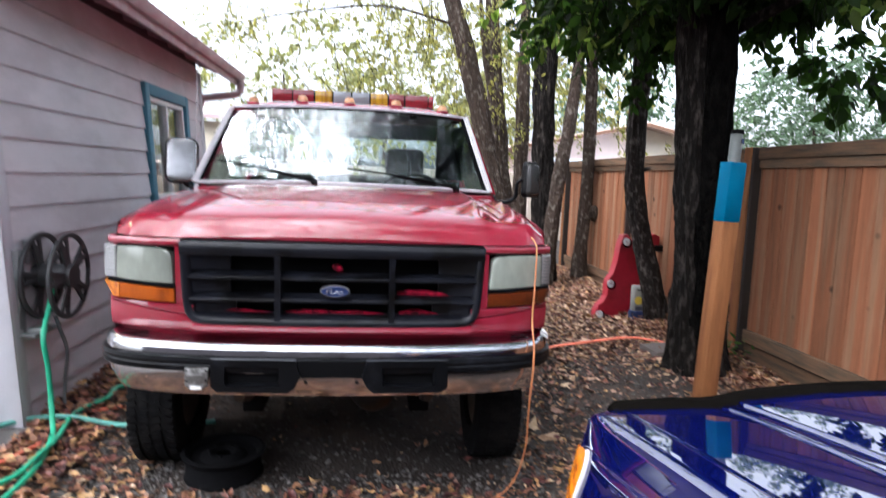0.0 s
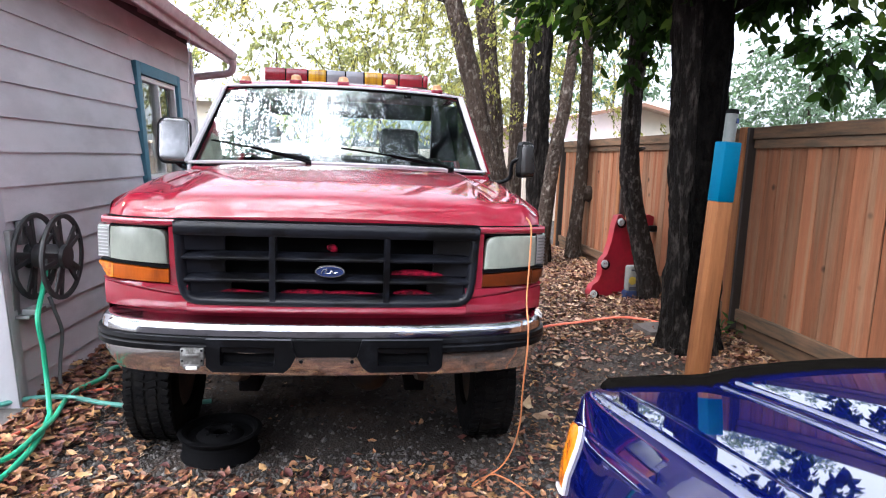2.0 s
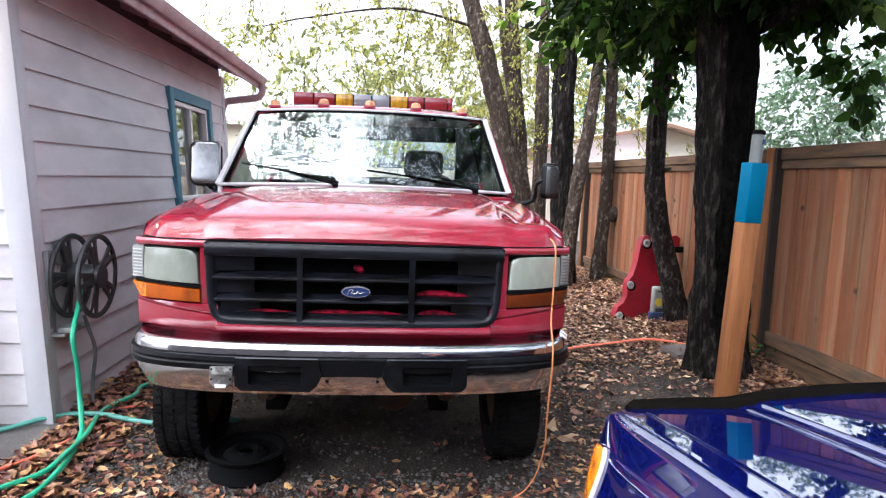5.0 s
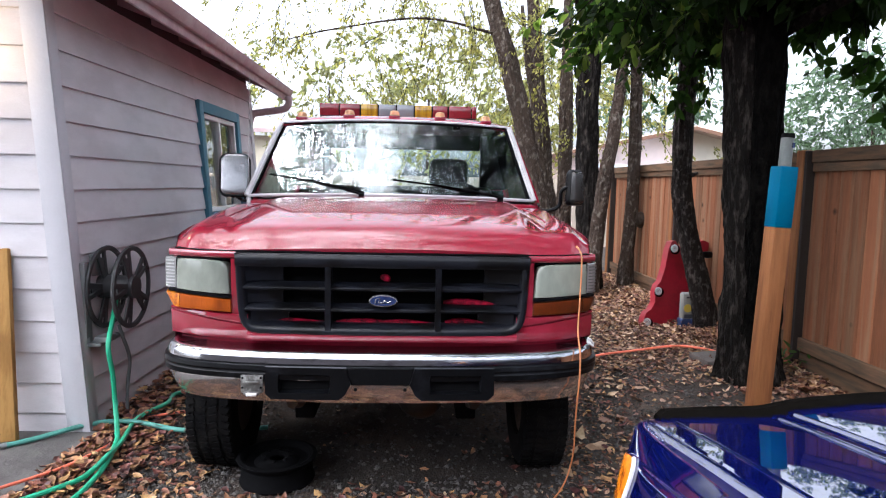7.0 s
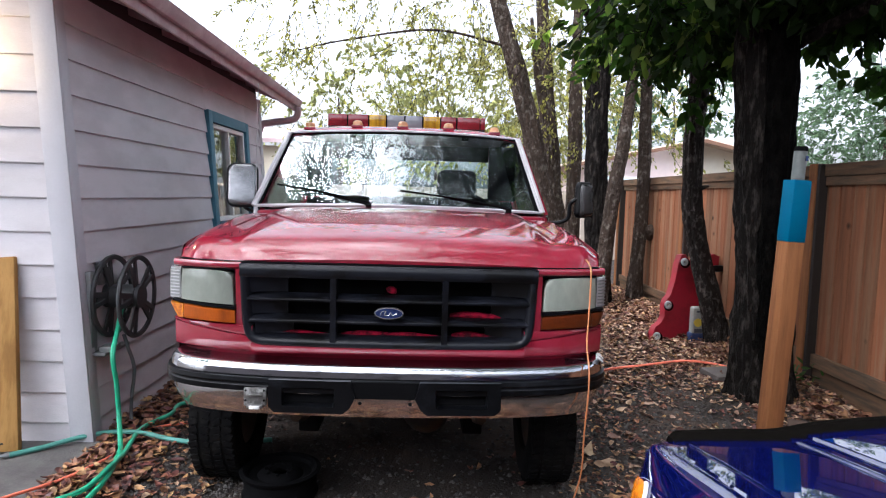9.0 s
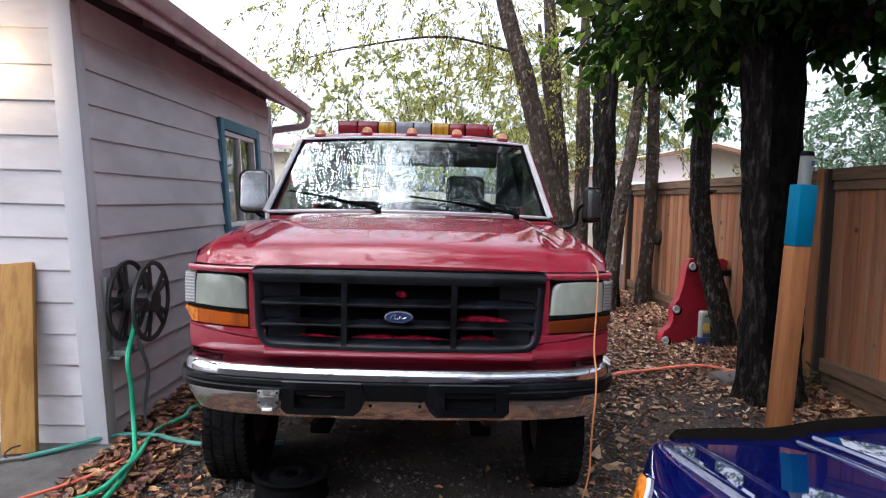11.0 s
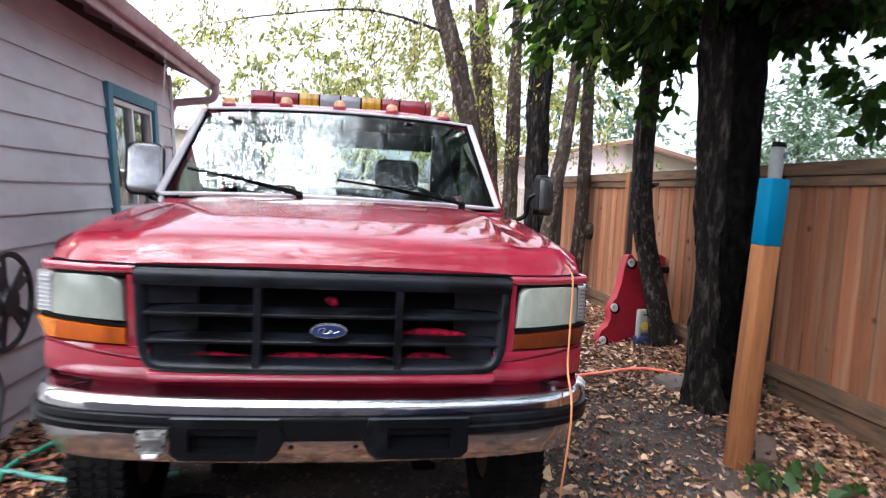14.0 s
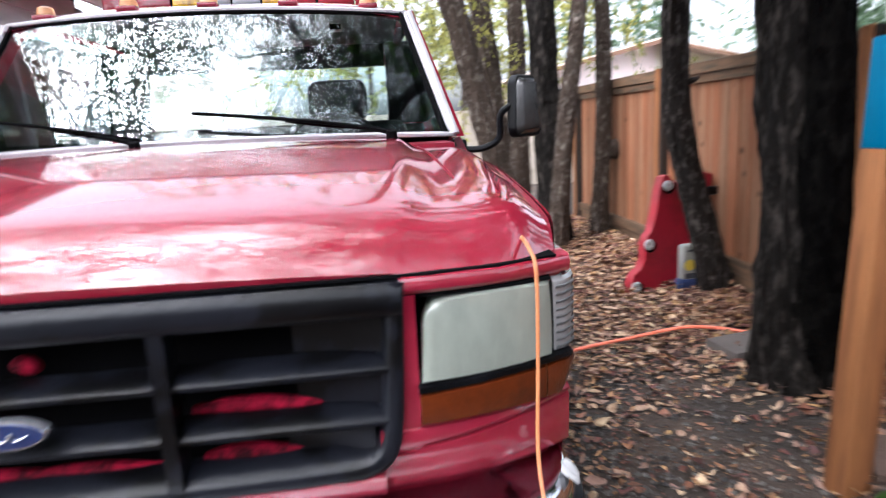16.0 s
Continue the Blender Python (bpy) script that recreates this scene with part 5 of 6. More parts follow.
G = 0.03
t5 = trunk("tree", [(2.68, 1.78, G), (2.665, 1.78, 0.35), (2.635, 1.78, 0.9), (2.56, 1.78, 1.9), (2.52, 1.8, 3.0), (2.6, 1.8, 4.6), (2.5, 1.9, 6.5)],
           [0.25, 0.20, 0.185, 0.178, 0.172, 0.15, 0.11], bark_dark, "thick dark-barked tree beside the timber post",
           [([(2.6, 1.8, 2.7), (2.2, 1.5, 3.1), (1.5, 1.0, 3.4), (0.8, 0.2, 3.7)], 0.06), ([(2.62, 1.8, 2.5), (3.0, 1.2, 2.75), (3.4, 0.5, 2.85), (3.9, -0.3, 2.8)], 0.05),
            ([(2.6, 1.8, 3.2), (2.0, 2.4, 3.6), (1.4, 2.9, 3.9)], 0.06), ([(2.6, 1.8, 4.0), (1.9, 0.4, 4.8), (0.9, -1.2, 5.4), (-0.2, -2.6, 5.8)], 0.07)])
# the second stem's near-black colour holds the shade of the canopy
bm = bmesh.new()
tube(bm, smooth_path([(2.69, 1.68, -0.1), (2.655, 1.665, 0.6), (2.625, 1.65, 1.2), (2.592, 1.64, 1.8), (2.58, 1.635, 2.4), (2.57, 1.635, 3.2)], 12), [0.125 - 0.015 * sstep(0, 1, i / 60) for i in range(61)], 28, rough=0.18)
part("stem", bm, bark_shaded, t5, "black second stem grown against the trunk, darkened for its shade")
t4 = trunk("tree", [(3.05, 3.28, G), (2.975, 3.28, 0.4), (2.83, 3.28, 0.9), (2.72, 3.27, 1.4), (2.68, 3.25, 2.0), (2.66, 3.2, 2.8), (2.5, 3.3, 4.6)],
           [0.13, 0.105, 0.096, 0.09, 0.086, 0.08, 0.05], bark_grey, "slender leaning tree with grey-brown scaly bark in front of the fence", [([(2.68, 3.25, 1.55), (2.76, 3.2, 1.58), (2.82, 3.18, 1.6)], 0.035)])
trunk("tree", [(3.02, 5.7, G), (3.03, 5.7, 0.6), (3.06, 5.7, 1.2), (3.06, 5.7, 2.2), (3.0, 5.7, 3.4), (2.8, 5.8, 5.0)], [0.12, 0.09, 0.082, 0.08, 0.07, 0.04], bark,
           "thin tree with a burl on its trunk", knobs=[((3.17, 5.64, 1.02), 0.085)])
trunk("tree", [(2.50, 5.65, G), (2.47, 5.65, 0.7), (2.42, 5.65, 1.5), (2.38, 5.65, 2.6), (2.36, 5.6, 4.0), (2.2, 5.5, 6.0)], [0.2, 0.155, 0.145, 0.14, 0.13, 0.08], bark_dark,
           "tall dark-barked tree near the truck", [([(2.38, 5.6, 3.2), (2.0, 5.2, 3.9), (1.3, 4.6, 4.4)], 0.06)])
trunk("tree", [(2.42, 5.3, G), (2.48, 5.3, 0.8), (2.57, 5.35, 1.6), (2.69, 5.4, 2.3), (2.85, 5.45, 4.0)], [0.12, 0.09, 0.085, 0.08, 0.05], bark, "slender tree leaning towards the fence")
t1 = trunk("tree", [(2.2, 6.3, G), (2.02, 6.35, 0.8), (1.83, 6.4, 1.6), (1.56, 6.45, 2.7), (1.30, 6.5, 3.6), (0.95, 6.6, 4.8), (0.4, 6.7, 6.6)], [0.2, 0.15, 0.14, 0.13, 0.12, 0.10, 0.06], bark,
           "leaning grey-brown tree behind the truck", [([(1.3, 6.5, 3.6), (0.2, 6.3, 3.75), (-1.0, 6.0, 3.5), (-1.6, 5.8, 3.3)], 0.022)])
t1b = trunk("tree", [(2.35, 7.6, G), (2.30, 7.6, 1.0), (2.15, 7.6, 2.2), (2.02, 7.6, 3.4), (1.9, 7.6, 5.0)], [0.2, 0.15, 0.135, 0.12, 0.08], bark, "straight tree behind the truck",
            [([(2.1, 7.6, 2.6), (1.9, 7.55, 3.3), (1.75, 7.5, 4.3)], 0.08)])
trunk("tree", [(2.45, 7.2, G), (2.47, 7.2, 1.4), (2.45, 7.2, 2.8), (2.42, 7.2, 4.6)], [0.14, 0.11, 0.10, 0.06], bark, "thin straight tree behind the truck")

# leaves: each a folded, pointed blade
def leaf_mesh(name, centres, dirs, sizes, mat, seed, droop=0.3, width=0.42):
    r = np.random.default_rng(seed)
    n = len(centres)
    c = np.asarray(centres, float)
    d = np.asarray(dirs, float)
    d /= np.linalg.norm(d, axis=1, keepdims=True) + 1e-9
    up = r.normal(size=(n, 3))
    side = np.cross(d, up)
    side /= np.linalg.norm(side, axis=1, keepdims=True) + 1e-9
    nor = np.cross(side, d)
    s = np.asarray(sizes, float)[:, None]
    w = width * s * 0.5 * r.uniform(0.8, 1.2, (n, 1))
    fold = 0.25 * w
    p = np.stack([c, c + d * s * 0.33 + side * w + nor * fold, c + d * s * 0.72 + side * w * 0.72 + nor * fold * 0.6 - nor * s * 0.08, c + d * s - nor * s * droop * 0.5,
                  c + d * s * 0.72 - side * w * 0.72 + nor * fold * 0.6 - nor * s * 0.08, c + d * s * 0.33 - side * w + nor * fold, c + d * s * 0.5 - nor * s * 0.04], 1)
    idx = np.arange(n)[:, None] * 7
    tri = np.array([[0, 1, 6], [1, 2, 6], [2, 3, 6], [3, 4, 6], [4, 5, 6], [5, 0, 6]])
    f = (idx[:, :, None] + tri[None]).reshape(-1, 3)
    mesh = bpy.data.meshes.new(name)
    mesh.vertices.add(n * 7)
    mesh.vertices.foreach_set("co", p.reshape(-1).astype(np.float32))
    mesh.loops.add(len(f) * 3)
    mesh.loops.foreach_set("vertex_index", f.reshape(-1).astype(np.int32))
    mesh.polygons.add(len(f))
    mesh.polygons.foreach_set("loop_start", (np.arange(len(f)) * 3).astype(np.int32))
    mesh.update(calc_edges=True)
    mesh.materials.append(mat)
    return mesh


def crown(tree, twigs, per, size, mat, seed, spread=0.10, twig_mat=None, width=0.42):
    """Leaves hung along twigs; each twig is (start, end)."""
    r = np.random.default_rng(seed)
    C, D, S = [], [], []
    bm = bmesh.new()
    for a, b in twigs:
        a, b = np.array(a), np.array(b)
        k = max(2, int(per * r.uniform(0.7, 1.3)))
        t = r.uniform(0.05, 1.0, k)[:, None]
        sag = np.zeros((k, 3))
        sag[:, 2] = -0.12 * (t[:, 0] ** 2) * np.linalg.norm(b - a)
        C.append(a + (b - a) * t + sag + r.normal(size=(k, 3)) * spread * 0.35)
        dd = (b - a) / (np.linalg.norm(b - a) + 1e-9) + r.normal(size=(k, 3)) * 0.75 + np.array([0, 0, -0.45])
        D.append(dd)
        S.append(size * r.uniform(0.65, 1.25, k))
        mid = (a + b) / 2 + np.array([0, 0, -0.03])
        tube(bm, [Vector(a), Vector(mid), Vector(b) - Vector((0, 0, 0.12 * float(np.linalg.norm(b - a))))], 0.006, 3, r_end=0.002, caps=False)
    me = leaf_mesh("crown", np.concatenate(C) - np.array(BASE[tree.name]), np.concatenate(D), np.concatenate(S), mat, seed, width=width)
    ob = new("crown", me)
    ob.parent = tree
    BASE[ob.name] = BASE[tree.name]
    tagged(part("twig_mass", bm, bark_dark, ob), kind="stuff")
    return ob


def cloud(seed, n, centre, radius, length, gaps=-0.12, down=0.35):
    """Twigs scattered in an uneven ellipsoid, each growing outward and drooping."""
    r = np.random.default_rng(seed)
    out = []
    while len(out) < n:
        p = r.uniform(-1, 1, 3)
        if np.linalg.norm(p) > 1:
            continue
        q = np.array(centre) + p * np.array(radius)
        if noise.noise(Vector(q) * 0.9 + Vector((seed, 0, 0))) < gaps:
            continue
        d = p * np.array([1, 1, 0.5]) + r.normal(size=3) * 0.6
        d[2] -= down
        d = d / np.linalg.norm(d) * length * r.uniform(0.5, 1.2)
        out.append((q, q + d))
    return out


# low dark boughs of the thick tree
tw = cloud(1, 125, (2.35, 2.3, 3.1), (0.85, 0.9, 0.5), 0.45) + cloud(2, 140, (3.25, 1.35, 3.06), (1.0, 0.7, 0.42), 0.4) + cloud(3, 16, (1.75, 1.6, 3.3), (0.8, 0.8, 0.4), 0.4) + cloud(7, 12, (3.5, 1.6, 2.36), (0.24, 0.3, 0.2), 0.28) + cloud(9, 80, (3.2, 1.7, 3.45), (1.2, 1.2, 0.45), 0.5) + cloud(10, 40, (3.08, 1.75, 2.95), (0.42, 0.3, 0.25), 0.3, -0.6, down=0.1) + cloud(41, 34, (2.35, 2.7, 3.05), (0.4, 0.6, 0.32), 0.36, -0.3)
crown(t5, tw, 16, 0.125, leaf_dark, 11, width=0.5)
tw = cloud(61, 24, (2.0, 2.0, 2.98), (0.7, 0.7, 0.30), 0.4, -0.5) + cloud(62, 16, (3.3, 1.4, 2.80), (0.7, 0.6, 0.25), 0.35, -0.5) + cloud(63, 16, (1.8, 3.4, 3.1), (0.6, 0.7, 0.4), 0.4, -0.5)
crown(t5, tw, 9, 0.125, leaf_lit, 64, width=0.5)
# leaf clouds overhead, out of view; several are added only to darken reflections
tw = cloud(4, 4200, (0.0, -0.7, 6.3), (6.0, 3.2, 1.3), 0.75, -0.10, down=0.2)
tw += cloud(18, 250, (-1.5, 3.6, 6.4), (4.0, 2.4, 1.1), 0.75, -2.0, down=0.2)
tw += cloud(44, 260, (-2.6, 2.1, 6.2), (0.8, 1.3, 0.6), 0.6, -2.0, down=0.2)
tw += cloud(45, 420, (-0.1, 2.0, 6.3), (2.0, 1.3, 0.5), 0.6, -0.12, down=0.2)
tw += cloud(43, 2300, (2.7, -0.6, 6.0), (2.5, 2.2, 1.0), 0.75, -0.2, down=0.2)
tw += cloud(16, 1500, (5.0, -4.6, 4.8), (3.0, 3.0, 1.6), 0.75, -2.0, down=0.2)
tw += cloud(6, 2900, (-4.4, -0.9, 5.9), (3.0, 3.2, 1.2), 0.75, -2.0, down=0.2)
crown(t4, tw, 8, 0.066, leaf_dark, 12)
bm = bmesh.new()


def ramify(b, a, d, length, r, level, rb):
    """A crooked branch that forks into finer ones."""
    pts, p, v = [a], a, d.normalized()
    for _ in range(6):
        v = (v + Vector((rb.gauss(0, 0.22), rb.gauss(0, 0.22), rb.gauss(0, 0.12)))).normalized()
        p = p + v * length / 6
        pts.append(p)
    tube(b, pts, r, 5 if level > 1 else 3, r_end=r * 0.35, caps=False)
    if level:
        for k in range(2 + level):
            q = pts[rb.randint(1, 6)]
            w = (v + Vector((rb.uniform(-1, 1), rb.uniform(-1, 1), rb.uniform(-0.4, 0.4)))).normalized()
            ramify(b, q, w, length * rb.uniform(0.4, 0.65), r * 0.5, level - 1, rb)


rb = random.Random(404)
for k in range(64):
    ramify(bm, Vector((rb.uniform(-5.0, 4.5), rb.uniform(-2.6, -0.2), rb.uniform(5.2, 6.8))), Vector((rb.uniform(-1, 0.4), rb.uniform(-1, 0.4), rb.uniform(-0.1, 0.2))), 3.2, 0.024, 3, rb)
tagged(part("branchwork", bm, bark_dark, t4), kind="stuff")
# yellowing backlit canopy behind the truck
tw = cloud(21, 250, (0.8, 7.0, 4.3), (3.4, 2.4, 1.5), 0.75, 0.04, down=0.9) + cloud(22, 130, (2.6, 7.5, 3.4), (1.8, 2.2, 1.3), 0.6, down=0.9) + cloud(25, 30, (-1.2, 7.5, 3.2), (1.6, 1.5, 0.8), 0.6, down=0.8)
crown(t1, tw, 24, 0.068, leaf_yellow, 13)
tw = cloud(23, 130, (2.2, 9.2, 3.0), (4.2, 1.4, 1.9), 0.7, down=0.6)
crown(t1b, tw, 17, 0.10, leaf_yellow, 14)


def far_tree(at, h, rad, seed, mat, count, size):
    t = thing("tree", (at[0], at[1], 0.0), "distant leafy green tree beyond the fence", "tree", "trees beyond the fence")
    b = bmesh.new()
    tube(b, smooth_path([(at[0], at[1], -0.3), (at[0] + 0.1, at[1], h * 0.4), (at[0], at[1], h * 0.7)], 5), 0.11, 8, r_end=0.02, rough=0.1)
    part("trunk", b, bark, t)
    crown(t, cloud(seed, count, (at[0], at[1], h * 0.62), (rad, rad, h * 0.36), 0.9), 16, size, mat, seed)


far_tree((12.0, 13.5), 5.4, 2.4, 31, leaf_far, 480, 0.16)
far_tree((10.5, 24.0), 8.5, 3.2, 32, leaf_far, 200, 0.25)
far_tree((3.0, 17.0), 7.0, 3.0, 33, leaf_light, 200, 0.2)
far_tree((-2.5, 16.0), 6.0, 2.8, 34, leaf_light, 130, 0.2)
far_tree((0.4, 20.0), 8.0, 3.2, 35, leaf_light, 130, 0.22)


# ---- timber post with pipe ----
post = thing("timber_post", (2.26, 0.88, 0.0), "square timber post with bright blue painted top and steel pipe", "post")
PM = Matrix.Translation((2.27, 0.93, 0)) @ Matrix.Rotation(radians(2.3), 4, "Y") @ Matrix.Rotation(radians(4), 4, "Z")
bm = bmesh.new()
box(bm, (-0.053, -0.053, -0.1), (0.053, 0.053, 1.225), 0.005, PM)
part("shaft", bm, post_wood, post)
bm = bmesh.new()
box(bm, (-0.0545, -0.0545, 1.225), (0.0545, 0.0545, 1.588), 0.005, PM)
part("painted_top", bm, cyan_paint, post, "bright blue painted post top")
bm = bmesh.new()
lathe(bm, PM @ Vector((0.0, 0.0, 1.58)), (0.05, 0.02, 1), [(0.022, 0), (0.036, 0), (0.036, 0.17), (0.033, 0.19), (0.018, 0.195), (0.016, 0.18), (0.022, 0.17)], 18)
pipe = part("pipe", bm, pipe_grey, post)
bm = bmesh.new()
disc(bm, PM @ Vector((0.002, 0.002, 1.758)), (0.06, 0.02, 1), 0.0385, 0.035, 0.026, 18)
part("pipe_cap", bm, black_dark, pipe)
bm = bmesh.new()
box(bm, (0.010, -0.0385, 1.70), (0.026, -0.030, 1.73), 0, PM)
part("sticker", bm, emblem_blue, pipe, "small blue sticker")

# ---- blue car ----
car = thing("car", (1.35, -3.6, -0.17), "dark blue high-hooded car with glossy creased hood, parked nose-in", "car")
CM = Matrix.Translation((0.510, -1.563, 0.375)) @ Matrix.Rotation(radians(3.13), 4, "Z") @ Matrix.Scale(0.735, 4)
CAR_W, EDGE = 2.05, 0.134
CW = CAR_W / 2


def hood_z(x, y):
    """Height of the car's hood, in the car's own units; y runs back from its front edge at 0."""
    k = 0.735 * min(x, CAR_W - x) - 0.1335
    d = -0.735 * y
    z = 0.604 + 0.15 * d - 0.065 * d * d - 0.012 * max(0.0, 1 - d / 0.03) ** 2
    p = min(0.235, max(0.0, k))
    z -= 0.034 * p + 0.03 * p * p
    z -= 0.003 * math.exp(-((k - 0.007) / 0.0022) ** 2)
    z += 0.005 * sstep(0.236, 0.244, k) + 0.007 * sstep(0.272, 0.280, k) + 0.08 * max(0.0, k - 0.278) * (1 - 0.5 * min(1.0, max(0.0, k - 0.278) / 0.35))
    return z / 0.735


def car_hood(u, v):
    x = EDGE + (CAR_W - 2 * EDGE) * u
    c = abs(x - CW) / 1.02
    y = -1.6 * v + 0.068 * (1 - c * c) * (1 - v) - 0.021
    return CM @ Vector((x, y, hood_z(x, -1.6 * v)))


# side of the fender in metres: outward from the hood's edge, and down
FENDER = ((0.0, 0.0), (0.012, 0.0005), (0.018, 0.0018), (0.023, 0.0044), (0.0275, 0.0085), (0.032, 0.0150), (0.039, 0.031), (0.046, 0.048), (0.052, 0.063), (0.0555, 0.0675), (0.060, 0.079), (0.067, 0.105), (0.080, 0.15), (0.086, 0.21), (0.087, 0.25))


def car_flank(y, v, out=0.0):
    """The fender: a rounded ridge, a slanted flank to the body line, then down the side; v runs downward."""
    t = min(1, max(0, -0.735 * y / 0.22))
    wide = 0.42 + 0.58 * math.sqrt(1 - (1 - t) ** 2)
    top = hood_z(EDGE, y) - 0.016 * max(0.0, 1 - t / 0.3) ** 2
    q = min(1.0, v / 0.7) * (len(FENDER) - 1)
    i = min(len(FENDER) - 2, int(q))
    a = q - i
    o, dz = (FENDER[i][j] + (FENDER[i + 1][j] - FENDER[i][j]) * a for j in (0, 1))
    x = EDGE - (o * wide + out * min(1.0, v / 0.2)) / 0.735
    z = top - dz / 0.735
    if v > 0.7:
        e = abs(y + 0.85)
        low = -0.10 if e > 0.56 else max(-0.10, -0.255 + math.sqrt(0.56 ** 2 - e * e))
        z += (low - z) * (v - 0.7) / 0.3
    return Vector((x, y, z))


TYRE = [(0.22, -0.09), (0.31, -0.11), (0.35, -0.08), (0.352, 0.0), (0.35, 0.08), (0.31, 0.11), (0.22, 0.09)]
bm = bmesh.new()
grid(bm, car_hood, 420, 44)
part("hood", bm, blue_paint, car, "glossy dark blue hood reflecting the fence and sky")
bm = bmesh.new()
loops = []
for i in range(97):
    u = i / 96
    near = [car_hood(min(0.978, max(0.022, 0.022 + 0.956 * (u + e))), 0.0) for e in (-0.03, -0.02, -0.01, 0.0, 0.01, 0.02, 0.03)]
    p, k = near[3].copy(), min(1.0, min(u, 1 - u) / 0.006 + 0.6)
    p.z = sum(q.z for q in near) / 7
    hump = 0.005 + 0.004 * sstep(0.02, 0.12, min(u, 1 - u))
    loops.append([p + CM.to_3x3() @ Vector((0, a, b * k)) for a, b in ((-0.048, 0.0), (-0.042, 0.016), (-0.022, 0.032 + hump), (0.004, 0.030 + hump), (0.014, 0.012), (0.008, -0.03), (-0.02, -0.03))])
rings(bm, loops)
part("hood_seal", bm, seal_black, car, "black rubber strip along the hood edge")
for s in (-1, 1):
    b = bmesh.new()

    def flank_point(u, v):
        p = car_flank(-0.018 * (1 - u) - 1.61 * u ** 1.4, v)
        return CM @ (p if s < 0 else Vector((CAR_W - p.x, p.y, p.z)))

    grid(b, flank_point, 52, 60)
    part("fender", b, blue_paint, car)
    for y in (-0.85, -4.75):
        b = bmesh.new()
        lathe(b, CM @ Vector((0.06 if s < 0 else CAR_W - 0.06, y, -0.262)), CM.to_3x3() @ Vector((1, 0, 0)), TYRE, 36)
        wheel = part("wheel", b, rubber, car)
        b = bmesh.new()
        lathe(b, CM @ Vector((0.06 if s < 0 else CAR_W - 0.06, y, -0.262)), CM.to_3x3() @ Vector((s, 0, 0)), [(0.02, 0.05), (0.10, 0.06), (0.21, 0.07), (0.225, 0.09), (0.225, -0.09), (0.02, -0.05)], 30)
        part("rim", b, galvanised, wheel)
bm = bmesh.new()
grid(bm, lambda u, v: CM @ Vector((0.10 + (CAR_W - 0.20) * u, -0.030 + 0.066 * (1 - (2 * u - 1) ** 2) + 0.03 * math.sin(v * 3.1), 0.802 - 0.90 * v)), 20, 8)
part("front_end", bm, blue_paint, car)
bm = bmesh.new()
box(bm, (0.0, 0.0, -0.12), (CAR_W, 0.14, 0.14), 0.03, CM, 3)
part("bumper", bm, black_plastic, car)


# wrap-round signal lamp
def lamp_back(v):
    return -0.105 - 0.032 * math.sin(math.pi * (0.05 + 0.80 * v))


def lamp_point(u, v):
    return CM @ car_flank(-0.016 + (lamp_back(v) + 0.016) * u, 0.41 + 0.22 * v, 0.004 + 0.004 * math.sin(math.pi * u) * math.sin(math.pi * v))


bm = bmesh.new()
grid(bm, lamp_point, 16, 16)
sg = part("signal_lamp", bm, amber_clear, car, "orange wrap-round signal lamp")
bm = bmesh.new()
rim = [CM @ car_flank(lamp_back(i / 14) - 0.006, 0.405 + 0.23 * i / 14, 0.003) for i in range(15)] + [CM @ car_flank(lamp_back(1.0) * (1 - i / 6) - 0.02 * i / 6, 0.637, 0.004) for i in range(1, 7)]
tube(bm, rim, 0.0045, 6)
part("lamp_trim", bm, bright_trim, sg)


def car_section(y, half, low, high, r=0.09):
    pts = []
    for cx, cz, a0 in ((half - r, high - r, 0), (-half + r, high - r, 90), (-half + r, low + r, 180), (half - r, low + r, 270)):
        for j in range(5):
            a = radians(a0 + 22.5 * j)
            pts.append(CM @ Vector((CW + cx + r * math.cos(a), y, cz + r * math.sin(a))))
    return pts


bm = bmesh.new()
rings(bm, [car_section(y, h, -0.10, z) for y, h, z in ((-1.62, 1.03, 1.03), (-2.4, 1.06, 1.06), (-3.8, 1.07, 1.07), (-4.8, 1.06, 1.07), (-5.7, 1.03, 1.04), (-6.0, 0.98, 0.98))])
part("body", bm, blue_paint, car)
bm = bmesh.new()
base_q, roof_q = ((-1.70, 1.0), (-5.70, 0.98)), ((-2.55, 0.80), (-5.35, 0.78))
loops = []
for t in (0.0, 0.33, 0.66, 0.93, 1.0):
    k = min(1.0, t / 0.93)
    (ya, ha), (yb, hb) = [(b[0] + (r[0] - b[0]) * k, b[1] + (r[1] - b[1]) * k - (0.07 if t == 1.0 else 0)) for b, r in zip(base_q, roof_q)]
    z = 1.03 + 0.80 * t
    loops.append([CM @ Vector((CW + x, y, z)) for x, y in ((-ha, ya), (0.0, ya + 0.06), (ha, ya), (hb, yb), (0.0, yb - 0.05), (-hb, yb))])
rings(bm, loops)
part("cabin", bm, blue_paint, car)


def car_pane(name, corners):
    b = bmesh.new()
    a = [CM @ Vector((CW + x, y, z)) for x, y, z in corners]
    n = (a[1] - a[0]).cross(a[3] - a[0]).normalized()
    rings(b, [[p - n * 0.006 for p in a], [p + n * 0.006 for p in a]])
    part(name, b, dark_glass, car)


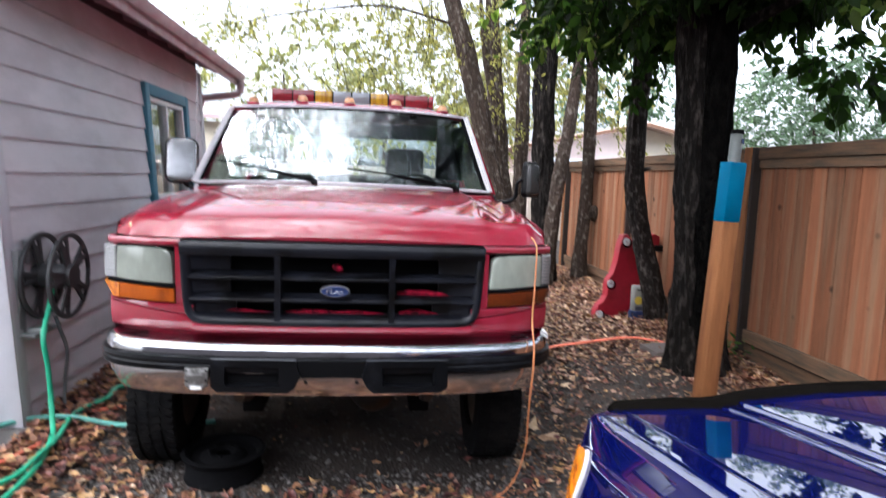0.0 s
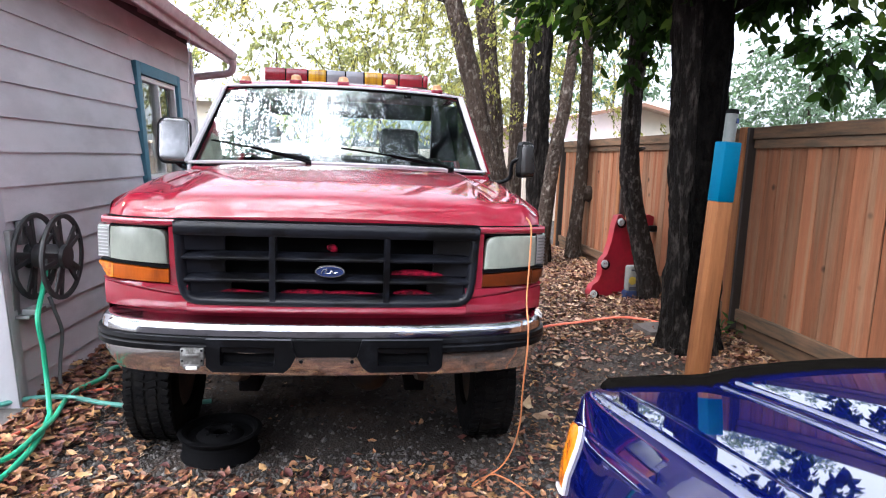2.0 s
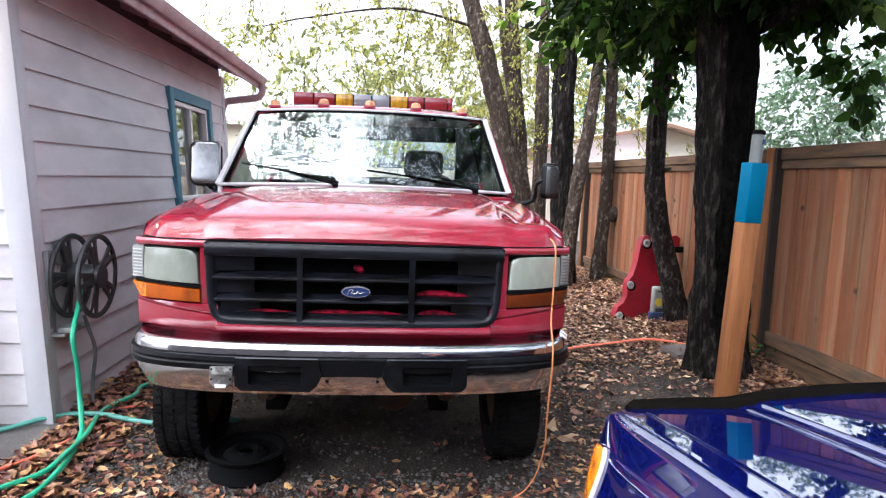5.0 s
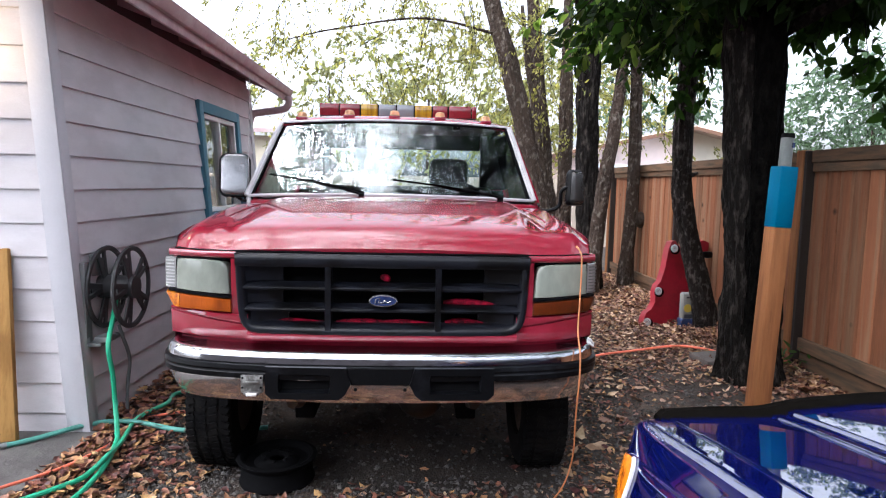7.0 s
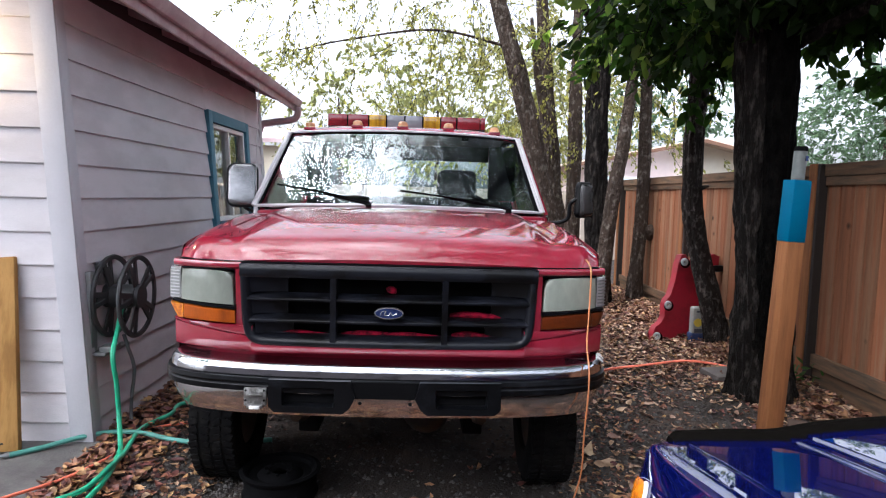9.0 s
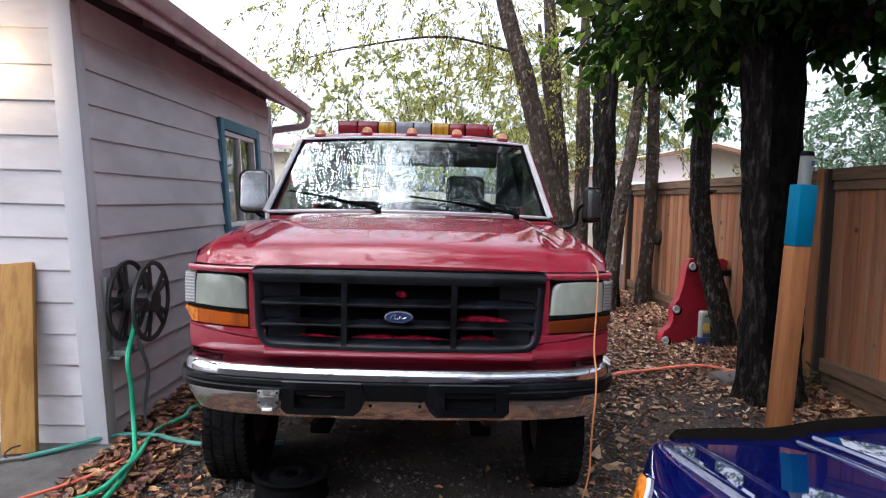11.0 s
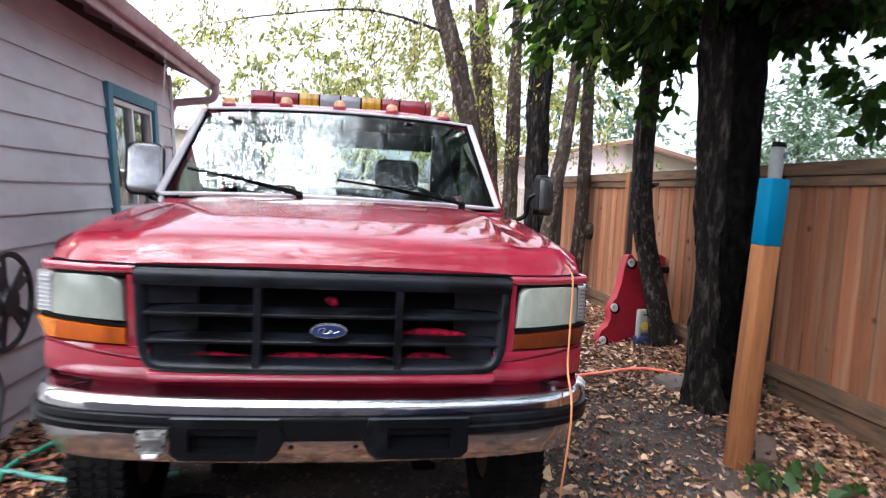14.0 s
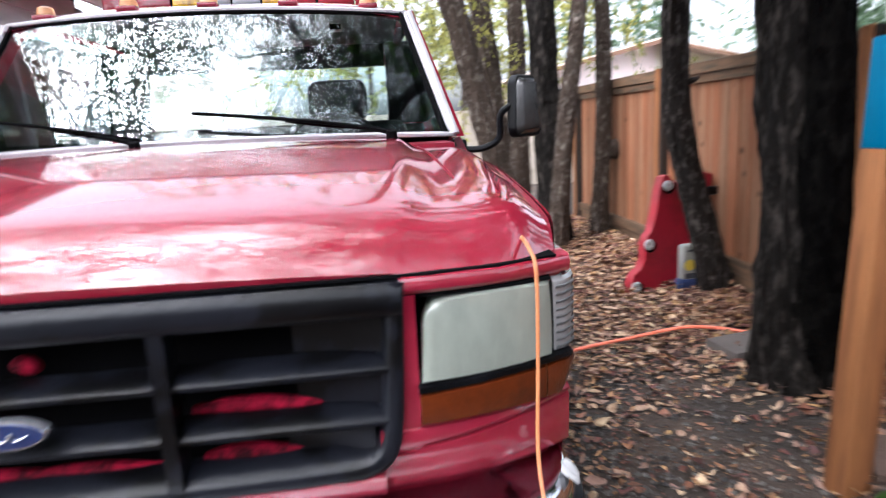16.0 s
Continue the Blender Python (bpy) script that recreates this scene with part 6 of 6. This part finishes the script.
for s in (-1, 1):
    car_pane("windshield", [(s * 0.03, -1.745, 1.13), (s * 0.88, -1.815, 1.13), (s * 0.74, -2.46, 1.72), (s * 0.03, -2.40, 1.72)])
    car_pane("side_window", [(s * 0.962, -2.15, 1.16), (s * 0.955, -3.55, 1.16), (s * 0.842, -3.55, 1.70), (s * 0.845, -2.62, 1.70)])
    car_pane("side_window", [(s * 0.955, -3.66, 1.16), (s * 0.95, -5.1, 1.16), (s * 0.838, -5.0, 1.70), (s * 0.842, -3.66, 1.70)])
car_pane("rear_window", [(0.84, -5.74, 1.18), (-0.84, -5.74, 1.18), (-0.70, -5.46, 1.68), (0.70, -5.46, 1.68)])

# ---- hose reel and hoses ----
RY, RZ = 1.31, 0.74
reel = thing("hose_reel", (WX, RY, 0.4), "black plastic wall-mounted hose reel", "hose reel")
for x in (-1.845, -1.69):
    bm = bmesh.new()
    lathe(bm, (x, RY, RZ), (1, 0, 0), [(0.235, -0.008), (0.262, -0.010), (0.266, 0.0), (0.262, 0.010), (0.235, 0.008)], 48)
    flange = part("flange", bm, reel_plastic, reel)
    bm = bmesh.new()
    lathe(bm, (x, RY, RZ), (1, 0, 0), [(0.03, -0.012), (0.075, -0.012), (0.08, 0.006), (0.03, 0.012)], 24)
    part("flange_hub", bm, reel_plastic, flange)
    for k in range(5):
        a = 2 * math.pi * k / 5 + 0.3
        for da, w in ((-0.16, 0.018), (0.16, 0.018)):
            m = Matrix.Translation((x, RY, RZ)) @ Matrix.Rotation(a + da, 4, "X")
            bm = bmesh.new()
            box(bm, (-0.007, -w, 0.06), (0.007, w, 0.245), 0.004, m, 1)
            part("spoke", bm, reel_plastic, flange)
        m = Matrix.Translation((x, RY, RZ)) @ Matrix.Rotation(a, 4, "X")
        bm = bmesh.new()
        box(bm, (-0.004, -0.022, 0.13), (0.004, 0.022, 0.20), 0, m)
        part("web", bm, reel_plastic, flange)
bm = bmesh.new()
disc(bm, (-1.93, RY, RZ), (1, 0, 0), 0.075, 0.075, 0.27, 24)
part("hub", bm, reel_plastic, reel)
bm = bmesh.new()
box(bm, (WX + 0.045, RY - 0.10, RZ + 0.08), (WX + 0.085, RY - 0.03, RZ + 0.22), 0.006)
box(bm, (WX + 0.055, RY - 0.24, RZ - 0.32), (WX + 0.09, RY - 0.17, RZ + 0.18), 0.004)
box(bm, (WX + 0.055, RY - 0.24, RZ - 0.335), (WX + 0.17, RY + 0.08, RZ - 0.315), 0.004)
box(bm, (WX + 0.12, RY - 0.22, RZ - 0.315), (WX + 0.20, RY - 0.10, RZ - 0.28), 0.006)
part("bracket", bm, galvanised, reel)


def run(name, pts, r, mat, label, cat, n=8, seg=8):
    b = bmesh.new()
    tube(b, smooth_path(pts, n), r, seg)
    return solo(name, b, mat, label, cat)


run("garden_hose", [(-1.77, 1.26, 0.66), (-1.74, 1.15, 0.56), (-1.70, 1.0, 0.43), (-1.69, 1.02, 0.25), (-1.685, 1.03, 0.07), (-1.63, 0.93, -0.075), (-1.58, 0.81, -0.09), (-1.50, 0.5, -0.095), (-1.48, 0.2, -0.10), (-1.52, 0.05, -0.10), (-1.62, -0.2, -0.095), (-1.75, -0.6, -0.09)], 0.015, hose_green, "bright green garden hose running down from the reel", "hose")
run("garden_hose", [(-1.2, 2.1, -0.15), (-1.42, 1.9, -0.14), (-1.57, 1.70, -0.10), (-1.55, 1.47, -0.09), (-1.61, 1.28, -0.09), (-1.62, 1.12, -0.09), (-1.55, 0.81, -0.085), (-1.515, 0.56, -0.065), (-1.53, 0.35, -0.08), (-1.61, 0.22, -0.08), (-1.76, 0.05, -0.08), (-2.0, -0.2, -0.07)], 0.014, hose_green, "green garden hose lying over fallen leaves", "hose")
run("garden_hose", [(-2.165, 0.755, -0.088), (-2.05, 0.86, -0.086), (-1.88, 1.0, -0.07), (-1.75, 1.09, -0.075), (-1.59, 1.11, -0.085), (-1.33, 1.09, -0.125), (-1.05, 1.12, -0.145), (-0.8, 1.2, -0.15)], 0.015, hose_teal, "faded teal hose crossing the slab edge", "hose")
valve = thing("hose_valve", (-2.24, 0.71, -0.105), "metal hose coupling and tap lying on the slab", "valve")
bm = bmesh.new()
tube(bm, [(-2.16, 0.758, -0.088), (-2.22, 0.722, -0.086), (-2.29, 0.68, -0.086)], 0.011, 10)
tube(bm, [(-2.165, 0.755, -0.088), (-2.185, 0.743, -0.088)], 0.017, 12)
tube(bm, [(-2.285, 0.683, -0.082), (-2.283, 0.655, -0.09), (-2.28, 0.625, -0.094)], 0.010, 10)
part("coupling", bm, galvanised, valve)
bm = bmesh.new()
tube(bm, smooth_path([(-2.25, 0.705, -0.078), (-2.265, 0.72, -0.055), (-2.245, 0.75, -0.035), (-2.21, 0.775, -0.03)], 4), 0.005, 6)
part("lever", bm, rust_steel, valve)
run("supply_hose", [(-1.80, 1.35, 0.48), (-1.77, 1.34, 0.40), (-1.74, 1.36, 0.25), (-1.76, 1.36, 0.05), (-1.74, 1.32, -0.10), (-1.66, 1.30, -0.12), (-1.55, 1.36, -0.13)], 0.012, hose_grey, "grey supply hose hanging below the reel", "hose")
run("extension_cord", [(-1.1, 1.55, -0.15), (-1.45, 1.40, -0.13), (-1.63, 1.24, -0.125), (-1.61, 0.95, -0.115), (-1.645, 0.60, -0.085), (-1.72, 0.42, -0.08), (-1.84, 0.2, -0.06), (-2.0, 0.0, -0.06)], 0.009, cord_orange, "orange extension cord lying beside the green hose", "cord")
run("extension_cord", [(0.885, 0.10, 1.165), (0.888, 0.05, 1.15), (0.892, 0.022, 1.11), (0.887, 0.005, 0.95), (0.875, -0.03, 0.80), (0.870, -0.10, 0.712), (0.868, -0.118, 0.62), (0.865, -0.10, 0.47), (0.872, -0.06, 0.36), (0.885, 0.0, 0.21), (0.882, 0.10, 0.034), (0.85, 0.17, -0.09), (0.80, 0.20, -0.15), (0.72, 0.15, -0.158), (0.69, 0.10, -0.158), (0.74, 0.13, -0.15), (0.80, 0.18, -0.14), (0.86, 0.175, -0.155), (0.93, 0.07, -0.158), (1.0, -0.15, -0.158), (0.98, -0.5, -0.158)], 0.0038, cord_tan, "orange extension cord hanging from the truck's hood", "cord")
run("extension_cord", [(1.30, 2.46, -0.13), (1.5, 2.49, -0.07), (1.74, 2.50, -0.005), (2.05, 2.48, 0.045), (2.38, 2.47, 0.09), (2.60, 2.42, 0.085), (2.76, 2.30, 0.08), (3.02, 2.2, 0.11), (3.07, 2.05, 0.11), (3.08, 1.90, 0.09), (3.08, 1.80, 0.03)], 0.0105, cord_orange, "orange extension cord across the ground behind the trees", "cord")

# ---- wheel rim on the ground under the bumper ----
bm = bmesh.new()
sx, sy = -0.59, 0.52
lathe(bm, (sx, sy, -0.165), (0, 0, 1), [(0.17, 0.0), (0.195, 0.0), (0.20, 0.012), (0.19, 0.03), (0.188, 0.10), (0.207, 0.118), (0.212, 0.134), (0.205, 0.136), (0.19, 0.138), (0.172, 0.128), (0.163, 0.108), (0.12, 0.104), (0.10, 0.122), (0.06, 0.128), (0.04, 0.118), (0.04, 0.105), (0.12, 0.098), (0.165, 0.09)], 48)
wr = solo("wheel_rim", bm, black_dark, "black steel wheel rim lying on the gravel", "wheel rim")
BASE[wr.name] = Vector()
for k in range(8):
    a = 2 * math.pi * k / 8
    bm = bmesh.new()
    disc(bm, (sx + 0.075 * math.cos(a), sy + 0.075 * math.sin(a), -0.042), (0, 0, 1), 0.01, 0.008, 0.012, 8)
    part("bolt", bm, black_dark, wr)

# ---- red cut-out board leaning on the slender tree ----
toy = thing("ride_on_toy", (2.7, 3.45, 0.04), "red moulded ride-on toy car standing on end against a tree", "toy car")
TM = Matrix.Translation((2.45, 3.43, 0.04)) @ Matrix.Rotation(radians(8), 4, "Z") @ Matrix.Rotation(radians(-4), 4, "X")
outline = [(0.0, 0.0), (0.02, 0.08), (0.05, 0.14), (0.12, 0.18), (0.165, 0.25), (0.165, 0.36), (0.19, 0.42), (0.235, 0.46), (0.29, 0.60), (0.33, 0.78), (0.37, 0.87), (0.42, 0.88), (0.47, 0.82), (0.56, 0.83), (0.68, 0.85), (0.79, 0.885), (0.87, 0.86), (0.86, 0.75), (0.76, 0.64), (0.74, 0.3), (0.72, 0.0)]
bm = bmesh.new()
rings(bm, [[TM @ Vector((x * 0.84, y, z)) for x, z in outline] for y in (0.0, 0.10)])
bevel_all(bm, 0.012, 2)
part("shell", bm, toy_red, toy)
for x, z in ((0.335, 0.80), (0.165, 0.365), (0.05, 0.05)):
    bm = bmesh.new()
    lathe(bm, TM @ Vector((x, -0.004, z)), TM.to_3x3() @ Vector((0, -1, 0)), [(0.008, 0.0), (0.036, 0.0), (0.041, 0.010), (0.036, 0.016), (0.023, 0.018), (0.019, 0.008), (0.008, 0.010)], 20)
    w = part("toy_wheel", bm, white_paint, toy, "white toy wheel")
    bm = bmesh.new()
    lathe(bm, TM @ Vector((x + 0.01, -0.006, z - 0.012)), TM.to_3x3() @ Vector((0, -1, 0)), [(0.034, 0.0), (0.050, 0.0), (0.050, 0.01), (0.034, 0.01)], 20)
    part("tyre", bm, black_dark, w)
bm = bmesh.new()
box(bm, (0.66, -0.04, 0.70), (0.76, 0.03, 0.77), 0.02, TM)
part("seat", bm, black_plastic, toy)

# ---- sack beside the toy ----
sack = thing("sack", (2.90, 3.36, 0.03), "white and dark blue printed plastic sack on the leaves", "sack")
SM = Matrix.Translation((2.90, 3.36, 0.03)) @ Matrix.Rotation(radians(6), 4, "Z") @ Matrix.Diagonal((0.78, 0.85, 0.78, 1))
bm = bmesh.new()
box(bm, (-0.12, -0.03, 0.13), (0.13, 0.06, 0.49), 0.03, SM, 3)
part("upper", bm, sack_white, sack)
bm = bmesh.new()
box(bm, (-0.14, -0.04, 0.0), (0.14, 0.07, 0.16), 0.03, SM, 3)
part("lower", bm, sack_blue, sack)
for a, b, c, d in ((-0.07, 0.08, 0.42, 0.44), (0.04, 0.06, 0.24, 0.33), (0.085, 0.105, 0.24, 0.33), (0.03, 0.11, 0.33, 0.35), (-0.09, 0.10, 0.16, 0.21)):
    bm = bmesh.new()
    box(bm, (a, -0.034, c), (b, -0.0305, d), 0, SM)
    part("print_bar", bm, print_dark, sack)
bm = bmesh.new()
disc(bm, SM @ Vector((-0.045, -0.0305, 0.29)), (0, -1, 0), 0.042, 0.042, 0.004, 16)
part("logo_shape", bm, print_yellow, sack)

# ---- pavers by the trees ----
for cx, cy, a, sc in ((2.64, 2.17, 0.25, 0.95), (2.95, 2.2, -0.4, 0.8)):
    bm = bmesh.new()
    m = Matrix.Translation((cx, cy, ground_z(cx, cy) + 0.02)) @ Matrix.Rotation(a, 4, "Z") @ Matrix.Rotation(0.08, 4, "X")
    box(bm, (-0.22 * sc, -0.12 * sc, -0.03), (0.22 * sc, 0.12 * sc, 0.035), 0.01, m)
    solo("paver", bm, brick_stone, "grey-brown concrete paver half under leaves", "paver", "pavers by the trees")

bm = bmesh.new()
m = Matrix.Translation((2.49, 1.0, ground_z(2.49, 1.0) + 0.02)) @ Matrix.Rotation(radians(-32), 4, "Z") @ Matrix.Rotation(radians(16), 4, "X")
box(bm, (-0.055, -0.115, -0.03), (0.055, 0.115, 0.05), 0.008, m)
solo("brick", bm, brick_brown, "dark brown brick lying against the timber post", "brick")

# ---- weeds at the fence's foot ----
r5 = np.random.default_rng(51)


def weed_clump(x, y, n, h, lo=0.04, hi=0.085, width=0.34):
    C = np.stack([x + r5.normal(size=n) * 0.07, y + r5.normal(size=n) * 0.10, np.full(n, ground_z(x, y)) + r5.uniform(0, h, n)], 1)
    D = r5.normal(size=(n, 3)) + np.array([0, 0, 0.6])
    me2 = leaf_mesh("weed", C, D, r5.uniform(lo, hi, n), weed, 51, width=width)
    tagged(new("weed", me2), "low green weeds growing at the fence foot", "weed", "weeds by the fence", "stuff")


weed_clump(3.02, 1.98, 70, 0.15)
weed_clump(2.22, 0.66, 14, 0.06, 0.06, 0.12, 0.55)
weed_clump(2.40, 0.62, 22, 0.09, 0.06, 0.14, 0.5)
weed_clump(2.66, 0.50, 10, 0.05, 0.06, 0.12, 0.5)

# ---- gravel and fallen leaves ----
r6 = np.random.default_rng(61)


def free_spot(x, y):
    if x < -1.775 and y < 1.11:
        return False
    if x < -1.82 and y > 1.0:
        return False
    return x < FX - 0.05


ico_v = np.array([(0, 0, 1), (0.9, 0, 0.1), (-0.3, 0.85, 0), (-0.6, -0.7, 0.1), (0.35, -0.75, -0.1), (0, 0, -0.8), (0.5, 0.6, 0.35)])
ico_f = np.array([(0, 1, 6), (0, 6, 2), (0, 2, 3), (0, 3, 4), (0, 4, 1), (5, 2, 6), (5, 6, 1), (5, 3, 2), (5, 4, 3), (5, 1, 4)])
P, S = [], []
while len(P) < 50000:
    x, y = r6.uniform(-1.9, 3.1), -1.2 + 7.0 * r6.random() ** 1.7
    if len(P) % 6 == 0:
        y = -1.2 - 2.6 * r6.random() ** 1.4
    dens = 1.0 if x < 1.2 else max(0.08, 1 - (x - 1.2) * 0.75)
    # fewer stones under the truck: darker soil stands for the deep shade
    dens *= 1 - 0.8 * sstep(0.25, 0.6, y) * sstep(1.0, 0.8, abs(x))
    if not free_spot(x, y) or r6.random() > dens:
        continue
    P.append((x, y, ground_z(x, y) + 0.002))
    S.append(0.007 + 0.014 * r6.random() ** 2)
P, S = np.array(P), np.array(S)
ang = r6.uniform(0, 6.28, len(P))
ca, sa = np.cos(ang)[:, None], np.sin(ang)[:, None]
vx = ico_v[None, :, 0] * ca - ico_v[None, :, 1] * sa
vy = ico_v[None, :, 0] * sa + ico_v[None, :, 1] * ca
V = np.stack([vx, vy, np.repeat(ico_v[None, :, 2] * 0.7, len(P), 0)], 2) * S[:, None, None] * r6.uniform(0.75, 1.25, (len(P), 7, 1)) + P[:, None, :]
F = (np.arange(len(P))[:, None, None] * 7 + ico_f[None]).reshape(-1, 3)
me = bpy.data.meshes.new("gravel")
me.from_pydata(V.reshape(-1, 3).tolist(), [], F.tolist())
me.materials.append(gravel_mat)
tagged(new("gravel", me), "loose dark grey crushed stone", "gravel", kind="stuff")


def bare(x, y):
    """How clear of leaves the ground is: sheltered by the truck, trodden before the thick tree."""
    under = 0.9 * sstep(0.12, 0.42, y) * sstep(1.0, 0.85, abs(x))
    trodden = 0.65 * sstep(1.15, 0.75, math.hypot((x - 2.15) / 0.7, (y - 1.15) / 0.62))
    return max(under, trodden)


def litter(name, n, sampler, size, mat, seed, label, lift=0.012):
    r = np.random.default_rng(seed)
    C, D = [], []
    while len(C) < n:
        x, y = sampler(r)
        if not free_spot(x, y) or r.random() < bare(x, y):
            continue
        C.append((x, y, ground_z(x, y) + lift * r.random() + 0.004))
        a = r.uniform(0, 6.28)
        D.append((math.cos(a), math.sin(a), r.normal() * 0.16))
    me3 = litter_mesh(name, np.array(C), np.array(D), size * r.uniform(0.55, 1.25, n), mat, seed)
    tagged(new(name, me3), label, "fallen leaves", kind="stuff")


def litter_mesh(name, c, d, s, mat, seed):
    """Curled dry leaves lying mostly flat: a bent midrib with a wavy blade on each side."""
    r = np.random.default_rng(seed + 1)
    n = len(c)
    d = d / np.linalg.norm(d, axis=1, keepdims=True)
    up = np.array([0, 0, 1.0]) + r.normal(size=(n, 3)) * 0.22
    side = np.cross(d, up)
    side /= np.linalg.norm(side, axis=1, keepdims=True)
    nor = np.cross(side, d)
    s = s[:, None]
    w = s * r.uniform(0.14, 0.30, (n, 1))
    cup = r.uniform(-0.2, 0.9, (n, 1))
    bend = s * r.uniform(-0.10, 0.35, (n, 1))
    sway = s * r.normal(size=(n, 1)) * 0.14
    cols = []
    for k, t in enumerate((0.0, 0.22, 0.5, 0.78, 1.0)):
        wide = w * (0.06, 0.78, 1.0, 0.66, 0.03)[k]
        mid = c + d * s * (t - 0.5) + nor * (bend * ((t - 0.5) ** 2) * 4) + side * sway * math.sin(3.1 * t)
        for e in (-1, 0, 1):
            lift = np.zeros((n, 1)) if e == 0 else wide * (cup + 0.35 * r.normal(size=(n, 1)))
            cols.append(mid + side * wide * e * r.uniform(0.85, 1.15, (n, 1)) + nor * lift)
    p = np.stack(cols, 1)
    quads = []
    for k in range(4):
        a = 3 * k
        quads += [[a, a + 1, a + 4, a + 3], [a + 1, a + 2, a + 5, a + 4]]
    f = (np.arange(n)[:, None, None] * 15 + np.array(quads)[None]).reshape(-1, 4)
    mesh = bpy.data.meshes.new(name)
    mesh.from_pydata(p.reshape(-1, 3).tolist(), [], f.tolist())
    mesh.shade_smooth()
    mesh.materials.append(mat)
    return mesh


def near_left(r):
    y = abs(r.normal())
    return r.uniform(-1.9, 0.8), -0.7 + (0.75 * y if r.random() < 0.8 else -0.9 * y)


def by_post(r):
    return r.uniform(1.5, 3.15), r.uniform(-0.4, 1.35)


def before_truck(r):
    return r.uniform(-0.9, 1.1), 0.45 - 0.8 * abs(r.normal())


def drift_house(r):
    return -1.82 + abs(r.normal()) * 0.28, r.uniform(0.0, 5.0)


def yard_right(r):
    while True:
        y = r.uniform(1.0, 7.8)
        if r.random() < 0.05 + 0.95 * sstep(1.9, 2.7, y):
            x = r.uniform(1.2, 3.15)
            if ((x - 2.05) / 0.55) ** 2 + ((y - 1.55) / 0.6) ** 2 > 1 or r.random() < 0.15:
                return x, y


def fence_drift(r):
    return 3.14 - abs(r.normal()) * 0.36, r.uniform(-0.8, 7.0)


def fence_front(r):
    return 3.14 - abs(r.normal()) * 0.6, r.uniform(-1.0, 2.2)


def yard_front(r):
    return r.uniform(1.0, 3.15), r.uniform(-0.5, 3.2)


def yard_near(r):
    while True:
        x, y = r.uniform(-1.7, 3.1), r.uniform(-3.0, 4.5)
        if not (abs(x) < 1.0 and y > 0.35) or r.random() < 0.2:
            return x, y


def everywhere(r):
    return r.uniform(-1.9, 3.1), r.uniform(-4.5, 8)


litter("fallen_leaves", 2750, near_left, 0.07, leaf_orange, 71, "brown curled leaves scattered over the gravel")
litter("fallen_leaves", 2600, drift_house, 0.075, leaf_orange, 72, "brown leaves drifted against the house wall", 0.05)
litter("fallen_leaves", 7000, yard_right, 0.062, leaf_dry, 73, "thick brown leaf litter under the trees", 0.03)
litter("fallen_leaves", 5600, yard_right, 0.060, leaf_pale, 74, "pale dry leaves among the litter under the trees", 0.04)
litter("fallen_leaves", 3000, fence_drift, 0.07, leaf_dry, 75, "brown leaves drifted along the fence", 0.05)
litter("fallen_leaves", 1300, yard_front, 0.055, leaf_orange, 78, "brown leaves scattered over the dark gravel")
litter("fallen_leaves", 420, before_truck, 0.06, leaf_orange, 82, "brown curled leaves on the gravel before the truck")
litter("fallen_leaves", 520, near_left, 0.055, leaf_pale, 79, "pale tan leaves among the brown ones")
litter("fallen_leaves", 1700, fence_front, 0.066, leaf_pale, 80, "large pale leaves by the fence")
litter("fallen_leaves", 420, by_post, 0.055, leaf_pale, 84, "tan leaves scattered round the timber post")
litter("fallen_leaves", 850, by_post, 0.058, leaf_dry, 83, "brown leaves scattered round the timber post")
litter("fallen_leaves", 110, yard_front, 0.125, leaf_pale, 81, "large pale tan leaves lying flat by the trees")
litter("leaf_scraps", 14000, yard_near, 0.030, leaf_dry, 77, "small brown leaf scraps trodden into the gravel")
litter("fallen_leaves", 4200, everywhere, 0.040, leaf_pale, 76, "small pale leaf scraps over the yard")
